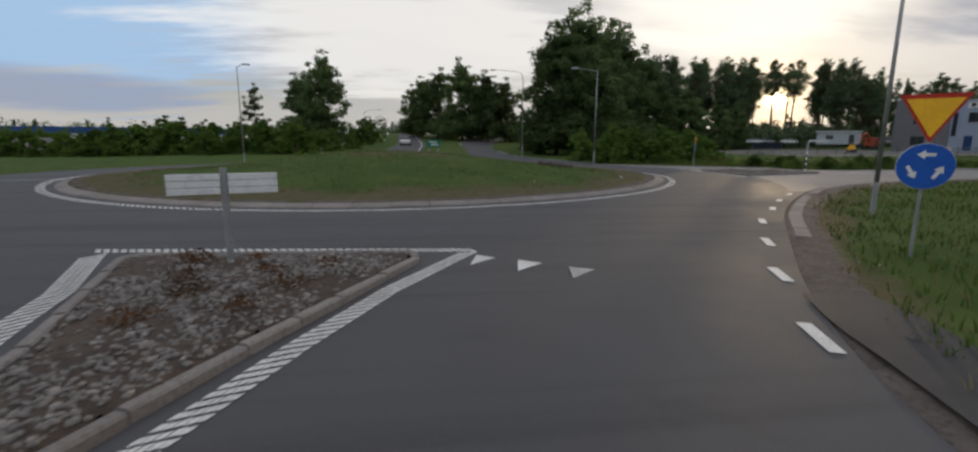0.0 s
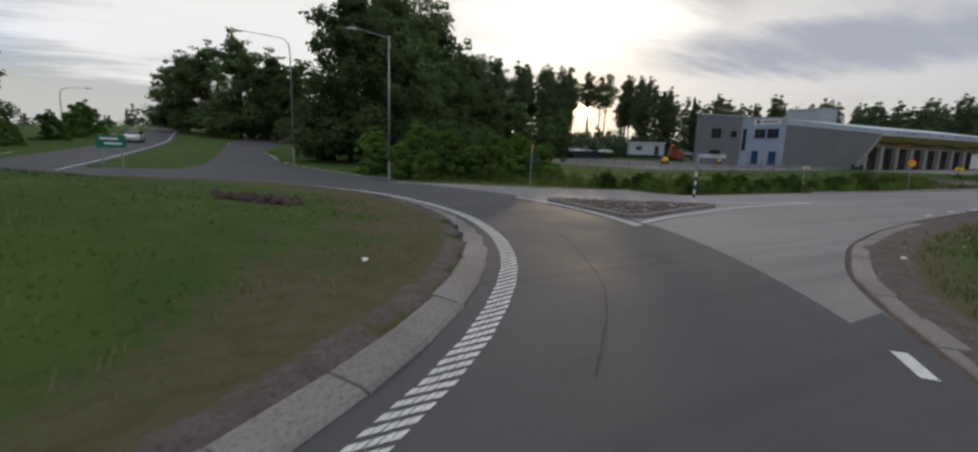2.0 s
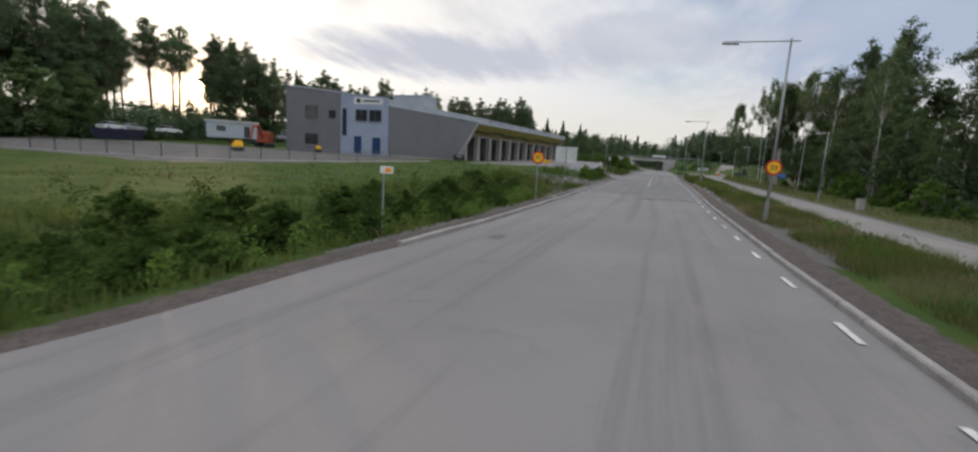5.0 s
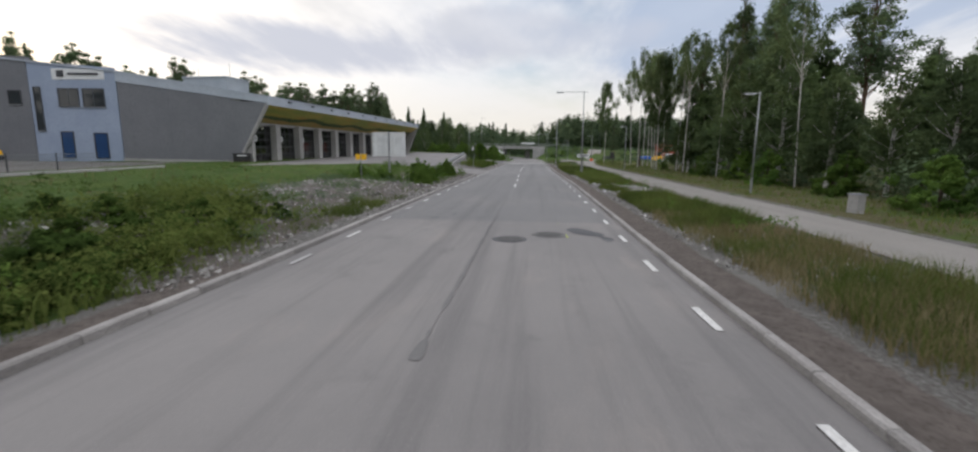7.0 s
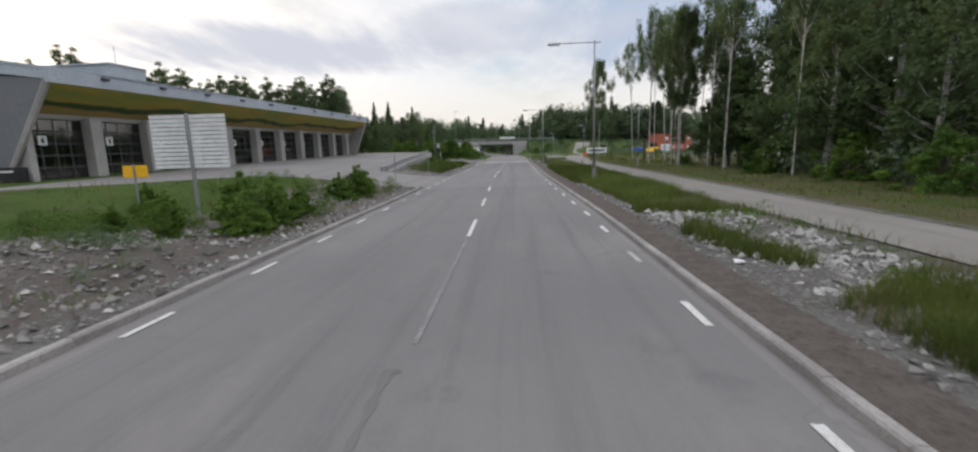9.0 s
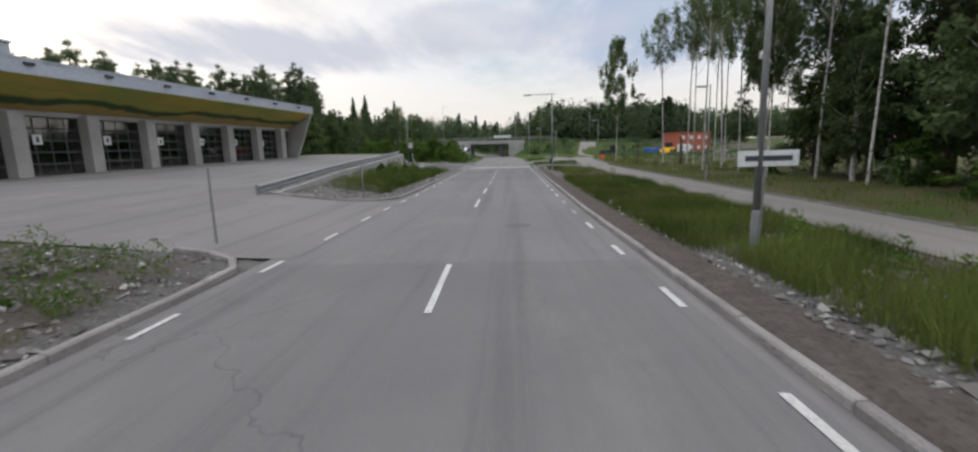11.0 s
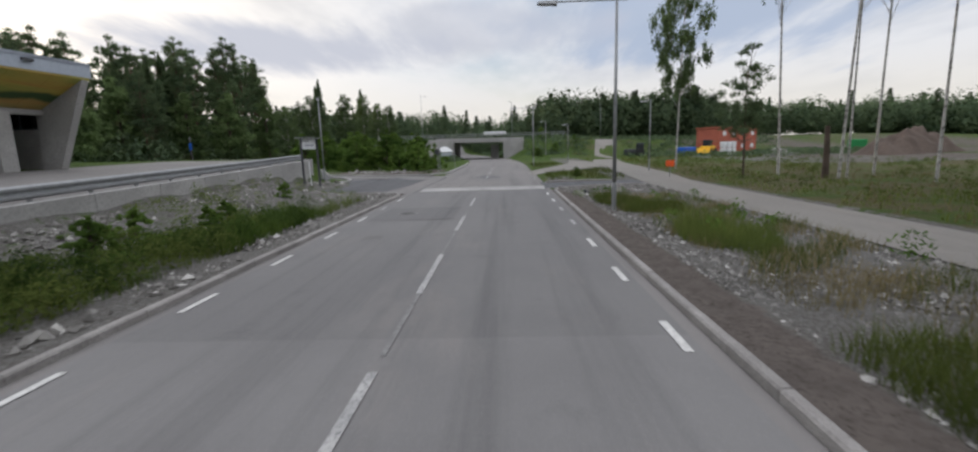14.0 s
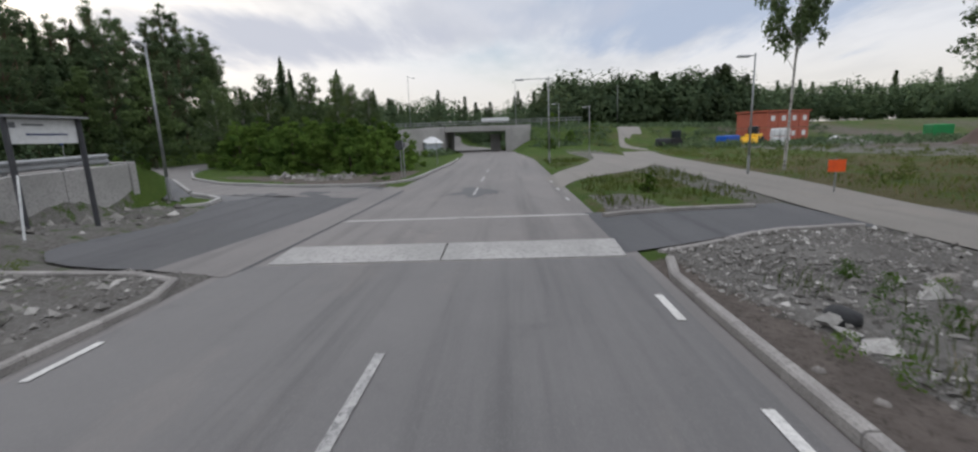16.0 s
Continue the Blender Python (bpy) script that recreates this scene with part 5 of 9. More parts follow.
fin = [st(LEN - 0.5, 2.7, 0.6), st(LEN - 0.5, 1.9, 1.0), st(LEN - 0.1, -0.2, 6.6), st(LEN - 0.1, 2.7, 6.9), st(LEN - 0.9, 2.7, 0.6), st(LEN - 0.9, 1.9, 1.0), st(LEN - 0.5, -0.2, 6.6), st(LEN - 0.5, 2.7, 6.9)]
g.add(fin, [(0, 3, 2, 1), (4, 5, 6, 7), (1, 2, 6, 5), (0, 1, 5, 4), (2, 3, 7, 6), (3, 0, 4, 7)])
part("end_fin", g, M_CONCRETE, station)
plinth = Geo()
plinth.hexa([st(west(13.7) - 0.2, 13.7, 0.2), st(west(3.2) - 0.2, 3.2, 0.2), st(west(3.2) + 0.1, 3.2, 0.2), st(west(13.7) + 0.1, 13.7, 0.2)], [st(west(13.7) - 0.2, 13.7, 1.35), st(west(3.2) - 0.2, 3.2, 1.2), st(west(3.2) + 0.1, 3.2, 1.2), st(west(13.7) + 0.1, 13.7, 1.35)])
part("plinth", plinth, M_CONCRETE, station)

# practice tower behind the hall
tower = thing("practice_tower", (134.5, 87.5, 0.5), "plain pale grey metal-clad tower behind the station", "tower", "", -3.7)
part("wall", Geo().hexa([(0, 0, 0), (6, 0, 0), (6, 9, 0), (0, 9, 0)], [(0, 0, 14.7), (6, 0, 14.7), (6, 9, 14.7), (0, 9, 14.7)]), M_ROOF, tower)
part("roof_edge", Geo().box((3, 4.5, 14.8), (6.3, 9.3, 0.25)), M_ROOF, tower, bevel=0.03)
for x, y, h in ((1.0, 6.5, 1.8), (1.6, 8.0, 1.8), (2.2, 1.0, 2.6)):
    part("mast", Geo().tube([(x, y, 14.8), (x, y, 14.9 + h)], [0.05, 0.03], 6), M_STEEL, tower)

# fire engines standing in the hall
def fire_engine(s_mid, d_front):
    x, y, _ = st(s_mid, d_front, 0)
    ob = thing("fire_engine", (x, y, zb(s_mid) + 0.0), "red fire engine with a pale stripe parked inside the hall", "fire engine", "fire engines in the hall", -3.7)
    part("body", Geo().box((0, 5.2, 1.75), (2.4, 5.4, 2.5)), M_ENGINE, ob, bevel=0.06)
    cab_ = part("cab", Geo().hexa([(-1.2, 0.1, 0.5), (1.2, 0.1, 0.5), (1.2, 2.45, 0.5), (-1.2, 2.45, 0.5)], [(-1.15, 0.35, 2.8), (1.15, 0.35, 2.8), (1.15, 2.45, 2.8), (-1.15, 2.45, 2.8)]), M_ENGINE, ob, bevel=0.06)
    part("windscreen", Geo().hexa([(-1.0, 0.17, 1.6), (1.0, 0.17, 1.6), (1.0, 0.24, 1.6), (-1.0, 0.24, 1.6)], [(-0.98, 0.28, 2.5), (0.98, 0.28, 2.5), (0.98, 0.36, 2.5), (-0.98, 0.36, 2.5)]), M_GLASS, cab_)
    part("bumper", Geo().box((0, 0.02, 0.62), (2.4, 0.3, 0.36)), M_WHITE, cab_, bevel=0.04)
    part("stripe", Geo().box((0, 0.12, 1.3), (2.2, 0.06, 0.16)), M_YELLOW, cab_)
    for k in (-0.85, 0.85):
        part("headlight", Geo().box((k, 0.06, 1.0), (0.4, 0.1, 0.22)), M_WHITE, cab_)
        for wy in (1.3, 6.3):
            part("wheel", Geo().tube([(k * 1.3 - 0.15, wy, 0.5), (k * 1.3 + 0.15, wy, 0.5)], [0.5, 0.5], 18), M_BLACK, ob)
    part("light_bar", Geo().box((0, 0.9, 2.92), (1.6, 0.3, 0.2)), M_BLUE, cab_, bevel=0.03)
    return ob


M_ENGINE = material("fire_engine_red", (0.46, 0.03, 0.02), (0.40, 0.025, 0.018), (0.34, 0.02, 0.016), big=1, fine=6, rough=0.3, bump=0.0, coat=0.5)
for k in (2, 3):
    fire_engine(0.15 + 4.36 * k + 1.8, 3.6)

# ---- yard wall, rail and boards ----
wall = thing("retaining_wall", (0, 0, 0), "low concrete retaining wall along the raised yard", "wall")


def wall_run(a, b, ya, yb, lo_a, lo_b, hi_a, hi_b):
    g = Geo().hexa([(a, ya - 0.25, lo_a), (b, yb - 0.25, lo_b), (b, yb, lo_b), (a, ya, lo_a)], [(a, ya - 0.25, hi_a), (b, yb - 0.25, hi_b), (b, yb, hi_b), (a, ya, hi_a)])
    part("wall_panel", g, M_CONCRETE, wall, bevel=0.015)


for i in range(14):
    x0, x1 = 108.0 + i * 3.0, 108.0 + (i + 1) * 3.0 - 0.02
    wall_run(x0, x1, float(wall_line(x0)), float(wall_line(x1)), -0.3, -0.3, float(wall_top(x0)), float(wall_top(x1)))
x, y = 150.0, float(wall_line(150.0))
part("wall_panel", Geo().hexa([(x, y - 0.3, -0.3), (x + 0.3, y - 0.3, -0.3), (x + 0.3, 57.5, -0.3), (x, 57.5, -0.3)], [(x, y - 0.3, 1.85), (x + 0.3, y - 0.3, 1.85), (x + 0.3, 57.5, 2.02), (x, 57.5, 2.02)]), M_CONCRETE, wall, bevel=0.02)
rail = thing("guard_rail", (0, 0, 0), "galvanised steel guard rail with posts along the yard edge", "guard rail")
pts = [(x, float(wall_line(x)) + 0.28, float(wall_top(x)) - 0.05) for x in np.linspace(107.4, 149.6, 22)]
for x, y, z in pts:
    part("rail_post", Geo().box((x, y, z + 0.16), (0.10, 0.08, 0.60)), M_STEEL, rail)
for a, b in zip(pts[:-1], pts[1:]):
    g = Geo()
    prof = [(0.0, 0.10), (-0.07, 0.15), (-0.07, 0.21), (0.0, 0.26), (0.0, 0.30), (-0.07, 0.35), (-0.07, 0.41), (0.0, 0.46)]
    n = len(prof)
    for p in (a, b):
        g.v += [(p[0], p[1] - 0.06 + o, p[2] + h) for o, h in prof] + [(p[0], p[1] - 0.045 + o, p[2] + h) for o, h in prof]
    g.f = [(i, 2 * n + i, 2 * n + i + 1, i + 1) for i in range(n - 1)] + [(n + i, n + i + 1, 3 * n + i + 1, 3 * n + i) for i in range(n - 1)]
    part("rail_beam", g, M_STEEL, rail)


def board_on_posts(name, a, b, z0, z1, base, label, category, slats=0, post_r=0.06, mat=None, posts=(0.2, 0.8), post_mat=None):
    """A flat board between two ground points, on posts."""
    ob = thing(name, (0, 0, 0), label, category)
    a, b = Vector((*a, 0)), Vector((*b, 0))
    t = (b - a).normalized()
    nrm = Vector((-t.y, t.x, 0)) * 0.03
    if slats:
        h = (z1 - z0) / slats
        for i in range(slats):
            lo, hi = z0 + i * h + 0.012, z0 + (i + 1) * h - 0.012
            for p, q in ((a, a + (b - a) * 0.47), (a + (b - a) * 0.53, b)):
                part("slat", Geo().hexa([(*(p - nrm).xy, lo), (*(q - nrm).xy, lo), (*(q + nrm).xy, lo), (*(p + nrm).xy, lo)], [(*(p - nrm).xy, hi), (*(q - nrm).xy, hi), (*(q + nrm * 1.6).xy, hi), (*(p + nrm * 1.6).xy, hi)]), mat or M_WHITE, ob)
    else:
        part("panel", Geo().hexa([(*(a - nrm).xy, z0), (*(b - nrm).xy, z0), (*(b + nrm).xy, z0), (*(a + nrm).xy, z0)], [(*(a - nrm).xy, z1), (*(b - nrm).xy, z1), (*(b + nrm).xy, z1), (*(a + nrm).xy, z1)]), mat or M_WHITE, ob, bevel=0.006)
    for f in posts:
        p = a + (b - a) * f - nrm * (2.0 if slats == 0 else 0.0)
        part("post", Geo().tube([(*p.xy, base - 0.2), (*p.xy, z1 + 0.04)], [post_r, post_r], 10), post_mat or M_STEEL, ob)
    return ob


board_on_posts("billboard", (84.6, 43.35), (84.75, 40.95), 1.88, 3.6, 0.0, "white double billboard of horizontal metal slats seen from behind", "billboard", slats=13, post_r=0.065, posts=(0.5,), post_mat=M_STEEL)
board_on_posts("yellow_sign", (84.9, 44.75), (84.95, 43.95), 1.62, 2.02, 0.2, "small yellow sheet sign on a thin post", "sign", mat=M_YELLOW, posts=(0.5,), post_r=0.03)
nb = board_on_posts("notice_board", (144.06, 43.95), (145.83, 43.71), 2.52, 3.14, 0.2, "white notice board under a small roof on two dark posts", "notice board", posts=(0.0, 1.0), post_r=0.07, post_mat=M_FRAME)
part("roof", Geo().hexa([(143.95, 43.7, 3.18), (145.95, 43.44, 3.18), (145.98, 43.98, 3.18), (143.98, 44.24, 3.18)], [(143.95, 43.7, 3.23), (145.95, 43.44, 3.23), (145.98, 43.98, 3.23), (143.98, 44.24, 3.23)]), M_STEEL, nb)
t = (Vector((145.83, 43.71, 0)) - Vector((144.06, 43.95, 0)))
nrm = Vector((t.y, -t.x, 0)).normalized() * 0.04
for f0, f1, z, mt, lb in ((0.25, 0.82, 2.74, M_NAVY, "dark blue bar of lettering"), (0.22, 0.5, 2.98, M_GREYWALL, "grey bar of lettering"), (0.06, 0.14, 2.92, M_GREYWALL, "small grey emblem")):
    p, q = (Vector((144.06, 43.95, 0)) + t * f + nrm for f in (f0, f1))
    h = 0.04 if f1 > 0.2 else 0.14
    part("lettering_bar", Geo().hexa([(*p.xy, z), (*q.xy, z), (*(q + nrm * 0.1).xy, z), (*(p + nrm * 0.1).xy, z)], [(*p.xy, z + h), (*q.xy, z + h), (*(q + nrm * 0.1).xy, z + h), (*(p + nrm * 0.1).xy, z + h)]), mt, nb, lb)



stake = thing("leaning_stake", (143.2, 43.1, ground_z(143.2, 43.1)), "thin white stake leaning beside the notice board", "stake")
part("stick", Geo().tube([(0, 0, -0.1), (0.35, 0.18, 1.55)], [0.028, 0.024], 8), M_WHITE, stake)


# ---- poles, lamps and signs ----
def street_lamp(x, y, h, arm, label, turn=90.0, stub=0.0, head=(0.62, 0.26, 0.11), r=0.068, curve=False, rise=0.0, group="street lamps", z=None):
    """A pole with an arm; turn gives the way in which the arm points."""
    ob = thing("street_lamp", (x, y, ground_z(x, y) if z is None else z), label, "street lamp", group, turn)
    part("base", Geo().tube([(0, 0, -0.3), (0, 0, 0.92), (0, 0, 1.0)], [r * 1.18, r * 1.18, r], 12), M_STEEL, ob)
    if curve:
        pts = [(0, 0, 1.0), (0, 0, h - 1.0), (0.12, 0, h - 0.4), (0.45, 0, h - 0.08), (arm * 0.5, 0, h + 0.06), (arm, 0, h + 0.15)]
        part("pole", Geo().tube(pts, [r, r * 0.7, r * 0.6, r * 0.5, r * 0.45, r * 0.4], 10), M_STEEL, ob, smooth=True)
        top = h + 0.15
    else:
        part("pole", Geo().tube([(0, 0, 1.0), (0, 0, h + 0.12)], [r, r * 0.62], 12), M_STEEL, ob, smooth=True)
        part("arm", Geo().tube([(-stub, 0, h - stub * 0.03), (arm, 0, h + rise)], [r * 0.4, r * 0.4], 8), M_STEEL, ob)
        top = h + rise
    g = Geo().hexa([(arm - 0.05, -head[1] / 2, top - head[2]), (arm + head[0], -head[1] / 2, top - head[2] * 0.6), (arm + head[0], head[1] / 2, top - head[2] * 0.6), (arm - 0.05, head[1] / 2, top - head[2])],
                   [(arm - 0.05, -head[1] / 4, top + 0.04), (arm + head[0] * 0.9, -head[1] / 4, top + 0.03), (arm + head[0] * 0.9, head[1] / 4, top + 0.03), (arm - 0.05, head[1] / 4, top + 0.04)])
    hd = part("lamp_head", g, M_STEEL, ob, bevel=0.015)
    part("lens", Geo().box((arm + head[0] * 0.5, 0, top - head[2] * 0.82), (head[0] * 0.6, head[1] * 0.6, 0.03)), M_WHITE, hd)
    return ob


for x, y, h in ((54.8, 27.25, 7.7), (97.5, 27.1, 7.95), (132.5, 27.9, 7.0), (171.0, 28.4, 6.6)):
    street_lamp(x, y, h, 2.0, "grey steel road lamp with a long straight arm", 90, 0.35, group="lamps along the road")
for x, y, h in ((81.8, 18.2, 6.1), (120.4, 18.7, 6.1), (158.8, 18.8, 6.1), (191.7, 21.7, 5.6)):
    street_lamp(x, y, h, 0.35, "grey path lamp with a short flat head", 90, 0, head=(0.6, 0.3, 0.08), r=0.06, group="lamps along the cycle path")
street_lamp(15.5, 49.9, 8.75, 2.0, "grey road lamp with a short raised arm", 172, 0, rise=0.35, z=0.25)
street_lamp(10.8, 63.6, 10.0, 3.6, "tall grey road lamp with a long curved arm", 180, curve=True, z=0.9)
street_lamp(-18.0, 50.0, 8.6, 0.5, "grey road lamp with a short upturned arm", 20, 0, rise=0.35)
street_lamp(12.5, 16.5, 8.5, 1.5, "grey road lamp pole beside the kerb", 120)
street_lamp(151.2, 45.4, 6.0, 0.4, "leaning grey lamp pole at the car park kerb", 200, r=0.06)
street_lamp(-13.2, 97.3, 6.2, 2.6, "road lamp with a long arm on the hill road", 0, curve=True)
street_lamp(228.9, 51.2, 11.0, 2.0, "tall lamp by the motorway", -20, z=3.6)
street_lamp(253.9, 4.2, 10.0, 2.0, "tall lamp by the motorway", 160, z=3.4)
street_lamp(261.0, -14.9, 8.2, 1.6, "tall lamp by the motorway", 160, z=3.4)
street_lamp(200.0, 24.5, 6.2, 0.6, "grey path lamp with a short flat head", 120, r=0.06)
street_lamp(225, 30, 8.5, 2.2, "tall lamp by the motorway", 170, z=3.6)


def text(body, size, mat, parent, m, label):
    cu = bpy.data.curves.new("lettering", "FONT")
    cu.body, cu.size, cu.align_x, cu.align_y, cu.extrude = body, size, "CENTER", "CENTER", 0.004
    cu.materials.append(mat)
    ob = new("lettering", cu)
    ob.parent = parent
    ob.matrix_basis = m
    return tagged(ob, label)


def disc(r, y0, y1, c, n=36):
    g = Geo()
    g.add([(c[0] + r * math.cos(2 * math.pi * i / n), y, c[1] + r * math.sin(2 * math.pi * i / n)) for y in (y0, y1) for i in range(n)],
          [tuple(range(n)), tuple(range(n, 2 * n))[::-1], *[(i, n + i, n + (i + 1) % n, (i + 1) % n) for i in range(n)]])
    return g


def triangle(side, y0, y1, z, down):
    h = side * 0.866
    p = [(-side / 2, z + h / 2), (side / 2, z + h / 2), (0, z - h / 2)] if down else [(-side / 2, z - h / 2), (side / 2, z - h / 2), (0, z + h / 2)]
    if not down:
        p = [p[0], p[1], p[2]]
    else:
        p = [p[2], p[1], p[0]]
    g = Geo()
    g.add([(x, y, zz) for y in (y0, y1) for x, zz in p], [(0, 1, 2), (5, 4, 3), (0, 3, 4, 1), (1, 4, 5, 2), (2, 5, 3, 0)])
    return g


def sign_post(name, x, y, h, turn, label, z=None):
    ob = thing(name, (x, y, ground_z(x, y) if z is None else z), label, "road sign", "", turn)
    part("post", Geo().tube([(0, 0, -0.3), (0, 0, h)], [0.03, 0.03], 10), M_STEEL, ob)
    return ob


# signs face -y in their own frame; turn swings them
s = sign_post("road_sign", 8.25, 11.6, 3.1, -40, "yellow and red give-way triangle over a blue roundabout disc")
part("triangle_rim", triangle(1.02, -0.06, -0.04, 2.68, True), M_RED, s, "red rim")
part("triangle_face", triangle(0.82, -0.075, -0.062, 2.685, True), M_YELLOW, s, "yellow face")
part("disc", disc(0.42, -0.06, -0.04, (0.0, 1.80)), M_BLUE, s, "blue disc")
part("disc_rim", disc(0.428, -0.045, -0.03, (0.0, 1.80)), M_WHITE, s, "white rim")
for k in range(3):
    a = radians(90 + 120 * k)
    c = (0.22 * math.cos(a), 1.80 + 0.22 * math.sin(a))
    ta = a + math.pi / 2
    ux, uz = math.cos(ta), math.sin(ta)
    g = Geo()
    shape = [(-0.13, -0.03), (0.02, -0.03), (0.02, -0.085), (0.14, 0.0), (0.02, 0.085), (0.02, 0.03), (-0.13, 0.03)]
    g.add([(c[0] + p * ux - q * uz, -0.066, c[1] + p * uz + q * ux) for p, q in shape], [tuple(range(7))])
    part("arrow", g, M_WHITE, s, "white arrow")
s = sign_post("road_sign", 22.9, 44.2, 2.62, 50, "small orange give-way triangle over a blue disc")
part("triangle_face", triangle(0.62, -0.06, -0.04, 2.35, True), M_ORANGE, s, "orange face")
part("disc", disc(0.24, -0.06, -0.04, (0.0, 1.72)), M_BLUE, s, "blue disc")
s = sign_post("road_sign", 38.7, 27.6, 3.0, -68, "orange hump warning triangle over an orange distance plate")
part("triangle_rim", triangle(0.84, -0.06, -0.04, 2.5, False), M_RED, s, "red rim")
part("triangle_face", triangle(0.62, -0.075, -0.062, 2.49, False), M_YELLOW, s, "yellow face")
g = Geo()
hump = [(-0.22, 0), (0.22, 0), (0.22, 0.04), (0.15, 0.05), (0.08, 0.13), (-0.08, 0.13), (-0.15, 0.05), (-0.22, 0.04)]
g.add([(p, -0.08, 2.36 + q) for p, q in hump], [tuple(range(8))])
part("hump_mark", g, M_BLACK, s, "black hump mark")
part("plate", Geo().box((0, -0.05, 1.93), (0.72, 0.02, 0.27)), M_YELLOW, s, "yellow plate")
text("100 m", 0.23, M_BLACK, s, pose(0, -0.064, 1.92, 90, 0, 0), "black lettering")
for x, y, z, turn, lab in ((54.8, 27.25, 2.45, -82, "round yellow speed sign on the lamp pole"), (56.0, 37.95, 2.3, -80, "round yellow speed sign on a thin post")):
    s = sign_post("speed_sign", x - 0.14, y, z + 0.4, turn, lab)
    part("disc", disc(0.33, -0.06, -0.04, (0.0, z)), M_RED, s, "red rim")
    part("disc_face", disc(0.25, -0.075, -0.061, (0.0, z)), M_YELLOW, s, "yellow face")
    text("50", 0.30, M_BLACK, s, pose(0, -0.08, z, 90, 0, 0), "black numerals")
s = sign_post("small_sign", 42.6, 38.9, 2.0, -70, "small white plate with a red mark on a post")
part("plate", Geo().box((0.1, -0.04, 1.9), (0.36, 0.02, 0.2)), M_WHITE, s)
part("mark", Geo().box((0.14, -0.056, 1.9), (0.16, 0.008, 0.12)), M_ORANGE, s)
s = sign_post("name_sign", 97.6, 26.95, 2.2, -88, "white street name plate with a bar of lettering")
part("plate", Geo().box((0, -0.12, 2.0), (1.15, 0.03, 0.3)), M_WHITE, s)
part("lettering_bar", Geo().box((0, -0.139, 2.0), (0.9, 0.006, 0.1)), M_FRAME, s)
s = sign_post("orange_sign", 150.5, 19.8, 1.25, -90, "bright orange rectangular marker sheet on a short stake", z=-0.2)
M_SIGNAL = material("signal_orange_sheet", (0.88, 0.13, 0.03), (0.80, 0.11, 0.03), (0.72, 0.10, 0.03), big=3, fine=12, rough=0.5, bump=0.02)
part("sheet", Geo().box((0, -0.04, 0.98), (0.62, 0.012, 0.44)), M_SIGNAL, s)
# direction boards seen from behind
s = thing("direction_board", (-4.39, 12.05, ground_z(-4.39, 12.05) + 0.14), "pale ribbed direction boards on a grey post, seen from behind", "road sign", "", 22)
part("post", Geo().tube([(0, 0, -0.3), (0, 0, 1.62)], [0.055, 0.055], 10), M_STEEL, s)
for sx in (-1, 1):
    for k in range(3):
        part("slat", Geo().box((sx * 0.43, -0.07, 1.25 + 0.115 * k), (0.74, 0.03, 0.105)), M_WHITE, s, bevel=0.006)
s = thing("island_post", (25.3, 33.98, ground_z(25.3, 33.98) + 0.10), "blue and white banded island post with a direction board on top", "road sign")
for k in range(7):
    part("band", Geo().tube([(0, 0, 0.0 + 0.2 * k), (0, 0, 0.2 + 0.2 * k)], [0.045, 0.045], 14), M_WHITE if k % 2 == 0 else M_NAVY, s)
part("upper_post", Geo().tube([(0, 0, 1.4), (0, 0, 2.2)], [0.04, 0.04], 12), M_STEEL, s)
part("clamp", Geo().box((0, 0, 1.75), (0.12, 0.1, 0.5)), M_STEEL, s)
for k in range(2):
    part("board", Geo().box((0.36, -0.43, 2.08 + 0.09 * k), (1.15, 0.03, 0.05), Matrix.Rotation(radians(-50), 3, "Z")), M_WHITE, s, bevel=0.006)
for x, y, h, lab in ((-12.9, 58.3, 1.3, "short white marker post in the grass"), (99.5, 39.3, 1.9, "thin grey stake by the side road corner"), (112.2, 39.5, 1.4, "thin grey stake among weeds"), (174.0, 37.9, 2.2, "thin sign pole by the kerb"), (160.8, 37.9, 2.6, "thin sign pole by the kerb")):
    ob = thing("marker_post", (x, y, ground_z(x, y)), lab, "post")
    part("stake", Geo().tube([(0, 0, -0.2), (0, 0, h)], [0.035, 0.03], 8), M_STEEL, ob)
s = sign_post("parking_sign", 171.5, 69.2, 4.6, -120, "small blue plate on a tall post")
part("plate", Geo().box((0, -0.04, 3.4), (0.6, 0.02, 0.85)), M_BLUE, s)
s = sign_post("round_sign", 160.9, 38.1, 2.3, -90, "dark round sign seen from behind")
part("disc", disc(0.3, -0.06, -0.04, (0.0, 2.0)), M_FRAME, s)
s = thing("guide_sign", (-0.5, 57.4, ground_z(-0.5, 57.4)), "green direction sign with pale bars on two posts", "road sign", "", 10)
M_GREEN = material("green_sheet", (0.01, 0.16, 0.10), (0.01, 0.14, 0.09), big=3, fine=12, rough=0.5, bump=0.02)
part("panel", Geo().box((0, 0, 1.75), (1.5, 0.05, 0.8)), M_GREEN, s)
part("lettering_bar", Geo().box((-0.1, -0.032, 1.92), (0.9, 0.01, 0.12)), M_WHITE, s)
part("lettering_bar", Geo().box((0.1, -0.032, 1.62), (0.9, 0.01, 0.12)), M_WHITE, s)
for sx in (-0.5, 0.5):
    part("post", Geo().tube([(sx, 0.06, -0.2), (sx, 0.06, 2.2)], [0.05, 0.05], 8), M_STEEL, s)
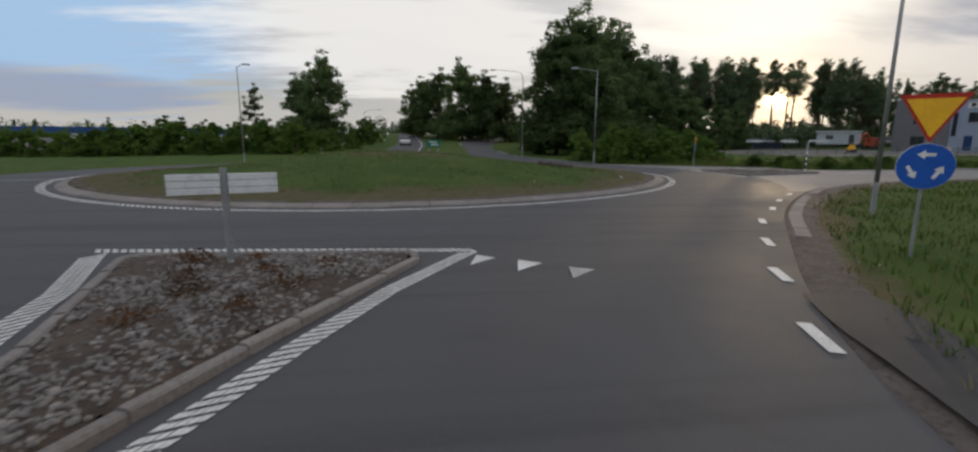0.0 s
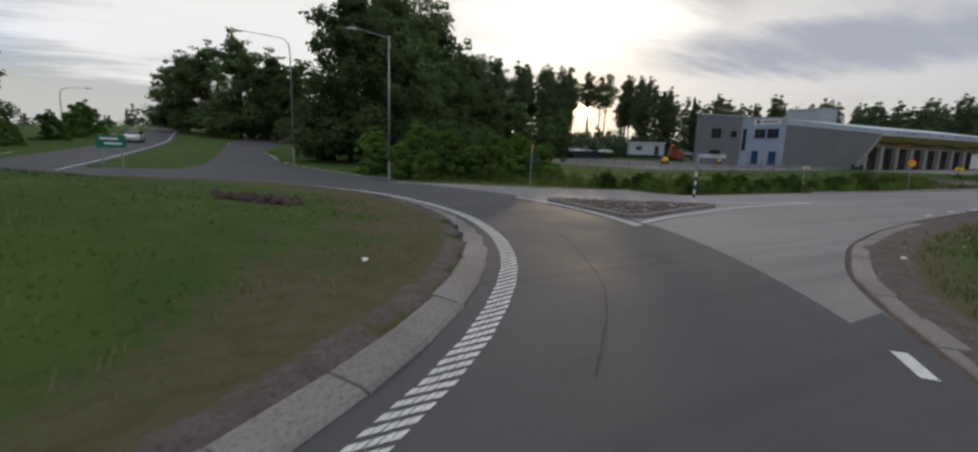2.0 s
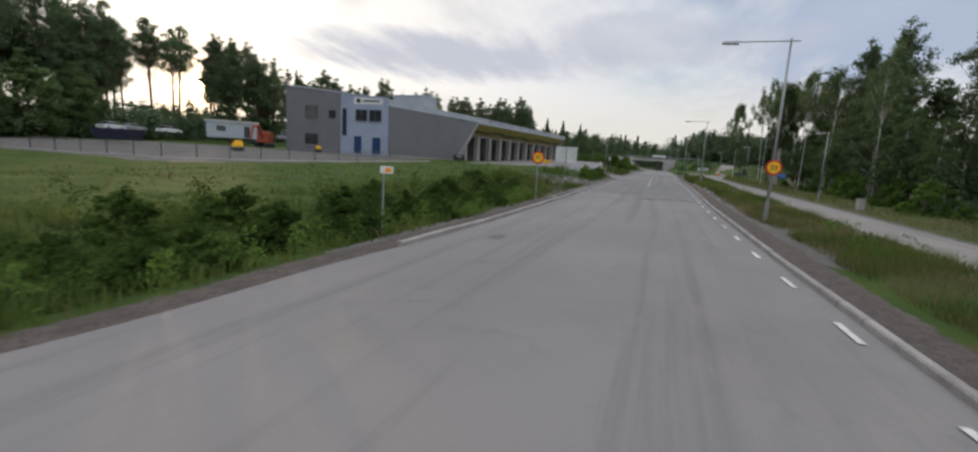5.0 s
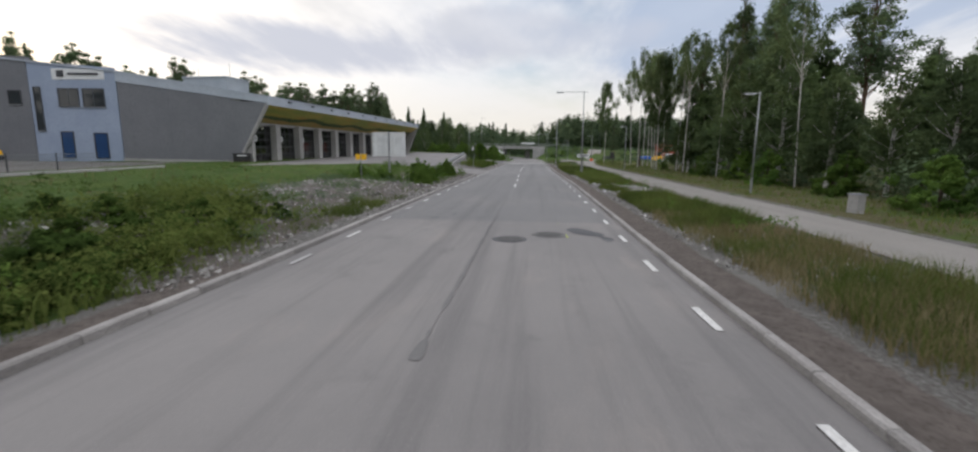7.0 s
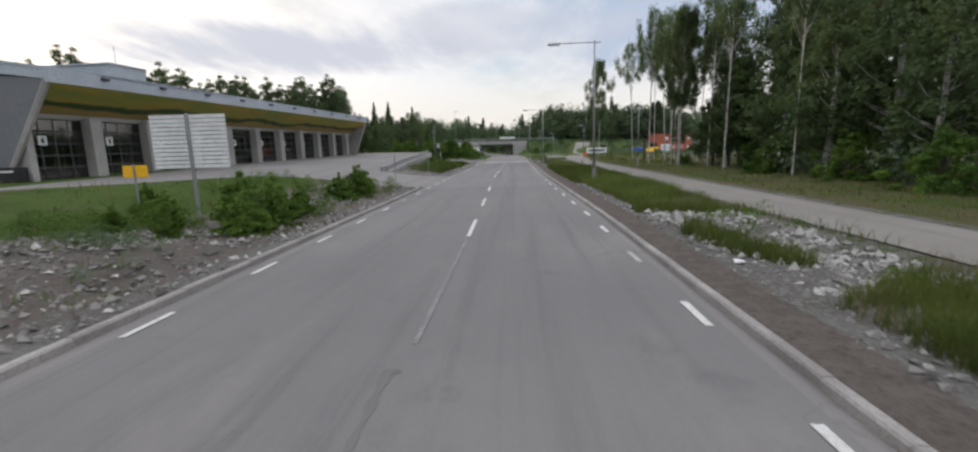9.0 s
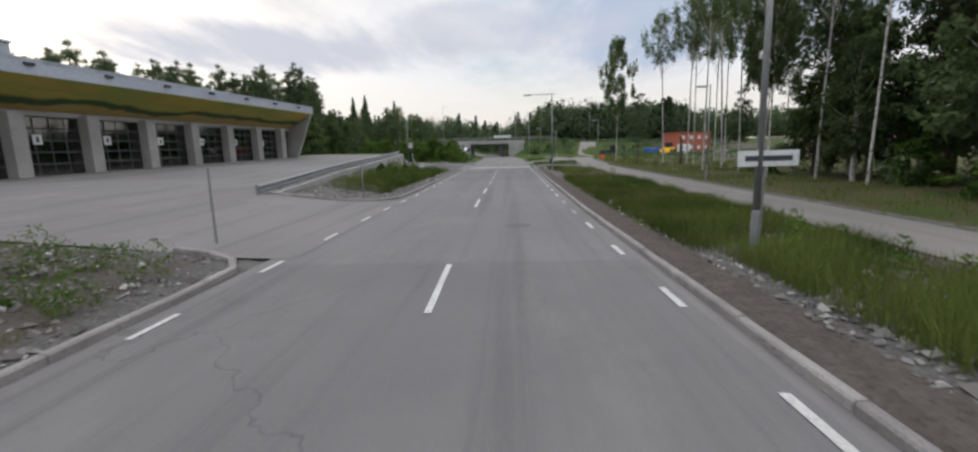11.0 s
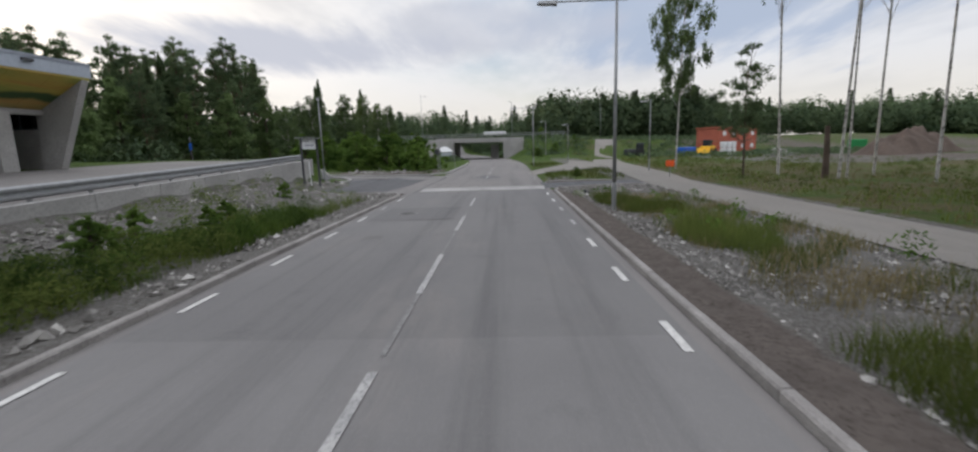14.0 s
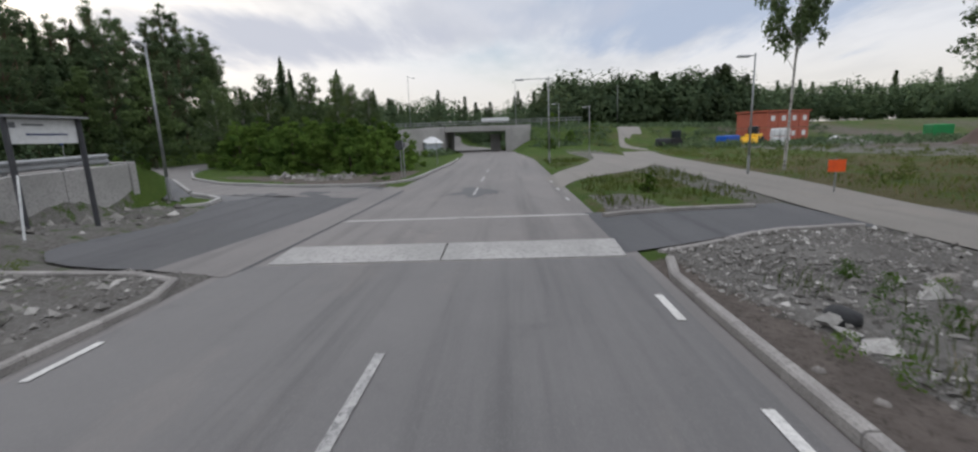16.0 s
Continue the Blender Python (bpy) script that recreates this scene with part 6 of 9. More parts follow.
ob = thing("meter_box", (72.3, 18.1, ground_z(72.3, 18.1)), "grey cable cabinet beside the path", "cabinet", "", 10)
part("body", Geo().box((0, 0, 0.4), (0.55, 0.35, 0.85)), M_CONCRETE, ob, bevel=0.02)
part("cap", Geo().box((0, 0, 0.85), (0.62, 0.42, 0.06)), M_STEEL, ob)
ob = thing("skip_box", (94.4, 59.7, 1.09), "black covered box on the grass by the gable", "box", "", -60)
part("body", Geo().box((0, 0, 0.4), (1.5, 0.9, 0.75)), M_BLACK, ob, bevel=0.03)
part("lid", Geo().box((0, 0, 0.8), (1.56, 0.96, 0.08)), M_BLACK, ob, bevel=0.02)
part("lettering_bar", Geo().box((0, -0.456, 0.62), (0.8, 0.01, 0.1)), M_WHITE, ob)


# ---- manholes and patches in the asphalt ----
def flat_disc(name, x, y, r, mat, parent, dz=0.02, n=48, label="", wob=0.0, sx=1.0):
    g = Geo()
    ring_pts = []
    for i in range(n):
        c, q = math.cos(2 * math.pi * i / n), math.sin(2 * math.pi * i / n)
        k = r * (1 + wob * (1.6 * noise.noise((c * 1.3 + x, q * 1.3 + y, 1.0)) + 0.7 * noise.noise((c * 5 + x, q * 5 + y, 2.0))))
        ring_pts.append((x + sx * k * c, y + k * q, ground_z(x, y) + dz))
    g.add(ring_pts, [tuple(range(n))])
    return part(name, g, mat, parent, label)


def manhole(x, y, k=1.0, rim=None):
    ob = thing("manhole_cover", (x, y, ground_z(x, y)), "round iron manhole cover set in the asphalt", "manhole cover")
    n = 32
    g = Geo()
    for r, z in ((0.46 * k, 0.010), (0.44 * k, 0.020), (0.36 * k, 0.022)):
        g.v += [(r * math.cos(2 * math.pi * i / n), r * math.sin(2 * math.pi * i / n), z) for i in range(n)]
    g.f = [(k * n + i, k * n + (i + 1) % n, (k + 1) * n + (i + 1) % n, (k + 1) * n + i) for k in range(2) for i in range(n)]
    part("ring", g, rim or M_NEW, ob)
    g = Geo()
    g.add([(0.34 * k * math.cos(2 * math.pi * i / n), 0.34 * k * math.sin(2 * math.pi * i / n), 0.026) for i in range(n)], [tuple(range(n))])
    part("cover", g, M_IRON, ob)


g = Geo()
q = smooth([(15.2, 31.0), (14.6, 29.6), (14.08, 28.35), (13.63, 27.31), (13.0, 26.13), (12.62, 25.46), (12.24, 24.89), (11.4, 23.9), (10.2, 22.7)], 60)
for i, (x, y) in enumerate(q):
    t = q[min(i + 1, 59)] - q[max(i - 1, 0)]
    t = t / np.hypot(*t)
    w = 0.012 + 0.03 * abs(noise.noise((i * 0.4, 2.0, 0.0)))
    g.v += [(float(x - t[1] * w), float(y + t[0] * w), ground_z(x, y) + 0.016), (float(x + t[1] * w), float(y - t[0] * w), ground_z(x, y) + 0.016)]
g.f = [(2 * k, 2 * k + 1, 2 * k + 3, 2 * k + 2) for k in range(59)]
part("asphalt_crack", g, M_TARRY, ring_road, "long curving crack")
M_TAR = asphalt("patch_asphalt", (0.105, 0.105, 0.108), (0.13, 0.13, 0.132), (0.085, 0.085, 0.088))
M_SEAM = asphalt("seam_tar", (0.12, 0.116, 0.114), (0.15, 0.145, 0.142), (0.10, 0.098, 0.096))
M_IRON = material("dull_iron", (0.072, 0.069, 0.067), (0.092, 0.087, 0.084), (0.05, 0.047, 0.046), big=2, fine=18, rough=0.7, bump=0.2, metal=0.4)
manhole(63.39, 32.33)
manhole(132.85, 35.28, 0.85, M_MENDED)
M_TRENCH = asphalt("trench_asphalt", (0.118, 0.115, 0.116), (0.146, 0.142, 0.142), (0.085, 0.083, 0.084))
xs = np.linspace(131.35, 134.45, 14)
strip("trench_patch", [(x, 33.5 + 0.03 * math.sin(3 * x)) for x in xs], [(x, 36.3 + 0.04 * math.sin(2 * x + 1)) for x in xs], M_TRENCH, 0.012, "darker squared patch over a trench", n=24, parent=east_road)
for a, b in (((131.35, 33.49), (134.45, 33.46)), ((131.33, 33.5), (131.28, 36.3)), ((134.45, 33.46), (134.47, 36.3))):
    dash(a, b, 0.05, M_SEAM, east_road, "asphalt_seam", 0.019)
for x, y, r, sx in ((67.1, 35.1, 0.12, 1.6), (63.6, 29.75, 0.13, 2.0), (43.6, 35.85, 0.2, 2.6), (68.1, 34.6, 0.13, 2.0), (74.3, 33.0, 0.09, 1), (106.9, 31.25, 0.07, 1.2), (107.8, 31.22, 0.07, 1.3), (152.5, 33.0, 0.9, 1.6)):
    flat_disc("asphalt_patch", x, y, r, M_TAR, east_road, 0.012, 48, "darker patch", 0.5, sx)
for x, y, r in ((101.9, 31.66, 0.40), (128.3, 35.3, 0.3)):
    flat_disc("asphalt_patch", x, y, r, M_SEAM, east_road, 0.012, 48, "round repair patch", 0.12, 1.0)
M_SPRAY = material("yellow_spray", (0.40, 0.47, 0.07), (0.33, 0.38, 0.07), (0.22, 0.24, 0.10), big=3, fine=24, rough=0.8, bump=0.05)
for a, b, w in (((63.75, 30.78), (64.25, 30.80), 0.035), ((66.35, 30.93), (66.5, 30.90), 0.03)):
    dash(a, b, w, M_SPRAY, east_road, "spray_mark", 0.021)
manhole(64.22, 31.27, 1.05, M_SEAM)
M_TARDARK = asphalt("dark_patch_asphalt", (0.070, 0.071, 0.075), (0.09, 0.09, 0.094), (0.052, 0.052, 0.056))
for x, y, r, sx, turn in ((64.72, 30.2, 0.34, 2.2, 33), (63.85, 29.72, 0.13, 1.6, 30)):
    g = Geo()
    ring_pts = []
    for i in range(48):
        c, q = math.cos(2 * math.pi * i / 48), math.sin(2 * math.pi * i / 48)
        k = r * (1 + 0.3 * (1.6 * noise.noise((c * 1.1 + x, q * 1.1 + y, 1.0)) + 0.5 * noise.noise((c * 5 + x, q * 5 + y, 2.0))))
        a, b = sx * k * c, k * q
        ring_pts.append((x + a * math.cos(radians(turn)) - b * math.sin(radians(turn)), y + a * math.sin(radians(turn)) + b * math.cos(radians(turn)), 0.013))
    g.add(ring_pts, [tuple(range(48))])
    part("asphalt_patch", g, M_TARDARK, east_road, "dark irregular patch")
M_FAINT = material("nearly_worn_off_paint", (0.23, 0.226, 0.222), (0.185, 0.18, 0.178), (0.13, 0.127, 0.125), big=1.6, fine=14, rough=0.85, bump=0.1)
for x0, x1 in ((75.0, 81.4), (121.0, 133.0)):
    line("paint_line", [(x, C_LINE(x)) for x in np.linspace(x0, x1, 12)], 0.07, "nearly worn-off white centre line", M_FAINT)
g = Geo()
spots = np.arange(56.0, 74.4, 0.12)
for k, x in enumerate(spots):
    c = 33.02 + 0.05 * noise.noise((x * 0.5, 0.0, 4.0)) + 0.02 * noise.noise((x * 3.0, 0.0, 4.0))
    w = max(0.004, 0.03 + 0.09 * noise.noise((x * 0.9, 3.0, 1.0)) + 0.05 * noise.noise((x * 4.0, 5.0, 1.0)))
    g.v += [(float(x), c - w, 0.013), (float(x), c + w, 0.013)]
g.f = [(2 * k, 2 * k + 2, 2 * k + 3, 2 * k + 1) for k in range(len(spots) - 1)]
part("asphalt_seam", g, M_SEAM, east_road, "ragged tar seam between lanes")


# ---- bridge, hut and things beyond ----
bridge = thing("road_bridge", (0, 0, 0), "grey concrete motorway bridge over the road", "bridge")
XB = 208.0
part("deck", Geo().hexa([(XB, 28, 3.15), (XB + 14, 28, 3.15), (XB + 14, 45, 3.3), (XB, 45, 3.3)], [(XB, 28, 4.0), (XB + 14, 28, 4.0), (XB + 14, 45, 4.15), (XB, 45, 4.15)]), M_CONCRETE, bridge, bevel=0.03)
part("abutment", Geo().hexa([(192, 45.6, -0.6), (XB, 41.6, -0.6), (XB + 14, 41.6, -0.6), (XB + 14, 50, -0.6)], [(192, 45.6, 3.6), (XB, 41.6, 4.1), (XB + 14, 41.6, 4.1), (XB + 14, 50, 4.1)]), M_CONCRETE, bridge, bevel=0.03)
part("abutment", Geo().hexa([(XB - 2, 28.2, -0.9), (XB + 14, 28.2, -0.9), (XB + 14, 32.0, -0.9), (XB, 32.0, -0.9)], [(XB - 2, 28.2, 3.6), (XB + 14, 28.2, 3.9), (XB + 14, 32.0, 3.9), (XB, 32.0, 3.9)]), M_CONCRETE, bridge, bevel=0.03)
part("pier", Geo().box((XB + 8, 33.8, 1.0), (6, 1.6, 3.6)), M_CONCRETE, bridge)
for z in (4.45, 4.8):
    part("parapet_rail", Geo().tube([(XB + 0.2, 20, z), (XB + 0.2, 52, z)], [0.05, 0.05], 6), M_STEEL, bridge)
for k in range(17):
    part("parapet_post", Geo().box((XB + 0.2, 20.5 + 1.95 * k, 4.35), (0.08, 0.08, 0.95)), M_STEEL, bridge)
part("sign_back", Geo().box((XB + 2, 33.6, 5.0), (0.08, 4.4, 0.6)), M_WHITE, bridge, "pale sign board on the parapet")
hut = thing("small_hut", (201.5, 43.6, 0.0), "small pale blue hut with a white-edged gable roof", "hut", "", -40)
M_HUT = material("pale_hut_boards", (0.40, 0.44, 0.50), (0.46, 0.50, 0.56), (0.34, 0.38, 0.43), big=1, fine=9, rough=0.8)
part("body", Geo().add([(-1.2, -1.6, -0.1), (-1.2, 1.6, -0.1), (-1.2, 1.6, 1.7), (-1.2, 0, 2.45), (-1.2, -1.6, 1.7), (1.6, -1.6, -0.1), (1.6, 1.6, -0.1), (1.6, 1.6, 1.7), (1.6, 0, 2.45), (1.6, -1.6, 1.7)], [(0, 4, 3, 2, 1), (5, 6, 7, 8, 9), (0, 5, 9, 4), (1, 2, 7, 6), (2, 3, 8, 7), (3, 4, 9, 8)]), M_HUT, hut)
for sy in (-1, 1):
    part("roof_slope", Geo().hexa([(-1.45, sy * 1.85, 1.62), (1.8, sy * 1.85, 1.62), (1.8, 0, 2.5), (-1.45, 0, 2.5)], [(-1.45, sy * 1.85, 1.74), (1.8, sy * 1.85, 1.74), (1.8, 0, 2.62), (-1.45, 0, 2.62)]), M_WHITE, hut)
part("door", Geo().box((-1.23, 0, 0.85), (0.06, 1.0, 1.7)), M_WHITE, hut)

shed = thing("site_shed", (104.8, 115.6, 2.6), "pale grey flat-roofed site shed with a dark door", "shed", "", -38)
part("body", Geo().box((0, 0, 1.5), (9, 4.5, 3.2)), M_HUT, shed, bevel=0.03)
part("roof", Geo().box((0, 0, 3.2), (9.6, 5.1, 0.22)), M_WHITE, shed)
part("door", Geo().box((2.6, -2.28, 1.2), (1.1, 0.08, 2.2)), M_FRAME, shed)
part("window", Geo().box((-2.0, -2.28, 1.7), (1.6, 0.08, 1.0)), M_GLASS, shed)
tank = thing("dark_container", (76.0, 104.0, 1.2), "dark blue skip container on the gravel", "container", "", -32)
M_NAVY = material("navy_paint", (0.012, 0.016, 0.035), (0.02, 0.024, 0.045), big=1, fine=8, rough=0.6)
part("body", Geo().hexa([(-2.6, -1, 0.1), (2.6, -1, 0.1), (2.6, 1, 0.1), (-2.6, 1, 0.1)], [(-3.1, -1.15, 1.6), (3.1, -1.15, 1.6), (3.1, 1.15, 1.6), (-3.1, 1.15, 1.6)]), M_NAVY, tank)
for k in range(5):
    part("rib", Geo().box((-2.2 + 1.1 * k, -1.12, 0.85), (0.1, 0.1, 1.3)), M_NAVY, tank)

M_DIGGER = material("digger_paint", (0.36, 0.085, 0.045), (0.31, 0.075, 0.04), (0.25, 0.06, 0.035), big=1.5, fine=9, rough=0.5, bump=0.05)
dig = thing("excavator", (90.0, 92.0, 1.3), "red-orange digger standing by the office wall", "excavator", "", 20)
part("boom", Geo().tube([(0, 0, 1.2), (-1.8, 0, 3.4), (-3.2, 0, 3.0)], [0.28, 0.26, 0.2], 6), M_DIGGER, dig)
part("stick", Geo().tube([(-3.2, 0, 3.0), (-3.9, 0, 1.2)], [0.2, 0.14], 6), M_DIGGER, dig)
part("bucket", Geo().box((-3.9, 0, 0.8), (0.8, 0.9, 0.7)), M_BLACK, dig, bevel=0.1)
part("cab", Geo().box((0.6, 0, 1.6), (2.0, 1.8, 1.8)), M_DIGGER, dig, bevel=0.1)
part("track", Geo().box((0.4, 0.8, 0.35), (3.0, 0.5, 0.7)), M_BLACK, dig, bevel=0.15)
part("track", Geo().box((0.4, -0.8, 0.35), (3.0, 0.5, 0.7)), M_BLACK, dig, bevel=0.15)


def car(x, y, turn, mat, label, z=None, s=1.0):
    """A plain hatchback: body, cabin, windows, wheels and lamps."""
    ob = thing("car", (x, y, ground_z(x, y) if z is None else z), label, "car", "parked and distant cars", turn)
    prof = [(-2.05, 0.28), (2.1, 0.28), (2.15, 0.62), (1.95, 0.78), (1.05, 0.92), (-1.85, 0.95), (-2.1, 0.8)]
    n = len(prof)
    part("body", Geo().add([(a * s, k * 0.85 * s, b * s) for k in (-1, 1) for a, b in prof], [tuple(range(n)), tuple(range(n, 2 * n))[::-1], *[(i, n + i, n + (i + 1) % n, (i + 1) % n) for i in range(n)]]), mat, ob, bevel=0.05)
    part("cabin", Geo().hexa([(-1.75 * s, -0.78 * s, 0.93 * s), (1.0 * s, -0.78 * s, 0.91 * s), (1.0 * s, 0.78 * s, 0.91 * s), (-1.75 * s, 0.78 * s, 0.93 * s)], [(-1.35 * s, -0.62 * s, 1.42 * s), (0.25 * s, -0.62 * s, 1.42 * s), (0.25 * s, 0.62 * s, 1.42 * s), (-1.35 * s, 0.62 * s, 1.42 * s)]), M_GLASS, ob, bevel=0.04)
    part("roof", Geo().box((-0.55 * s, 0, 1.44 * s), (1.6 * s, 1.26 * s, 0.05 * s)), mat, ob, bevel=0.02)
    for wx in (-1.3, 1.3):
        for wy in (-0.8, 0.8):
            w = part("wheel", Geo().tube([(wx * s, (wy - 0.1) * s, 0.32 * s), (wx * s, (wy + 0.1) * s, 0.32 * s)], [0.32 * s, 0.32 * s], 18), M_BLACK, ob)
            part("rim", Geo().tube([(wx * s, (wy - 0.105) * s, 0.32 * s), (wx * s, (wy + 0.105) * s, 0.32 * s)], [0.19 * s, 0.19 * s], 12), M_STEEL, w)
    for wy in (-0.6, 0.6):
        part("headlight", Geo().box((2.08 * s, wy * s, 0.66 * s), (0.12 * s, 0.34 * s, 0.14 * s)), M_WHITE, ob)
    return ob


M_CARWHITE = material("white_car_paint", (0.70, 0.71, 0.72), (0.64, 0.65, 0.66), big=1, fine=6, rough=0.3, bump=0, coat=0.6)
M_CARGREY = material("silver_car_paint", (0.34, 0.35, 0.37), (0.30, 0.31, 0.33), big=1, fine=6, rough=0.3, bump=0, coat=0.6, metal=0.3)
car(-5.4, 93.5, -88, M_CARWHITE, "white car coming down the hill road")
for x, y, a, mt in ((86.0, 122.0, 15, M_CARWHITE), (90.5, 123.0, 20, M_CARGREY), (95.5, 121.0, 5, M_CARWHITE), (112, 108, -30, M_CARGREY)):
    car(x, y, a, mt, "distant pale parked car on the gravel", z=2.6)
car(285.0, 8.0, 90, M_CARWHITE, "distant white car on the motorway", z=3.8)

# building site to the south-east
M_REDBOX = material("red_site_cabin", (0.42, 0.12, 0.075), (0.36, 0.10, 0.065), (0.30, 0.085, 0.06), big=0.6, fine=6, rough=0.7)
cab = thing("site_cabins", (225.2, -18.3, -0.75), "two-storey red site cabins with pale window strips", "site cabin", "", -62)
for k in range(4):
    for j in range(2):
        m = part("module", Geo().box((-4.6 + 3.05 * k, 0, 1.4 + 2.75 * j), (2.95, 6.0, 2.65)), M_REDBOX, cab, bevel=0.04)
        part("window", Geo().box((-4.6 + 3.05 * k, -3.03, 1.7 + 2.75 * j), (1.0, 0.08, 0.9)), M_WHITE, m)
part("roof", Geo().box((0, 0, 5.75), (12.6, 6.4, 0.25)), M_REDBOX, cab)
load = thing("wheel_loader", (217.0, -10.8, -0.7), "yellow wheel loader parked on the site", "loader", "", 140)
part("body", Geo().box((0, 0, 1.3), (4.2, 1.9, 1.1)), M_YELLOW, load, bevel=0.15)
part("cab", Geo().box((0.2, 0, 2.4), (1.5, 1.5, 1.5)), M_GLASS, load, bevel=0.1)
part("bucket", Geo().hexa([(2.4, -1.3, 0.3), (3.4, -1.3, 0.3), (3.4, 1.3, 0.3), (2.4, 1.3, 0.3)], [(2.4, -1.3, 1.4), (2.7, -1.3, 1.4), (2.7, 1.3, 1.4), (2.4, 1.3, 1.4)]), M_YELLOW, load)
for wx in (-1.3, 1.4):
    for wy in (-1.0, 1.0):
        part("wheel", Geo().tube([(wx, wy - 0.25, 0.7), (wx, wy + 0.25, 0.7)], [0.7, 0.7], 16), M_BLACK, load)
trac = thing("tractor", (205.0, 7.6, -0.42), "dark tractor parked by the gravel", "tractor", "", 80)
part("body", Geo().box((0.6, 0, 1.1), (2.6, 0.9, 0.9)), M_FRAME, trac, bevel=0.12)
part("cab", Geo().box((-0.9, 0, 1.9), (1.3, 1.3, 1.5)), M_GLASS, trac, bevel=0.1)
for wx, r in ((-0.9, 0.85), (1.5, 0.55)):
    for wy in (-0.9, 0.9):
        part("wheel", Geo().tube([(wx, wy - 0.2, r), (wx, wy + 0.2, r)], [r, r], 16), M_BLACK, trac)
for k in range(6):
    ob = thing("sack_stack", (213.5 + 0.4 * (k % 3), -12.4 - 1.15 * (k % 3), -0.72 + 1.35 * (k // 3)), "white stacked bulk sacks", "sack", "sacks on the site", 20)
    part("sack", Geo().box((0, 0, 0.66), (1.0, 1.05, 1.28)), M_WHITE, ob, bevel=0.16)
blu = thing("blue_container", (216, -6.0, -0.7), "low blue tarpaulin-covered load", "container", "", -50)
part("body", Geo().box((0, 0, 0.9), (4.5, 2.0, 1.7)), M_BLUE, blu, bevel=0.15)
M_EARTH = material("dug_earth", (0.085, 0.062, 0.050), (0.115, 0.085, 0.068), (0.060, 0.046, 0.038), big=0.5, fine=5, rough=0.97, bump=0.9)


def earth_heap(x, y, lx, ly, h, turn, mat, label):
    """A loose heap with an uneven ridge and a ragged foot."""
    ob = thing("earth_heap", (x, y, ground_z(x, y)), label, "earth heap", "heaps on the site", turn)
    nu, nv = 40, 16
    g = Geo()
    for j in range(nv + 1):
        for i in range(nu + 1):
            u, v = 2 * i / nu - 1, 2 * j / nv - 1
            w = max(0.0, 1 - abs(u) ** 2.6) * max(0.0, 1 - abs(v) ** 1.7)
            k = 1 + 0.5 * noise.noise((u * 3.1 + x, v * 2.1 + y, 0.3)) + 0.22 * noise.noise((u * 9 + x, v * 6 + y, 1.7))
            g.v.append((u * lx / 2, v * ly / 2, h * w * k - 0.25))
    g.f = [(j * (nu + 1) + i, j * (nu + 1) + i + 1, (j + 1) * (nu + 1) + i + 1, (j + 1) * (nu + 1) + i) for j in range(nv) for i in range(nu)]
    part("mound", g, mat, ob, smooth=True)


earth_heap(199.0, -37.0, 26, 9, 3.6, -62, M_EARTH, "long brown heap of dug earth on the site")
earth_heap(186.0, -44.0, 22, 9, 3.8, -50, M_EARTH, "high brown heap of dug earth on the site")
earth_heap(214.0, -24.0, 16, 5, 1.1, -60, M_GRAVELHEAP, "low grey heap of gravel on the site")
earth_heap(204.0, -19.0, 13, 4, 0.9, -58, M_GRAVELHEAP, "low grey heap of gravel before the cabins")
tarp = thing("white_sheet", (220.5, -27.0, ground_z(220.5, -27.0)), "white plastic sheet thrown over a low pile", "tarpaulin", "", -58)
g = Geo()
for j in range(7):
    for i in range(13):
        u, v = i / 6 - 1, j / 3 - 1
        g.v.append((2.6 * u, 1.2 * v, 1.1 * (1 - u * u * 0.8) * (1 - 0.7 * v * v) + 0.18 * noise.noise((u * 2.5, v * 2.5, 4.0))))
g.f = [(13 * j + i, 13 * j + i + 1, 13 * j + i + 14, 13 * j + i + 13) for j in range(6) for i in range(12)]
part("sheet", g, M_WHITE, tarp, smooth=True)
grn = thing("green_skip", (216.0, -40.5, -0.85), "bright green skip on the site", "container", "", -30)
M_SKIP = material("green_paint", (0.02, 0.24, 0.07), (0.02, 0.20, 0.06), big=1, fine=8, rough=0.6)
part("body", Geo().box((0, 0, 1.3), (7, 2.6, 2.4)), M_SKIP, grn, bevel=0.1)

# warehouse and sheds to the north-west
shop = thing("warehouse", (-82.0, 128.0, -0.2), "long low white warehouse with a dark blue roof band", "warehouse", "", 10)
part("wall", Geo().box((0, 8, 2.2), (66, 18, 4.6)), M_WHITE, shop)
M_BLUEBAND = material("blue_roof_band", (0.02, 0.07, 0.22), (0.025, 0.08, 0.25), big=0.3, fine=4, rough=0.6)
part("roof_band", Geo().box((0, 8, 5.2), (66.4, 18.4, 1.5)), M_BLUEBAND, shop)
for k in range(9):
    part("dock_door", Geo().box((-28 + 7 * k, -1.06, 1.6), (3.2, 0.12, 3.0)), M_CONCRETE, shop)
grey = thing("grey_shed", (-92.0, 95.0, -0.3), "low grey shed with a flat roof", "shed", "", 42)
part("wall", Geo().box((0, 0, 1.8), (26, 12, 3.8)), M_CONCRETE, grey)
part("roof", Geo().box((0, 0, 3.9), (27, 13, 0.4)), M_ROOF, grey)
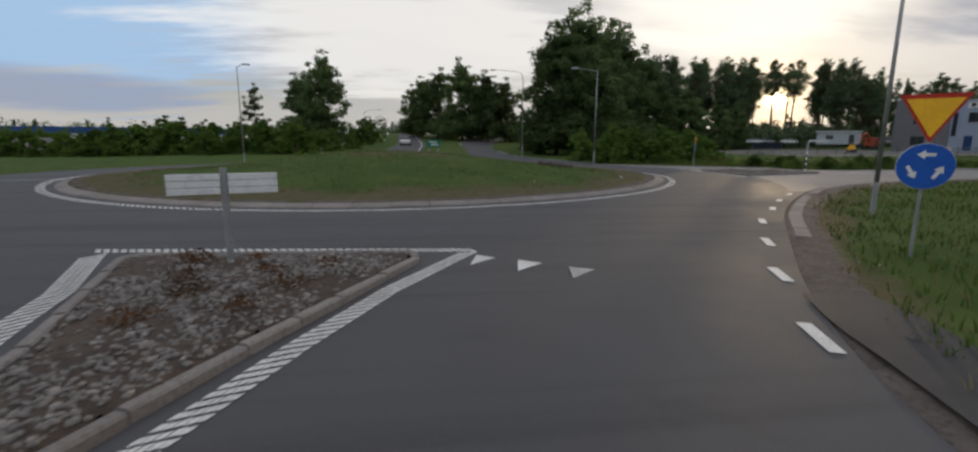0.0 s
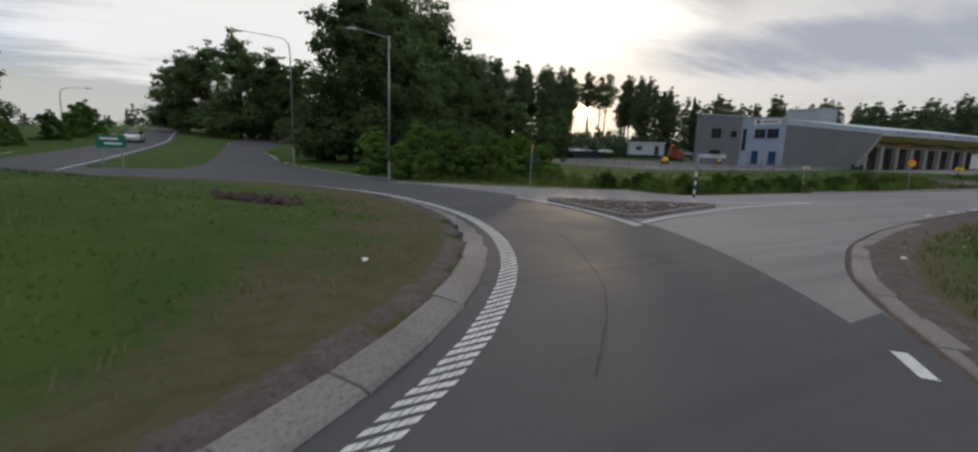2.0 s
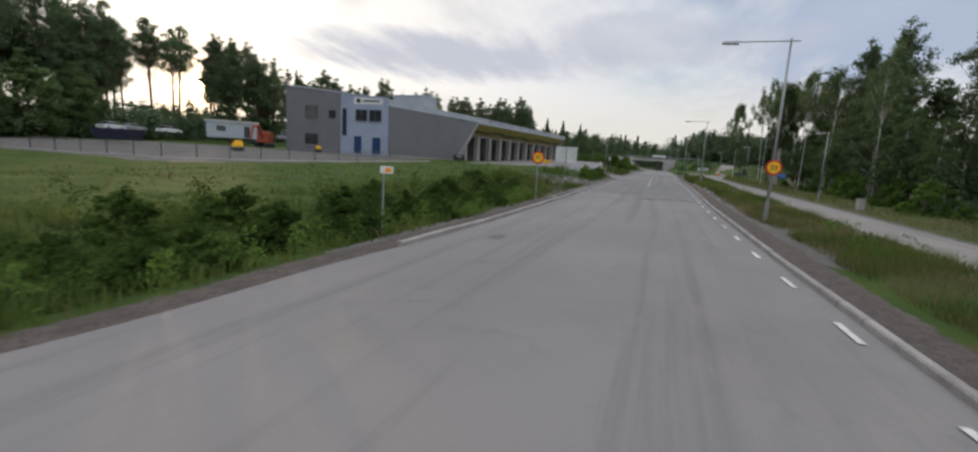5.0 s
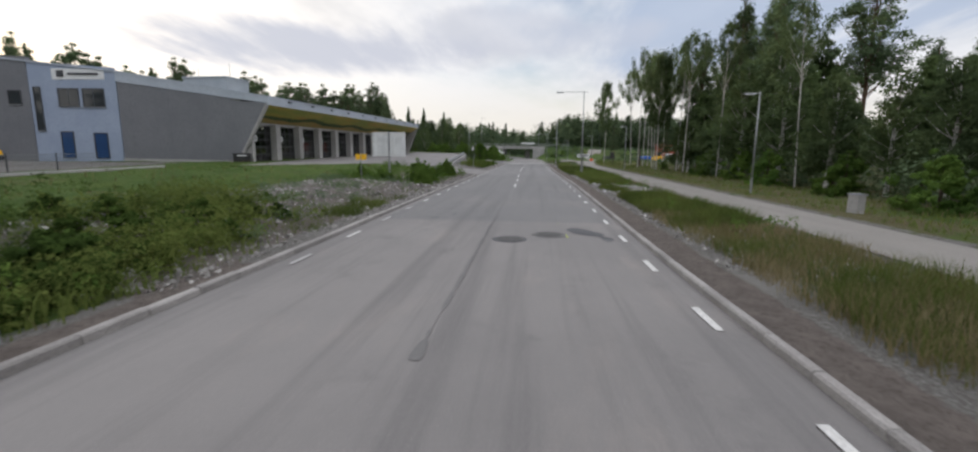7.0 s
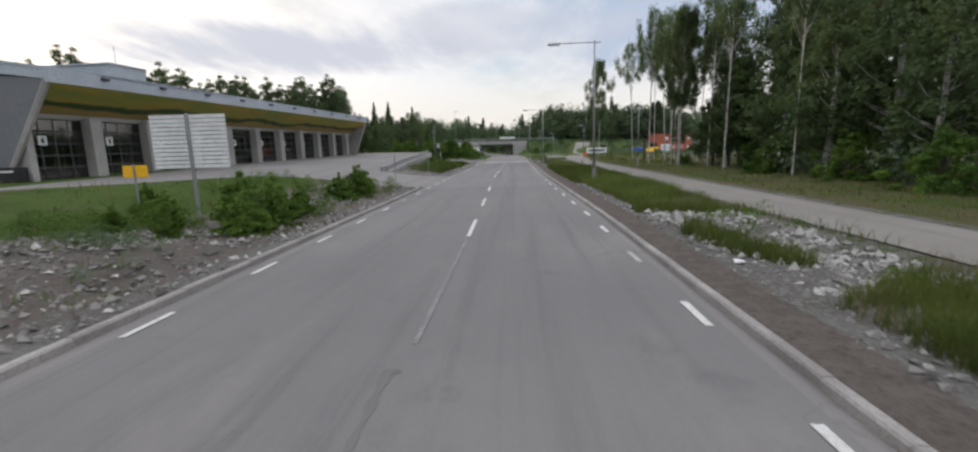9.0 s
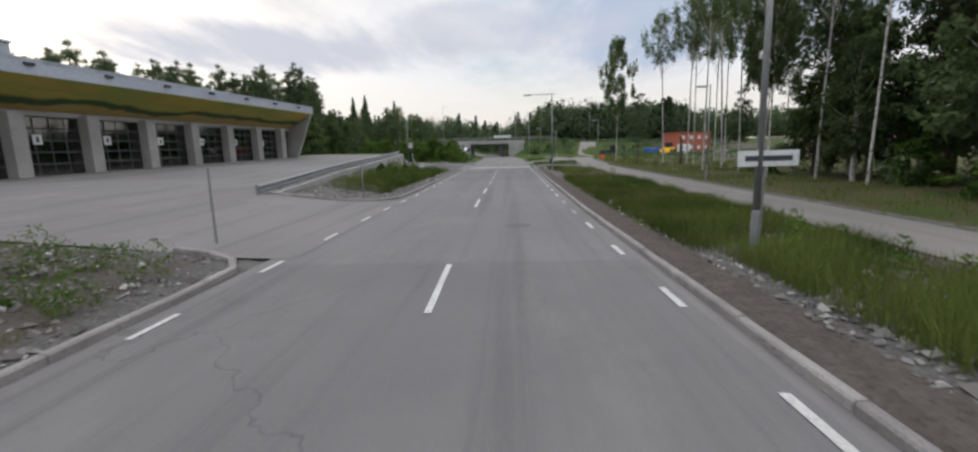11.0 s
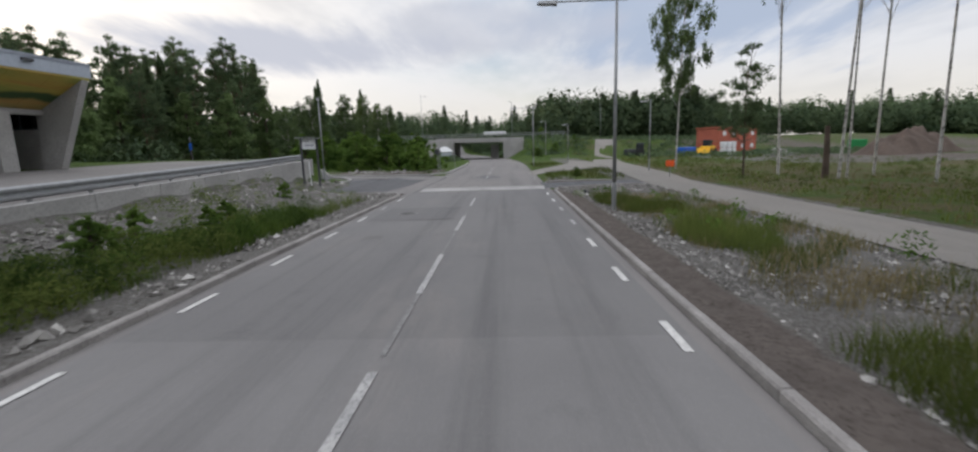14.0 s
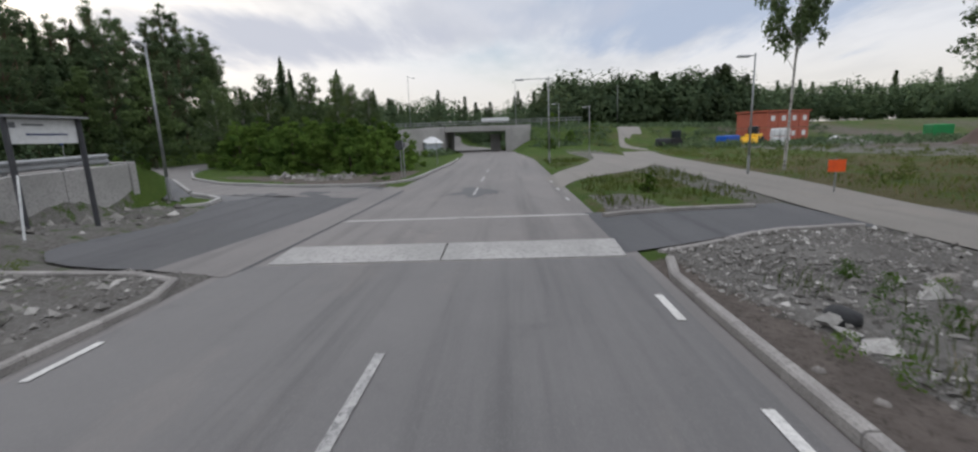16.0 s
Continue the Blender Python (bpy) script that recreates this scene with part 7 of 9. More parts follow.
for k, (x, y) in enumerate(((-60, 92), (-66, 98), (-72, 90), (-55, 99), (-63, 86))):
    ob = thing("parked_trailer", (x, y, ground_z(x, y)), "pale parked truck trailer in a yard", "trailer", "trailers in the yard", 40 + 12 * k)
    part("box", Geo().box((0, 0, 1.75), (7, 2.4, 1.9)), M_WHITE if k % 2 else M_CONCRETE, ob, bevel=0.04)
    for wx in (-2.2, 2.2):
        part("wheel", Geo().tube([(wx, -1.1, 0.45), (wx, 1.1, 0.45)], [0.45, 0.45], 12), M_BLACK, ob)
lowwall = thing("low_wall", (0, 0, 0), "low dark block wall beside the western road", "wall")
for k in range(8):
    x = -26 + 1.25 * k
    part("block", Geo().box((x, 21.3 + 0.16 * (x + 18), 0.25), (1.22, 0.3, 0.7)), M_KERBC, lowwall, bevel=0.03)


# ---- fence, edging and clutter on the building lot ----
M_MESHWIRE = material("wire_mesh", (0.20, 0.205, 0.21), (0.24, 0.245, 0.25), big=2, fine=20, rough=0.6, metal=0.4, bump=0.05)
fence = thing("mesh_fence", (0, 0, 0), "low grey wire mesh fence with dark posts on the lot", "fence")
run = resample([(55.5, 82), (57.5, 69), (63, 64.5), (70, 61.8), (80, 60.4)], 2.6)
for p, q in zip(run, run[1:]):
    za, zb_ = ground_z(*p), ground_z(*q)
    part("post", Geo().tube([(p[0], p[1], za - 0.2), (p[0], p[1], za + 1.25)], [0.04, 0.04], 8), M_FRAME, fence)
    g = Geo()
    for h in (0.15, 0.4, 0.65, 0.9, 1.15):
        g.tube([(p[0], p[1], za + h), (q[0], q[1], zb_ + h)], [0.012, 0.012], 4, caps=False)
    for k in range(1, 13):
        f = k / 13
        x, y, z = p[0] + (q[0] - p[0]) * f, p[1] + (q[1] - p[1]) * f, za + (zb_ - za) * f
        g.tube([(x, y, z + 0.12), (x, y, z + 1.17)], [0.008, 0.008], 4, caps=False)
    part("mesh_panel", g, M_MESHWIRE, fence)
kerb("pale concrete edging below the fence", [(54.0, 80), (56.2, 68), (62, 63.2), (69.5, 60.6), (84, 59.0)], w=0.25, h=0.2, length=2.0, mat=M_CONCRETE)
for x, y, lab in ((78.0, 84.0, "small yellow road roller on the gravel lot"), (92.5, 83.0, "small yellow plate machine by the office")):
    ob = thing("yellow_machine", (x, y, ground_z(x, y)), lab, "machine", "", 25)
    part("body", Geo().box((0, 0, 0.75), (1.5, 0.9, 0.6)), M_YELLOW, ob, bevel=0.08)
    part("hood", Geo().box((0.3, 0, 1.2), (0.7, 0.8, 0.4)), M_YELLOW, ob, bevel=0.06)
    for wx in (-0.5, 0.5):
        part("roller", Geo().tube([(wx, -0.5, 0.32), (wx, 0.5, 0.32)], [0.33, 0.33], 14), M_BLACK, ob)


# ---- trees and bushes ----
def leaf_sheets(rs, centres, radii, n, size, slim=0.6, droop=0.0, shell=0.45):
    """n small three-cornered leaf sprays spread through ellipsoid clumps."""
    centres, radii = np.array(centres, float), np.array(radii, float)
    w = radii.prod(1) ** (2 / 3)
    k = rs.choice(len(centres), n, p=w / w.sum())
    d = rs.normal(size=(n, 3))
    d /= np.linalg.norm(d, axis=1)[:, None]
    r = shell + (1.12 - shell) * rs.random(n) ** 0.7
    r *= rs.uniform(0.85, 1.2, n)
    face = d + np.array((0, 0, 0.55)) + rs.normal(scale=0.5, size=(n, 3))
    return leaf_fans(rs, centres[k] + d * radii[k] * r[:, None], n, size, slim, droop, face=face)


def leaf_fans(rs, c, n, size, slim=0.6, droop=0.0, axis=None, face=None):
    """Small three-cornered sprays at the places c, along an axis or turned to face a way where one is given."""
    a = rs.normal(size=(n, 3)) if axis is None else axis
    if face is not None:
        a = np.cross(face, a)
    a = a / np.linalg.norm(a, axis=1)[:, None]
    b = np.cross(a, rs.normal(size=(n, 3)) if face is None else face)
    a[:, 2] -= droop
    b /= np.linalg.norm(b, axis=1)[:, None]
    s = size * rs.uniform(0.55, 1.5, n)[:, None]
    a, b = a * s, b * s * slim
    return np.stack([c + a, c - a * 0.6 + b, c - a * 0.6 - b], 1).reshape(-1, 3), np.arange(3 * n).reshape(-1, 3)


def leaf_mesh(name, v, f, mat):
    me = bpy.data.meshes.new(name)
    me.from_pydata(v.tolist(), [], f.tolist())
    me.materials.append(mat)
    me.update()
    return me


def limbs(rs, trunk_top, targets, r0, lean):
    g = Geo()
    top = Vector(trunk_top)
    g.tube([(0, 0, -0.4), (lean[0] * 0.3, lean[1] * 0.3, top.z * 0.35), (lean[0] * 0.7, lean[1] * 0.7, top.z * 0.7), tuple(top)], [r0 * 1.15, r0 * 0.85, r0 * 0.6, r0 * 0.2], 8, caps=False)
    for t in targets:
        t = Vector(t)
        z0 = max(top.z * 0.14, t.z * 0.8 - 0.25 * t.xy.length)
        f = min(1.0, z0 / top.z)
        a = Vector((lean[0] * f, lean[1] * f, z0))
        m = a.lerp(t, 0.55) + Vector((0, 0, -0.06 * (t - a).length))
        g.tube([tuple(a), tuple(m), tuple(t)], [r0 * 0.34 * (1.1 - f * 0.7), r0 * 0.17, r0 * 0.05], 4, caps=False)
    return g


def broadleaf(seed, h, width, leaves, size, low=0.12, mat=None, label="", clumps=90, bark=None, name="deciduous_tree", category="tree", group="broadleaved trees", top=0.7):
    """Clumps of leaves fill a lobed crown; the lobes lean out unevenly."""
    rs = np.random.default_rng(seed)
    lobes = [(rs.uniform(0, 2 * math.pi), rs.uniform(0.0, 0.26) * width, rs.uniform(0.72, 1.0)) for _ in range(5)] + [(0, 0, 1.0)]
    cs, rr = [], []
    for i in range(clumps):
        la, lr, lh = lobes[i % len(lobes)]
        f = rs.random() ** 0.85
        prof = (math.sin(math.pi * (0.10 + 0.86 * f) ** top)) ** 0.7
        a, r = rs.uniform(0, 2 * math.pi), width * 0.36 * prof * math.sqrt(rs.uniform(0.1, 1.0))
        z = h * (low + (0.95 * lh - low) * f)
        cs.append((lr * math.cos(la) * prof + r * math.cos(a), lr * math.sin(la) * prof + r * math.sin(a), z))
        q = (0.6 * h + 0.4 * width) * rs.uniform(0.035, 0.085) * (1.15 - 0.45 * f)
        rr.append((q * rs.uniform(0.9, 1.5), q * rs.uniform(0.9, 1.5), q * rs.uniform(0.6, 1.1)))
    ob = thing(name, (0, 0, 0), label, category, group)
    part("trunk", limbs(rs, (rs.uniform(-0.02, 0.02) * h, rs.uniform(-0.02, 0.02) * h, h * 0.86), cs[::4][:20], 0.014 * h + 0.03, (0.01 * h, -0.005 * h)), bark or M_BARK, ob, smooth=True)
    v, f = leaf_sheets(rs, cs, rr, leaves, size)
    part("crown", leaf_mesh("crown", v, f, mat or M_LEAF), None, ob)
    return ob


def pine(seed, h, leaves, size, bare=0.5, width=0.24, label="", group="pines", clumps=70, stout=1.0, bark=None):
    """Flat tufts of needles at the ends of whorled limbs, in a broad uneven crown over a bare trunk."""
    rs = np.random.default_rng(seed)
    cs, rr = [], []
    side, levels = rs.uniform(0, 2 * math.pi), max(7, clumps // 6)
    for k in range(levels):
        f = (k + rs.uniform(0.1, 0.9)) / levels
        z = h * (bare + (0.95 - bare) * f)
        env = h * width * 0.5 * (0.6 + 0.4 * min(1.0, f / 0.3)) * (1 - 0.78 * max(0.0, f - 0.3) / 0.7) * rs.uniform(0.75, 1.2)
        for j in range(5 if f < 0.75 else 3):
            if rs.random() < 0.14:
                continue
            a = j * 1.257 + k * 2.1 + rs.uniform(-0.45, 0.45)
            reach = env * rs.uniform(0.55, 1.05) * (1 + 0.22 * math.cos(a - side))
            for g in (0.42, 0.92):
                q = h * rs.uniform(0.024, 0.043) * (1.12 - 0.35 * f)
                cs.append((g * reach * math.cos(a), g * reach * math.sin(a), z + 0.16 * reach * g + h * rs.uniform(-0.03, 0.03)))
                rr.append((q * rs.uniform(0.9, 1.5), q * rs.uniform(0.9, 1.5), q * rs.uniform(0.75, 1.15)))
    cs.append((0.0, 0.0, h * 0.975))
    rr.append((0.03 * h, 0.03 * h, 0.025 * h))
    ob = thing("pine_tree", (0, 0, 0), label, "tree", group)
    part("trunk", limbs(rs, (rs.uniform(-0.3, 0.3), rs.uniform(-0.3, 0.3), h * 0.97), cs[1::2], stout * (0.0075 * h + 0.04), (0.15, 0.1)), bark or M_PINEBARK, ob, smooth=True)
    v, f = leaf_sheets(rs, cs, rr, leaves, size, 0.4, shell=0.1)
    part("crown", leaf_mesh("crown", v, f, M_NEEDLE), None, ob)
    return ob


def spruce(seed, h, leaves, size, label="", group="spruces"):
    rs = np.random.default_rng(seed)
    n = leaves
    f = rs.random(n) ** 0.7
    tier = np.round(f * 19) / 19 + rs.normal(scale=0.012, size=n)
    z = h * (0.97 - 0.9 * tier)
    a = rs.integers(0, 9, n) * 2 * math.pi / 9 + tier * 40 + rs.normal(scale=0.18, size=n)
    reach = h * 0.19 * (0.04 + tier) * rs.random(n) ** 0.5 * (0.8 + 0.35 * np.sin(a * 3 + tier * 25))
    c = np.stack([reach * np.cos(a), reach * np.sin(a), z - 0.30 * reach + 0.05 * h * (reach / (h * 0.19)) ** 2], 1)
    ax = np.stack([np.cos(a), np.sin(a), -0.35 + rs.normal(scale=0.25, size=n)], 1)
    v, f = leaf_fans(rs, c, n, size, 0.38, axis=ax)
    ob = thing("spruce_tree", (0, 0, 0), label, "tree", group)
    part("trunk", Geo().tube([(0, 0, -0.4), (0, 0, h * 0.5), (0, 0, h * 0.99)], [0.012 * h + 0.05, 0.008 * h, 0.02], 8), M_BARK, ob, smooth=True)
    part("crown", leaf_mesh("crown", v, f, M_NEEDLE), None, ob)
    return ob


def birch(seed, h, crown_from, leaves, size, width=0.2, label="", group="tall birches", clumps=46):
    rs = np.random.default_rng(seed)
    cs, rr = [], []
    for i in range(clumps):
        f = (i + rs.random()) / clumps
        z = h * (crown_from + (0.98 - crown_from) * f)
        reach = h * width * 0.5 * math.sin(math.pi * (0.12 + 0.8 * f)) * rs.uniform(0.15, 1.0)
        a = i * 2.4 + rs.uniform(-0.6, 0.6)
        cs.append((reach * math.cos(a), reach * math.sin(a), z))
        q = h * rs.uniform(0.014, 0.030)
        rr.append((q, q, q * 2.0))
    ob = thing("birch_tree", (0, 0, 0), label, "tree", group)
    lean = (rs.uniform(-0.35, 0.35), rs.uniform(-0.35, 0.35))
    part("trunk", limbs(rs, (lean[0], lean[1], h * 0.95), cs[::3], 0.0034 * h + 0.015, lean), M_BIRCH, ob, smooth=True)
    v, f = leaf_sheets(rs, cs, rr, leaves, size, 0.6, droop=0.6, shell=0.1)
    part("crown", leaf_mesh("crown", v, f, M_BIRCHLEAF), None, ob)
    return ob


PLANTED = set()


def plant(proto, spots, rnd, lo=0.9, hi=1.1, sink=0.1):
    """Stands the prototype on the first spot that it is given, ever, and copies of it on the rest."""
    for p in spots:
        x, y = p[0], p[1]
        s = p[2] if len(p) > 2 else rnd.uniform(lo, hi)
        m = pose(x, y, ground_z(x, y) - sink, rnd.uniform(-2, 2), rnd.uniform(-2, 2), rnd.uniform(0, 360))
        k = Matrix.Diagonal((s * rnd.uniform(0.92, 1.08), s * rnd.uniform(0.92, 1.08), s, 1))
        if proto.name not in PLANTED:
            PLANTED.add(proto.name)
            proto.matrix_basis = m @ k
        else:
            copy_thing(proto, m @ k @ Matrix.Diagonal((*proto.scale, 1)).inverted())


rt = random.Random(11)
bigA = broadleaf(1, 24, 15, 20000, 0.30, 0.03, label="tall dark broadleaved tree with a dense uneven crown", clumps=170)
bigB = broadleaf(2, 18, 13, 15000, 0.29, 0.02, label="broad dark tree with foliage down to the ground", clumps=150)
midA = broadleaf(3, 12, 7.0, 6200, 0.20, 0.13, label="dark green broadleaved tree at the wood's edge", clumps=110)
midB = broadleaf(4, 13, 6.0, 5200, 0.18, 0.22, mat=M_BIRCHLEAF, label="leafy tree with pale limbs at the wood's edge", clumps=100, bark=M_BIRCH)
bushA = broadleaf(5, 3.6, 4.8, 7600, 0.095, 0.0, mat=M_BUSH, label="dense green willow bush", clumps=80, name="bush", category="bush", group="bushes", top=0.55)
bushB = broadleaf(6, 1.9, 2.4, 8000, 0.05, -0.04, mat=M_BUSH, label="low leafy green bush on the verge", clumps=60, name="bush", category="bush", group="low bushes", top=0.5)
bushC = broadleaf(16, 1.35, 3.0, 9000, 0.052, -0.12, mat=M_THICKET, label="low tangled dark green thicket in the ditch", clumps=90, name="bush", category="bush", group="ditch thickets", top=0.45)
bushD = broadleaf(26, 1.85, 2.5, 9000, 0.055, -0.15, mat=M_BUSH, label="dense green weeds bushing up from the gravel", clumps=120, name="bush", category="bush", group="bushes round the billboard", top=0.4)
pineA = pine(7, 29.5, 9500, 0.25, 0.42, 0.38, label="tall pine with a bare trunk and a dark crown")
pineB = pine(8, 28.5, 9500, 0.25, 0.36, 0.34, label="tall pine with a long ragged crown", clumps=76)
pineC = pine(17, 21, 8000, 0.24, 0.2, 0.48, label="dark pine with a broad dense crown", clumps=64)
pineD = pine(18, 27, 6000, 0.22, 0.60, 0.34, label="slender pine with a thin see-through crown", clumps=56)
spruceA = spruce(9, 16, 8000, 0.30, label="dark pointed spruce with drooping branches")
spruceB = spruce(10, 11, 5500, 0.25, label="slim young spruce in the wood")
birchA = birch(12, 19, 0.68, 3600, 0.11, 0.27, label="tall thin birch with a white trunk and a small high crown")
birchB = birch(13, 18.0, 0.40, 14000, 0.11, 0.36, clumps=84, label="tall birch with a drooping leafy crown")
sparse = pine(14, 9.0, 5200, 0.10, 0.34, 0.52, label="thin sparse pine with wide layered branches", group="sparse pines", clumps=60, stout=0.6, bark=M_BARK)

# clump north of the roundabout
plant(bigA, [(26.5, 91, 1.13), (33, 96, 1.1), (21.5, 82, 0.92), (48, 114, 1.08), (30, 84, 0.95)], rt)
plant(bigB, [(16.5, 68, 1.02), (6.5, 112, 1.05), (1.0, 118, 0.95), (-3.0, 125, 0.86), (12, 110, 0.9), (15, 104, 0.78), (23, 72, 0.9), (28, 77, 0.92), (37, 88, 0.95), (46, 98, 0.9), (62, 116, 0.95), (-18.3, 84, 0.9), (-22.5, 88, 0.7)], rt)
plant(pineC, [(-32.7, 96.3, 0.56)], rt)
plant(spruceA, [(214, 70, 0.85), (186, 84, 1.05), (178, 92, 1.0), (200, 92, 1.1), (131, 122, 1.2), (152, 116, 1.15), (173, 107, 1.1), (196, 98, 1.1)], rt)
plant(bushA, [(17.6, 50.8, 1.0), (20.4, 50.4, 1.05), (23.6, 50.6, 1.1), (26.6, 51.8, 1.1), (28.6, 53.8, 1.05), (21.5, 54.5, 1.25), (26, 56.5, 1.3), (16.0, 55.5, 1.1), (30.5, 58.5, 1.2), (31.5, 55.5, 0.9), (18.5, 53, 1.3), (33.5, 60, 0.9),
              (-28, 66, 1.0), (-34, 70, 1.1), (-40, 75, 1.1), (-22, 68, 1.0), (-15, 74, 1.0), (-46, 80, 1.2), (-52, 84, 1.1), (-13, 80, 0.9), (-12.5, 100, 1.2), (-14, 110, 1.4), (-16, 118, 1.5), (-13, 92, 1.1),
              (166.6, 41.0, 1.05), (169.5, 45.2, 1.3), (172.5, 50, 1.4), (176.5, 55, 1.5), (181, 59.5, 1.5), (186, 63, 1.5), (172, 42, 1.3), (176, 46, 1.5), (178, 50.5, 1.5), (184, 48, 1.4), (190, 50.5, 1.2), (186, 53, 1.4), (184, 57, 1.4), (167, 43.2, 0.9), (169.5, 48.6, 1.05), (190, 60, 1.4), (178, 43, 1.2),
              (74, 13.5, 0.9), (83, 12.0, 0.9), (92, 12.5, 0.95), (100, 11.0, 1.0), (108, 11.5, 0.9), (66, 12, 1.0), (58, 11, 1.1), (115, 9.5, 0.9), (50, 10, 1.1)], rt)
plant(bushA, [(-64 + 3.9 * k + rt.uniform(-1, 1), 91 - 1.35 * k + rt.uniform(-1.2, 1.2), rt.uniform(1.0, 1.5)) for k in range(13)], rt)
plant(bushA, [(-60 + 3.5 * k + rt.uniform(-1, 1), 76 - 0.8 * k + rt.uniform(-1.2, 1.2), rt.uniform(1.1, 1.6)) for k in range(13)], rt)
plant(bushC, [(30.5 + 1.55 * k + rt.uniform(-0.5, 0.5), float(left_edge(30.5 + 1.55 * k)) + (2.3, 4.3, 3.3, 5.4)[k % 4] + rt.uniform(-0.4, 0.4), rt.uniform(0.6, 1.0)) for k in range(19)], rt)
plant(bushC, [(28.0 + 0.95 * k + rt.uniform(-0.4, 0.4), float(left_edge(28.0 + 0.95 * k)) + (2.0, 3.6, 2.8, 5.0, 4.2)[k % 5] + rt.uniform(-0.4, 0.4), rt.uniform(0.5, 0.9)) for k in range(32)], rt)
plant(bushC, [(59.0, 40.2, 0.8), (60.2, 41.6, 0.55), (61.3, 39.9, 0.62), (62.6, 41.2, 0.55), (63.9, 40.0, 0.55), (65.0, 41.4, 0.45), (63.2, 42.6, 0.5), (58.0, 42.0, 0.6), (66.6, 40.9, 0.36), (57.0, 40.0, 0.6), (59.6, 39.2, 0.55), (60.8, 40.7, 0.7), (62.0, 42.4, 0.6), (62.0, 39.2, 0.5), (63.0, 40.6, 0.65), (64.3, 41.9, 0.55), (64.6, 39.4, 0.42), (61.6, 43.6, 0.6), (59.2, 43.4, 0.7), (65.6, 43.0, 0.4), (58.3, 39.4, 0.6)], rt)
plant(bushD, [(83.0, 39.7, 1.05), (83.5, 38.9, 0.85), (82.3, 39.1, 0.75), (84.6, 39.5, 0.95), (86.0, 39.3, 0.7), (90.6, 39.7, 0.75), (91.8, 39.2, 0.9), (93.0, 39.4, 0.9), (94.2, 39.9, 0.7), (83.4, 42.3, 0.7), (82.4, 41.5, 0.55), (85.6, 44.6, 0.65), (84.2, 43.5, 0.55), (82.0, 42.8, 0.5), (81.0, 40.4, 0.4)], rt)
plant(bushB, [(198, 26, 1.2), (203, 22.5, 1.2), (210, 18, 1.0),
              (215, 24, 1.5), (125, 12, 0.8), (131, 10.5, 0.7), (116.5, 40.2, 0.55), (118, 39.8, 0.6), (119.8, 40.6, 0.65), (121.5, 40.0, 0.6), (123.2, 40.8, 0.65), (125, 40.1, 0.6), (126.8, 40.6, 0.55), (128.6, 39.9, 0.55), (130.5, 40.6, 0.5), (151.7, 48.6, 0.3), (151.3, 47.4, 0.28), (151.2, 46.3, 0.28), (150.5, 26.5, 0.5), (137.5, 42.0, 0.5)], rt)
# pines towards the sun
plant(pineA, [(62, 133), (70, 139, 0.92), (81, 143, 0.93), (92, 146, 0.98), (106, 158, 0.9), (136, 158, 1.05), (140, 160, 1.05), (141, 155, 1.0), (150, 160, 1.08),
              (98, 154, 1.0), (75, 148, 1.0), (112, 163, 1.0), (146, 168, 1.0), (58, 124, 0.85), (87, 152, 1.0), (84, 138, 0.9), (95, 142, 0.95)], rt)
plant(pineB, [(66, 129, 0.9), (76, 136, 0.95), (86, 148, 1.0), (137, 153, 1.05), (141, 166, 1.05), (69, 143, 1.0), (155, 155, 1.0), (52, 120, 0.82), (90, 140, 0.9), (100, 148, 0.9), (64, 124, 0.75)], rt)
plant(pineD, [(104, 150, 0.95), (109, 155, 1.0), (114, 152, 1.08), (118, 158, 1.12), (122, 154, 1.1), (111, 161, 1.05), (98, 143, 1.05), (125, 160, 1.1), (73, 131, 0.9), (79, 139, 0.95), (135, 149, 1.0), (145, 151, 1.0), (158, 157, 0.95), (94, 150, 1.0)], rt)
plant(bigB, [(68, 121, 0.72), (76, 124, 0.78), (83, 127, 0.74), (61, 118, 0.8), (88, 133, 0.8)], rt)
# wood behind the station
for i in range(58):
    x = 112 + 104 * i / 57
    plant(pineC if i % 3 else pineB, [(x + rt.uniform(-3, 3), 124 - 0.36 * (x - 116) + rt.uniform(-5, 5), rt.uniform(0.78, 1.0) * (0.74 if i % 3 == 0 else 1.0))], rt)
# wood beyond the car park
plant(midA, [(168, 80, 0.95), (176, 81, 1.05), (183, 77, 0.95), (188, 74, 1.0), (194, 68, 0.85), (163, 76, 1.0), (158, 80, 1.05), (200, 74, 0.9), (152, 84, 0.9),
             (64, 9, 0.72), (73, 7, 0.70), (82, 6.5, 0.74), (91, 8, 0.82), (99, 6.5, 0.95), (107, 8.0, 1.1), (115, 5.0, 1.2), (120, 8.5, 0.95), (57, 7, 0.7), (50, 5, 0.75), (70, 1, 0.8), (122, 1.5, 1.2), (42, 3, 0.85), (34, 1, 0.85), (113, -2, 1.4), (124, 9.5, 0.7), (78, 3.5, 0.8), (61, 4, 0.85), (67.5, 6, 0.78), (87, 4.5, 0.82), (86, 0, 0.9)], rt)
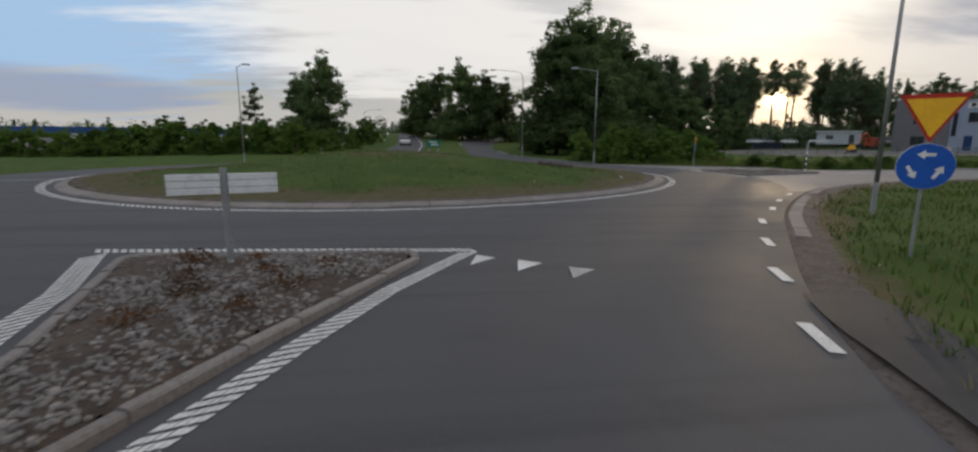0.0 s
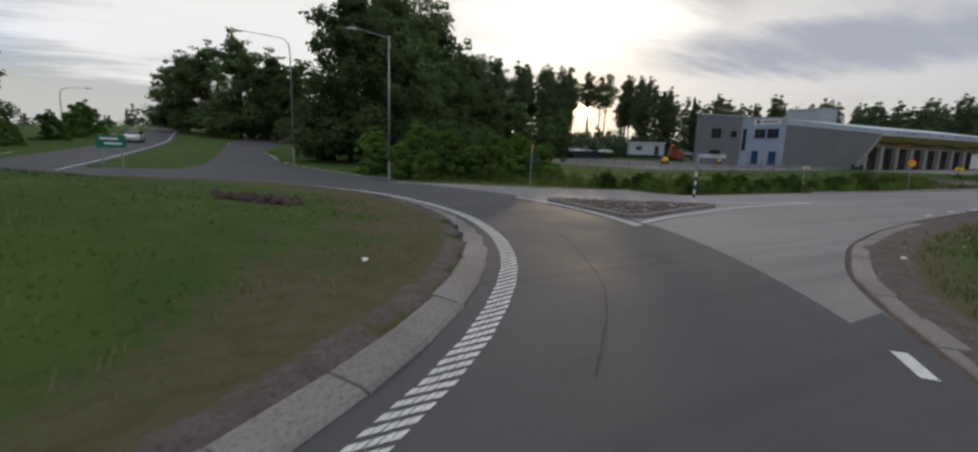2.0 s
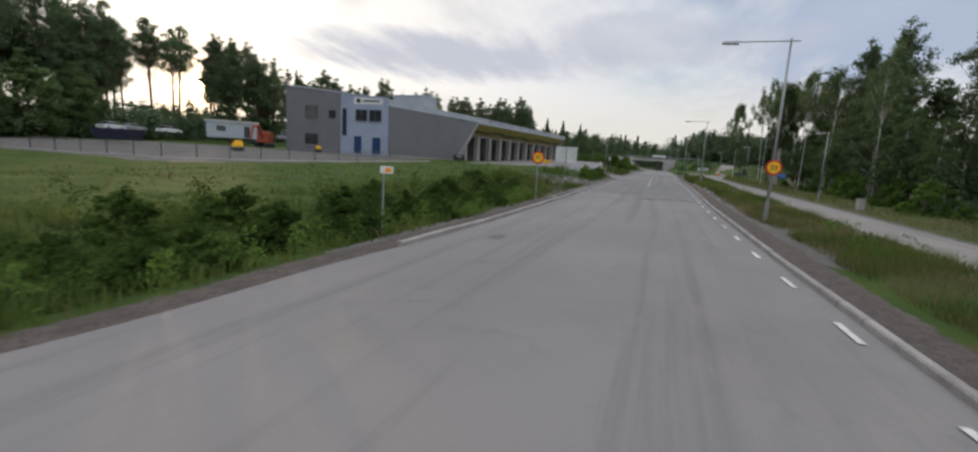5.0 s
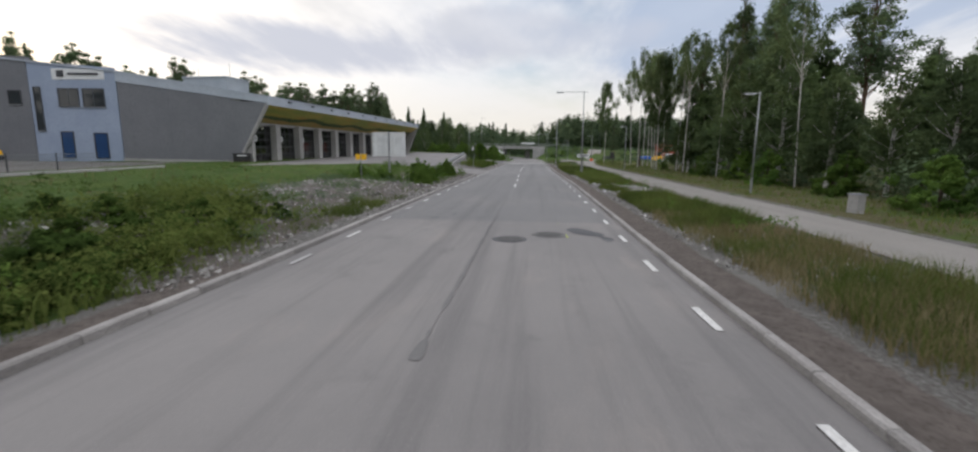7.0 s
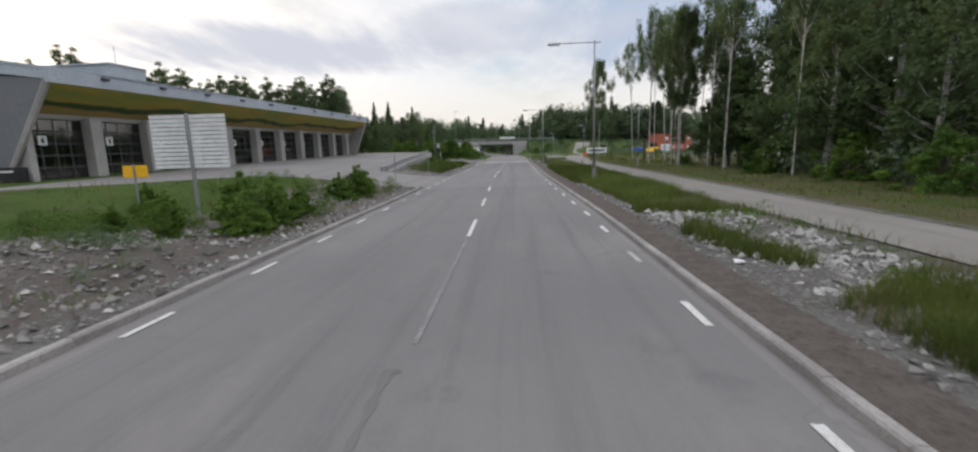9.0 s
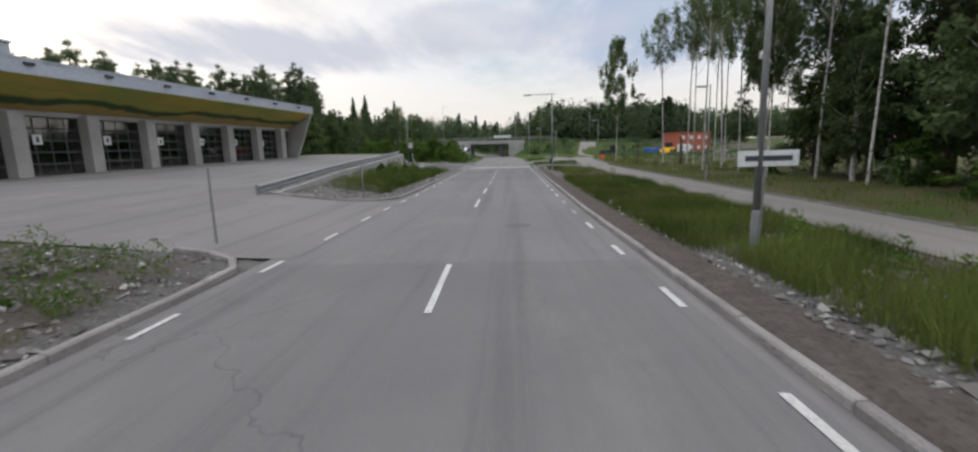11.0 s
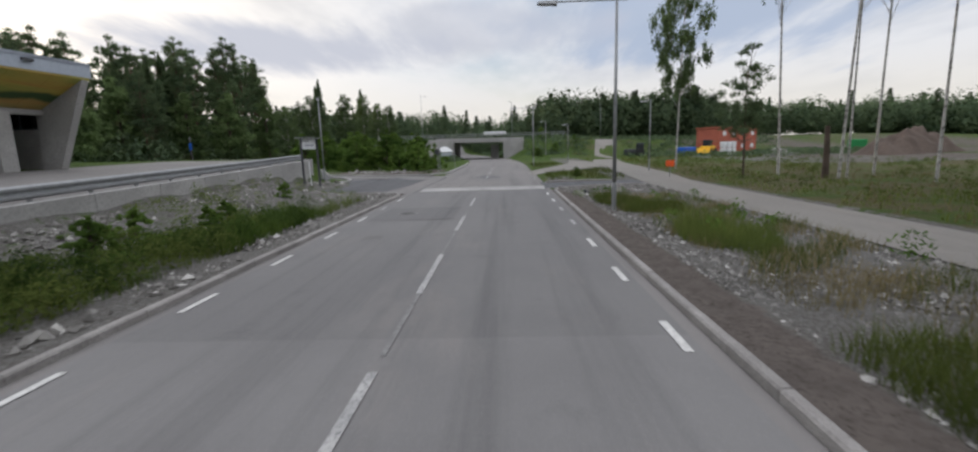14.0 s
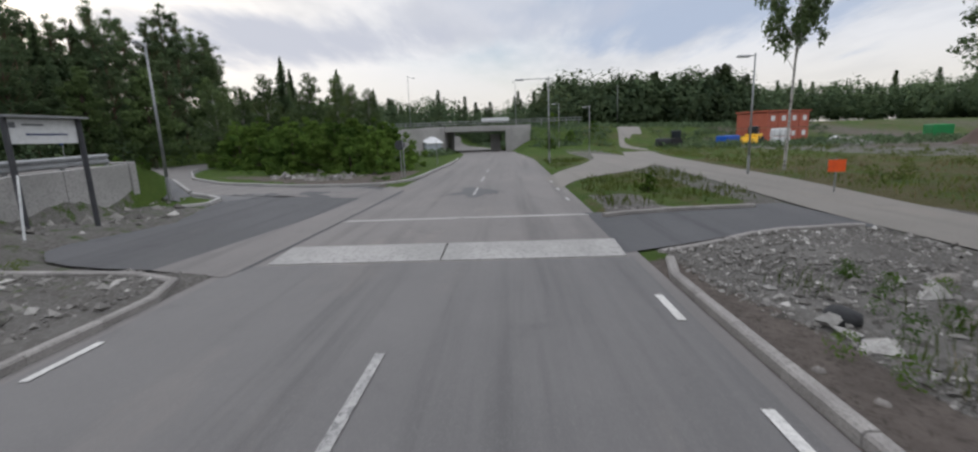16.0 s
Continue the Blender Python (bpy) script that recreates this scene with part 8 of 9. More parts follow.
plant(midB, [(69, 11, 0.6), (78, 10, 0.62), (87.5, 10.5, 0.68), (95.5, 10.0, 0.84), (104, 10, 1.0), (111.5, 9.0, 1.05), (118.5, 10.5, 0.7), (124.5, 6.5, 0.95), (61, 12, 0.55), (54, 9, 0.65), (127, 4.5, 1.0), (83, 9.5, 0.64), (197, 58, 0.6), (206, 62, 0.8), (211, 57, 0.65), (189, 63, 0.75), (218, 62, 0.85), (201, 66, 0.85), (224, 58, 0.7), (182, 62, 0.7), (100, 8.5, 1.1)], rt)
for x, y, s in ((72, 3, 0.33), (80, 1, 0.36), (89, 3.0, 0.38), (110, 5, 0.70), (114, 1.5, 0.84), (118.5, 5, 0.78), (122, 3, 0.80), (93, -4, 0.45), (109, -5, 0.86), (127, 6.5, 0.70), (125, -1, 0.84)):
    plant(pineA if rt.random() < 0.5 else pineB, [(x, y, s)], rt)
for x, y, s in ((166, 84, 0.70), (172, 88, 0.74), (180, 80, 0.64), (186, 90, 0.74), (193, 82, 0.7), (158, 90, 0.72), (150, 92, 0.72), (198, 78, 0.66), (203, 80, 0.7), (176, 78, 0.6), (190, 76, 0.62)):
    plant(pineC, [(x, y, s)], rt)
for x, y, s in ((222, 87, 0.66), (214, 84, 0.64), (230, 92, 0.66), (206, 86, 0.64), (183, 84, 0.6)):
    plant(pineB, [(x, y, s)], rt)
plant(spruceB, [(236, 60, 0.9), (230, 66, 1.2), (252, 85, 1.5)], rt)
# birches left standing by the cycle path
plant(birchA, [(89.5, 11.6, 0.75), (104.5, 11.9, 0.85), (114.8, 12.3, 0.92), (120.5, 11.5, 0.95), (151.2, 11.7, 1.0), (147.1, 10.2, 1.05), (147.9, 9.1, 0.98), (150.4, 5.5, 1.02), (143.3, 7.4, 1.0), (134.5, 11.5, 1.0), (138.0, 6.0, 0.95), (131.5, 14.5, 1.0), (129.0, 12.5, 0.95), (140, 2.5, 1.0), (136, 0, 1.0)], rt)
plant(birchB, [(160.9, 15.7, 1.0), (124.5, 13.2, 0.95), (121.8, 14.0, 0.9)], rt)
plant(sparse, [(147.8, 15.9, 0.98), (137.5, 8.5, 0.9), (133.5, 5.5, 1.1), (128.8, 3.5, 1.1)], rt)
stump = thing("dead_trunk", (147.6, 10.7, ground_z(147.6, 10.7)), "dark broken standing trunk", "tree")
part("trunk", Geo().tube([(0, 0, -0.2), (0.05, 0, 1.6), (0.1, 0.05, 3.4)], [0.22, 0.18, 0.15], 9), M_BARK, stump)


def far_woods(name, spots, seed, per=150, size=1.0, label=""):
    """A distant wood: many small crowns in one mesh."""
    rs = np.random.default_rng(seed)
    vs, fs, k = [], [], 0
    for x, y, h, kind in spots:
        z0, m = ground_z(x, y) - 0.5, per
        if kind:
            t = rs.random(m)
            a = rs.uniform(0, 2 * math.pi, m)
            r = h * rs.uniform(0.13, 0.2) * (0.05 + t ** rs.uniform(0.6, 1.1)) * np.sqrt(rs.random(m))
            c = np.stack([x + r * np.cos(a), y + r * np.sin(a), z0 + h * (1 - 0.93 * t)], 1)
        else:
            d = rs.normal(size=(m, 3))
            d /= np.linalg.norm(d, axis=1)[:, None]
            lobe = 1 + 0.25 * np.sin(d[:, 0] * 5 + x) * np.cos(d[:, 2] * 4 + y)
            c = np.array([x, y, z0 + h * 0.52]) + d * np.array([h * 0.42, h * 0.42, h * 0.46]) * ((0.55 + 0.42 * rs.random(m) ** 0.6) * lobe)[:, None]
        face = c - np.array([x, y, z0 + h * 0.4]) + rs.normal(scale=0.18 * h, size=(m, 3)) + np.array((0, 0, 0.2 * h))
        v, f = leaf_fans(rs, c, m, size * h * 0.06, 0.7, face=face)
        vs.append(v)
        fs.append(f + k)
        k += 3 * m
    ob = new(name, leaf_mesh(name, np.concatenate(vs), np.concatenate(fs), M_HAZELEAF))
    return tagged(ob, label, "woods", kind="stuff")


rw = random.Random(21)
hill = []
for i in range(260):
    a, d = rw.uniform(-14, 12), rw.uniform(0, 1)
    x = 260 + 130 * d + rw.uniform(-12, 12)
    y = 30 + rw.uniform(-70, 105)
    hill.append((x, y, rw.uniform(8, 13) + 5 * d, rw.random() < 0.5))
far_woods("far_woods", hill, 3, 620, 0.55, label="distant mixed wood beyond the motorway bridge")
right = []
for i in range(150):
    f = i / 150
    right.append((268 + rw.uniform(-10, 25), -4 + rw.uniform(-32, 24), rw.uniform(11, 17), rw.random() < 0.2))
far_woods("far_woods", right, 4, 900, 0.55, label="dark wood on the rise behind the motorway")
south = []
for i in range(300):
    a = rw.uniform(-80, -20)
    d = rw.uniform(180, 235)
    south.append((150 + d * math.cos(radians(a)), 20 + d * math.sin(radians(a)), rw.uniform(10, 17), rw.random() < 0.3))
far_woods("far_woods", south, 5, 760, 0.55, label="distant low woods behind the building site")
north = []
for i in range(240):
    a = rw.uniform(14, 78)
    d = rw.uniform(205, 290)
    north.append((70 + d * math.cos(radians(a)), 20 + d * math.sin(radians(a)), rw.uniform(8, 15), rw.random() < 0.6))
far_woods("far_woods", north, 6, 160, label="distant wood behind the station")
nw = []
for i in range(160):
    a = rw.uniform(92, 150)
    d = rw.uniform(180, 260)
    nw.append((0 + d * math.cos(radians(a)), 40 + d * math.sin(radians(a)), rw.uniform(6, 11), rw.random() < 0.4))
far_woods("far_woods", nw, 7, 150, label="distant wood in the north-west")
under = []
for i in range(240):
    f = rw.random()
    under.append((56 + 108 * f + rw.uniform(-4, 4), 122 + 34 * f + rw.uniform(-6, 14), rw.uniform(4.5, 9.0), False))
far_woods("undergrowth", under, 8, 160, 0.8, label="dark undergrowth below the pines")
under = []
for i in range(170):
    under.append((rw.uniform(38, 128), rw.uniform(-8, 12), rw.uniform(1.6, 4.5), False))
far_woods("undergrowth", under, 9, 260, 0.55, label="leafy undergrowth in the roadside wood")
under = []
for i in range(120):
    under.append((rw.uniform(150, 215), rw.uniform(73, 96), rw.uniform(3, 6), False))
far_woods("undergrowth", under, 10, 220, 0.65, label="leafy undergrowth beyond the car park")


# ---- grass, weeds and rubble ----
def surface_z(x, y):
    """Height of the ground sheet near the roads, without its small lumps."""
    d = road_gap(x, y)
    r = 17.48 - island_gap(x, y)
    z = land(x, y) + np.clip(0.28 * (d - 0.08), -0.10, 0.05)
    return np.where(r < 16.62, land(x, y) + 0.15 + 1.30 * (1 - ease(0.0, 16.4, r)), z), np.where(r < 16.5, 2.0, d)


def scatter(rs, n, x0, x1, y0, y1, keep, patch=0.6, seed=0.0, want=0.0, clear=0.55):
    """Points in a rectangle where keep(x, y) holds, thinned into patches."""
    x, y = rs.uniform(x0, x1, n), rs.uniform(y0, y1, n)
    w = np.sin(x * patch + seed) * np.cos(y * patch * 1.3 + seed * 2) + 0.7 * np.sin(x * patch * 2.7 + y * patch * 1.9 + seed) + rs.normal(scale=0.35, size=n)
    ok = keep(x, y) & (w > want)
    x, y, w = x[ok], y[ok], w[ok]
    z, d = surface_z(x, y)
    ok = d > clear
    return x[ok], y[ok], z[ok], w[ok]


def blades(name, pts, height, width, mat, label, seed, bend=0.45, stems=2):
    """A stand of grass: bent blades in small bunches, one mesh."""
    rs = np.random.default_rng(seed)
    x, y, z, w = (np.repeat(a, stems) for a in pts)
    n = len(x)
    x, y = x + rs.normal(scale=0.05, size=n), y + rs.normal(scale=0.05, size=n)
    h = height * rs.uniform(0.3, 1.2, n) * (0.75 + 0.35 * np.clip(w, 0, 1))
    a, b = rs.uniform(0, 2 * math.pi, n), rs.uniform(0, 2 * math.pi, n)
    k = width * rs.uniform(0.6, 1.4, n) / 2
    lean = bend * h * rs.uniform(0.3, 1.6, n)
    p = np.stack([x, y, z - 0.03], 1)
    side = np.stack([np.cos(b), np.sin(b), np.zeros(n)], 1) * k[:, None]
    out = np.stack([np.cos(a), np.sin(a), np.zeros(n)], 1)
    mid = p + out * (lean * 0.35)[:, None] + np.array([0, 0, 1]) * (h * 0.62)[:, None]
    tip = p + out * lean[:, None] + np.array([0, 0, 1]) * h[:, None]
    v = np.stack([p - side, p + side, mid + side * 0.75, tip, mid - side * 0.75], 1).reshape(-1, 3)
    base = np.arange(n) * 5
    f = np.stack([base, base + 1, base + 2, base + 4], 1).tolist() + np.stack([base + 4, base + 2, base + 3], 1).tolist()
    me = bpy.data.meshes.new(name)
    me.from_pydata(v.tolist(), [], f)
    me.materials.append(mat)
    return tagged(new(name, me), label, "grass", kind="stuff")


def weeds(name, pts, height, spread, leaf, per, mat, label, seed):
    """Leafy weeds: upright plants of many small leaves, one mesh."""
    rs = np.random.default_rng(seed)
    x, y, z, w = (np.repeat(a, per) for a in pts)
    hk = np.repeat(height * rs.uniform(0.5, 1.2, len(pts[0])), per)
    n = len(x)
    t = rs.random(n) ** 0.8
    r = spread * (0.35 + 0.65 * np.sin(math.pi * np.clip(t, 0.05, 0.95))) * np.sqrt(rs.random(n))
    a = rs.uniform(0, 2 * math.pi, n)
    c = np.stack([x + r * np.cos(a), y + r * np.sin(a), z + t * hk], 1)
    face = np.stack([0.8 * np.cos(a), 0.8 * np.sin(a), np.full(n, 0.7)], 1) + rs.normal(scale=0.5, size=(n, 3))
    v, f = leaf_fans(rs, c, n, leaf, 0.30, face=face)
    return tagged(new(name, leaf_mesh(name, v, f, mat)), label, "weeds", kind="stuff")


def rubble(name, pts, size, mat, label, seed):
    """Broken stones lying loose, one mesh."""
    rs = np.random.default_rng(seed)
    x, y, z, w = pts
    n = len(x)
    s = size * np.clip(rs.lognormal(0, 0.6, n), 0.35, 3.2)
    octa = np.array([(1, 0, 0), (0, 1, 0), (-1, 0, 0), (0, -1, 0), (0.2, 0.1, 0.8), (0, 0, -0.6)], float)
    v = octa[None] * rs.uniform(0.65, 1.25, (n, 6, 1)) + rs.normal(scale=0.22, size=(n, 6, 3))
    a = rs.uniform(0, 2 * math.pi, n)
    c, q = np.cos(a)[:, None], np.sin(a)[:, None]
    v = np.stack([v[..., 0] * c - v[..., 1] * q, v[..., 0] * q + v[..., 1] * c, v[..., 2] + 0.25 * v[..., 0] * rs.uniform(-1, 1, (n, 1))], -1) * s[:, None, None]
    v = v + np.stack([x, y, z + 0.15 * s], 1)[:, None]
    f = np.array([(0, 1, 4), (1, 2, 4), (2, 3, 4), (3, 0, 4), (1, 0, 5), (2, 1, 5), (3, 2, 5), (0, 3, 5)])
    f = (f[None] + 6 * np.arange(n)[:, None, None]).reshape(-1, 3)
    me = bpy.data.meshes.new(name)
    me.from_pydata(v.reshape(-1, 3).tolist(), [], f.tolist())
    me.materials.append(mat)
    return tagged(new(name, me), label, "stones", kind="stuff")


gs = np.random.default_rng(31)
lg, rg = (lambda x, y: y - left_edge(x)), (lambda x, y: right_edge(x) - y)
M_DULLSTONE = bpy.data.materials.new("rubble_stone")
M_DULLSTONE.use_nodes = True
n = Net(M_DULLSTONE.node_tree)
isl = n("NewGeometry").outputs["Random Per Island"]
tone = n.mix(n.ramp(isl, 0.0, 0.75), (0.105, 0.098, 0.09), (0.25, 0.24, 0.225))
tone = n.mix(n.ramp(isl, 0.88, 0.97), tone, (0.48, 0.465, 0.44))
grit = n.noise(n("NewGeometry").outputs["Position"], 30.0, 4, 0.7)
tone = n.mix(n.math("MULTIPLY", n.ramp(grit, 0.45, 0.75), 0.5), tone, (0.13, 0.122, 0.114))
bs = n("BsdfPrincipled", tone, Roughness=0.92)
relief = n("Bump", Strength=0.4, Distance=0.02)
n.t.links.new(grit, relief.inputs["Height"])
n.t.links.new(relief.outputs[0], bs.inputs["Normal"])
n.t.links.new(bs.outputs[0], n("OutputMaterial").inputs[0])
M_PALESTONE = material("blasted_pale_stone", (0.44, 0.43, 0.41), (0.33, 0.32, 0.305), (0.24, 0.23, 0.22), big=4, fine=22, rough=0.9, bump=0.4)
M_BLACKROCK = material("dark_rock", (0.035, 0.036, 0.038), (0.055, 0.055, 0.058), (0.025, 0.025, 0.027), big=3, fine=14, rough=0.85, bump=0.5)
M_STRAWWOOD = material("weathered_wood", (0.30, 0.26, 0.20), (0.24, 0.205, 0.16), (0.16, 0.135, 0.11), big=3, fine=20, rough=0.9, bump=0.3)
M_RUST = foliage("reddish_plants", (0.11, 0.05, 0.028), (0.15, 0.085, 0.04), (0.08, 0.05, 0.028), 0.2)

# ditch and field north of the exit
blades("tall_grass", scatter(gs, 17000, 15, 62, 37.5, 52, lambda x, y: (lg(x, y) > 0.9) & (lg(x, y) < 9.5), 0.5, 1.0, -0.9), 0.46, 0.024, M_GRASS, "tall green grass along the ditch", 1)
weeds("tall_weeds", scatter(gs, 2300, 26, 62, 37.5, 49, lambda x, y: (lg(x, y) > 1.6) & (lg(x, y) < 6.6), 0.95, 2.0, 0.45), 1.05, 0.36, 0.05, 110, M_THICKET, "dense leafy green weeds filling the ditch", 2)
weeds("front_weeds", scatter(gs, 620, 26, 58, 37.5, 44, lambda x, y: (lg(x, y) > 1.0) & (lg(x, y) < 2.6), 0.9, 3.1, 0.0), 0.75, 0.32, 0.055, 90, M_BUSH, "bright green weeds along the ditch edge", 44)
weeds("tall_weeds", scatter(gs, 220, 15, 30, 42, 52, lambda x, y: (lg(x, y) > 1.2) & (lg(x, y) < 6), 0.45, 2.0, -0.3), 0.8, 0.4, 0.08, 60, M_GRASS, "leafy green weeds before the hedge", 12)
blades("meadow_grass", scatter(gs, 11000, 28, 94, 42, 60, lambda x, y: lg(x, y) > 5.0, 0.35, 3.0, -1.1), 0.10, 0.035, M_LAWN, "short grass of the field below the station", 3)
blades("dry_grass", scatter(gs, 2600, 26, 96, 38, 62, lambda x, y: (lg(x, y) > 5.5) | ((lg(x, y) > 0.8) & (lg(x, y) < 1.3)), 0.8, 5.0, 0.1), 0.34, 0.03, M_STRAW, "dry straw-coloured grass", 4)
# left verge
blades("verge_grass", scatter(gs, 9000, 58, 97, 37.6, 44, lambda x, y: lg(x, y) > 0.7, 1.1, 2.2, 0.95), 0.22, 0.014, M_GRASS, "patchy green grass in the gravel", 5)
weeds("verge_weeds", scatter(gs, 460, 79.5, 97, 38.0, 45, lambda x, y: lg(x, y) > 1.1, 0.6, 0.5, 0.1), 0.6, 0.34, 0.045, 90, M_BUSH, "leafy weeds round the billboard", 6)
weeds("verge_weeds", scatter(gs, 560, 112, 129, 38.0, 41.6, lambda x, y: (lg(x, y) > 1.25) & (lg(x, y) < 4.3 - 0.12 * (x - 112)), 0.5, 1.2, -0.9), 0.72, 0.4, 0.046, 110, M_GRASS, "thick green weeds below the yard wall", 7)
weeds("verge_weeds", scatter(gs, 720, 115, 134, 38.0, 41.6, lambda x, y: (lg(x, y) > 1.35) & (lg(x, y) < 3.5 - 0.05 * (x - 115)), 0.6, 2.4, -0.5), 0.62, 0.4, 0.046, 100, M_THICKET, "dark leafy weeds massed behind the kerb", 50)
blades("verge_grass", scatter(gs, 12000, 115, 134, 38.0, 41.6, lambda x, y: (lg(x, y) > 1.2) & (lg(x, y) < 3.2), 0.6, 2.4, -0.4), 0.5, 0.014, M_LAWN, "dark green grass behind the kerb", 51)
weeds("verge_weeds", scatter(gs, 220, 129, 142, 38.0, 44.5, lambda x, y: (lg(x, y) > 1.6) & (y < wall_line(x) - 0.5), 0.6, 1.2, 0.35), 0.5, 0.3, 0.045, 90, M_GRASS, "scattered green weeds on the broken stone", 35)
blades("verge_grass", scatter(gs, 20000, 112, 141, 38.0, 45, lambda x, y: (lg(x, y) > 1.2) & (y < wall_line(x) - 0.8) & (lg(x, y) < 5.5 - 0.16 * (x - 112)), 0.5, 1.2, -0.6), 0.5, 0.012, M_GRASS, "grass among rubble below the yard wall", 8)
blades("verge_grass", scatter(gs, 5200, 63, 74, 37.6, 39.2, lambda x, y: (lg(x, y) > 0.75) & (lg(x, y) < 1.8), 0.8, 0.2, 0.1), 0.34, 0.012, M_GRASS, "strip of grass between kerb and rubble", 45)
weeds("verge_weeds", scatter(gs, 420, 62, 81, 38.6, 45.0, lambda x, y: (lg(x, y) > 1.0) & (lg(x, y) < 7.5), 0.9, 4.4, 0.2), 0.34, 0.3, 0.045, 70, M_NEEDLE, "grey-green tufts on the rubble bank", 42)
rubble("rubble", scatter(gs, 240, 62, 82, 38.5, 45, lambda x, y: (lg(x, y) > 1.2) & (lg(x, y) < 7.2), 0.7, 0.9, 0.1, 0.25), 0.085, M_DULLSTONE, "larger pale stones on the rubble bank", 43)
weeds("verge_weeds", scatter(gs, 700, 55, 66.5, 38.4, 43.8, lambda x, y: (lg(x, y) > 1.3) & (lg(x, y) < 6.0), 0.5, 3.3, -0.2), 0.7, 0.4, 0.06, 70, M_GRASS, "tall green weeds on the rubble bank", 28)
weeds("bank_brush", scatter(gs, 2600, 190, 262, -40, 60, lambda x, y: (x > 200) | (y > 40), 0.3, 0.6, -1.5, 1.5), 0.9, 1.0, 0.30, 26, M_HAZELEAF, "rough grass and brush on the motorway bank", 29)
# right verge
CLUMPS = ((81.6, 27.1, 0.42), (80.6, 27.0, 0.50), (79.4, 26.9, 0.48), (78.6, 26.6, 0.40))


def clumped(x, y):
    """Open ground between x 76.5 and 85.2, but for round clumps of grass; all the rest true."""
    near = np.zeros(np.shape(x), bool)
    for cx, cy, r in CLUMPS:
        near |= (x - cx) ** 2 / 1.6 + (y - cy) ** 2 < r * r
    return near | (x < 76.3 + 0.7 * (27.1 - y)) | (x > 85.2) | (y < 24.0)


blades("verge_grass", scatter(gs, 62000, 34, 121, 23.4, 28.2, lambda x, y: (rg(x, y) > np.where(x > 98, 1.35, 1.5)) & (y > 23.7) & clumped(x, y), 0.55, 0.4, -0.1), 0.44, 0.012, M_GRASS, "rough green grass between road and cycle path", 9)
blades("dry_grass", scatter(gs, 38000, 34, 124, 23.4, 28.2, lambda x, y: (rg(x, y) > 1.5) & (y > 23.6) & clumped(x, y), 0.9, 2.4, -0.2), 0.36, 0.011, M_STRAW, "dry straw among the verge grass", 10)
blades("verge_grass", scatter(gs, 4500, 124.6, 129.8, 25.2, 27.9, lambda x, y: (x - 127.2) ** 2 / 3.2 + (y - 26.5) ** 2 / 1.0 < 1.0, 0.5, 2.7, -2.0), 0.62, 0.012, M_GRASS, "tall green clump of grass among broken stone", 40)
blades("verge_grass", scatter(gs, 10000, 66, 77, 24.6, 27.6, lambda x, y: (rg(x, y) > 1.5) & clumped(x, y), 0.6, 1.7, 0.0), 0.55, 0.013, M_GRASS, "tall green grass on the verge", 38)
blades("verge_grass", scatter(gs, 12000, 85.8, 101, 24.6, 27.6, lambda x, y: rg(x, y) > 1.5, 0.6, 2.7, -0.5), 0.6, 0.014, M_GRASS, "tall green grass on the verge", 39)
blades("dry_grass", scatter(gs, 9000, 54, 68, 24.2, 28.2, lambda x, y: rg(x, y) > 1.3, 0.7, 1.4, -0.5), 0.36, 0.012, M_STRAW, "bleached straw on the verge", 41)
weeds("verge_weeds", scatter(gs, 320, 36, 138, 23.8, 27.2, lambda x, y: rg(x, y) > 2.2, 0.4, 6.0, 0.35), 0.5, 0.3, 0.07, 45, M_BUSH, "leafy weeds on the verge", 11)
blades("verge_grass", scatter(gs, 9000, 40, 215, 11.5, 19.4, lambda x, y: y < 19.2, 0.4, 0.9, -0.7), 0.28, 0.04, M_GRASS, "thin grass beyond the cycle path", 13)
blades("dry_grass", scatter(gs, 5000, 60, 215, 2, 19.4, lambda x, y: y < 19.2, 0.5, 3.9, -0.2), 0.35, 0.035, M_STRAW, "dry grass and brush beyond the cycle path", 14)
weeds("low_brush", scatter(gs, 1100, 128, 225, -20, 18.5, lambda x, y: y < 18.0, 0.35, 1.9, -0.2), 0.5, 0.5, 0.09, 40, M_GRASS, "low brush on the cleared ground", 15)
blades("verge_grass", scatter(gs, 5000, 147, 176, 19, 29, lambda x, y: rg(x, y) > 0.5, 0.6, 0.7, -0.5), 0.36, 0.035, M_GRASS, "grass between path and road", 16)
blades("verge_grass", scatter(gs, 9000, 118, 141, 23.4, 28.4, lambda x, y: (rg(x, y) > 1.1 + 0.06 * (139 - x)) & (y > 23.7) & (x < 138 + y - 26), 0.9, 5.1, 0.5), 0.36, 0.013, M_GRASS, "clumps of grass among rubble", 30)
blades("verge_grass", scatter(gs, 14000, 76, 86, 24.8, 28, lambda x, y: (rg(x, y) > 1.2) & clumped(x, y) & (y > 25.0), 0.55, 2.2, -1.6), 0.5, 0.012, M_GRASS, "round clumps of green grass on pale stone", 31)
weeds("verge_weeds", (np.array([139.85, 139.9, 139.3, 139.05, 137.25, 136.7, 138.4, 137.9, 137.6, 136.0]), np.array([26.65, 26.7, 26.5, 26.0, 28.5, 28.35, 27.3, 26.9, 27.6, 27.7]), np.full(10, 0.0), np.zeros(10)), 0.3, 0.2, 0.035, 120, M_BUSH, "single green weeds in the crushed stone", 32)
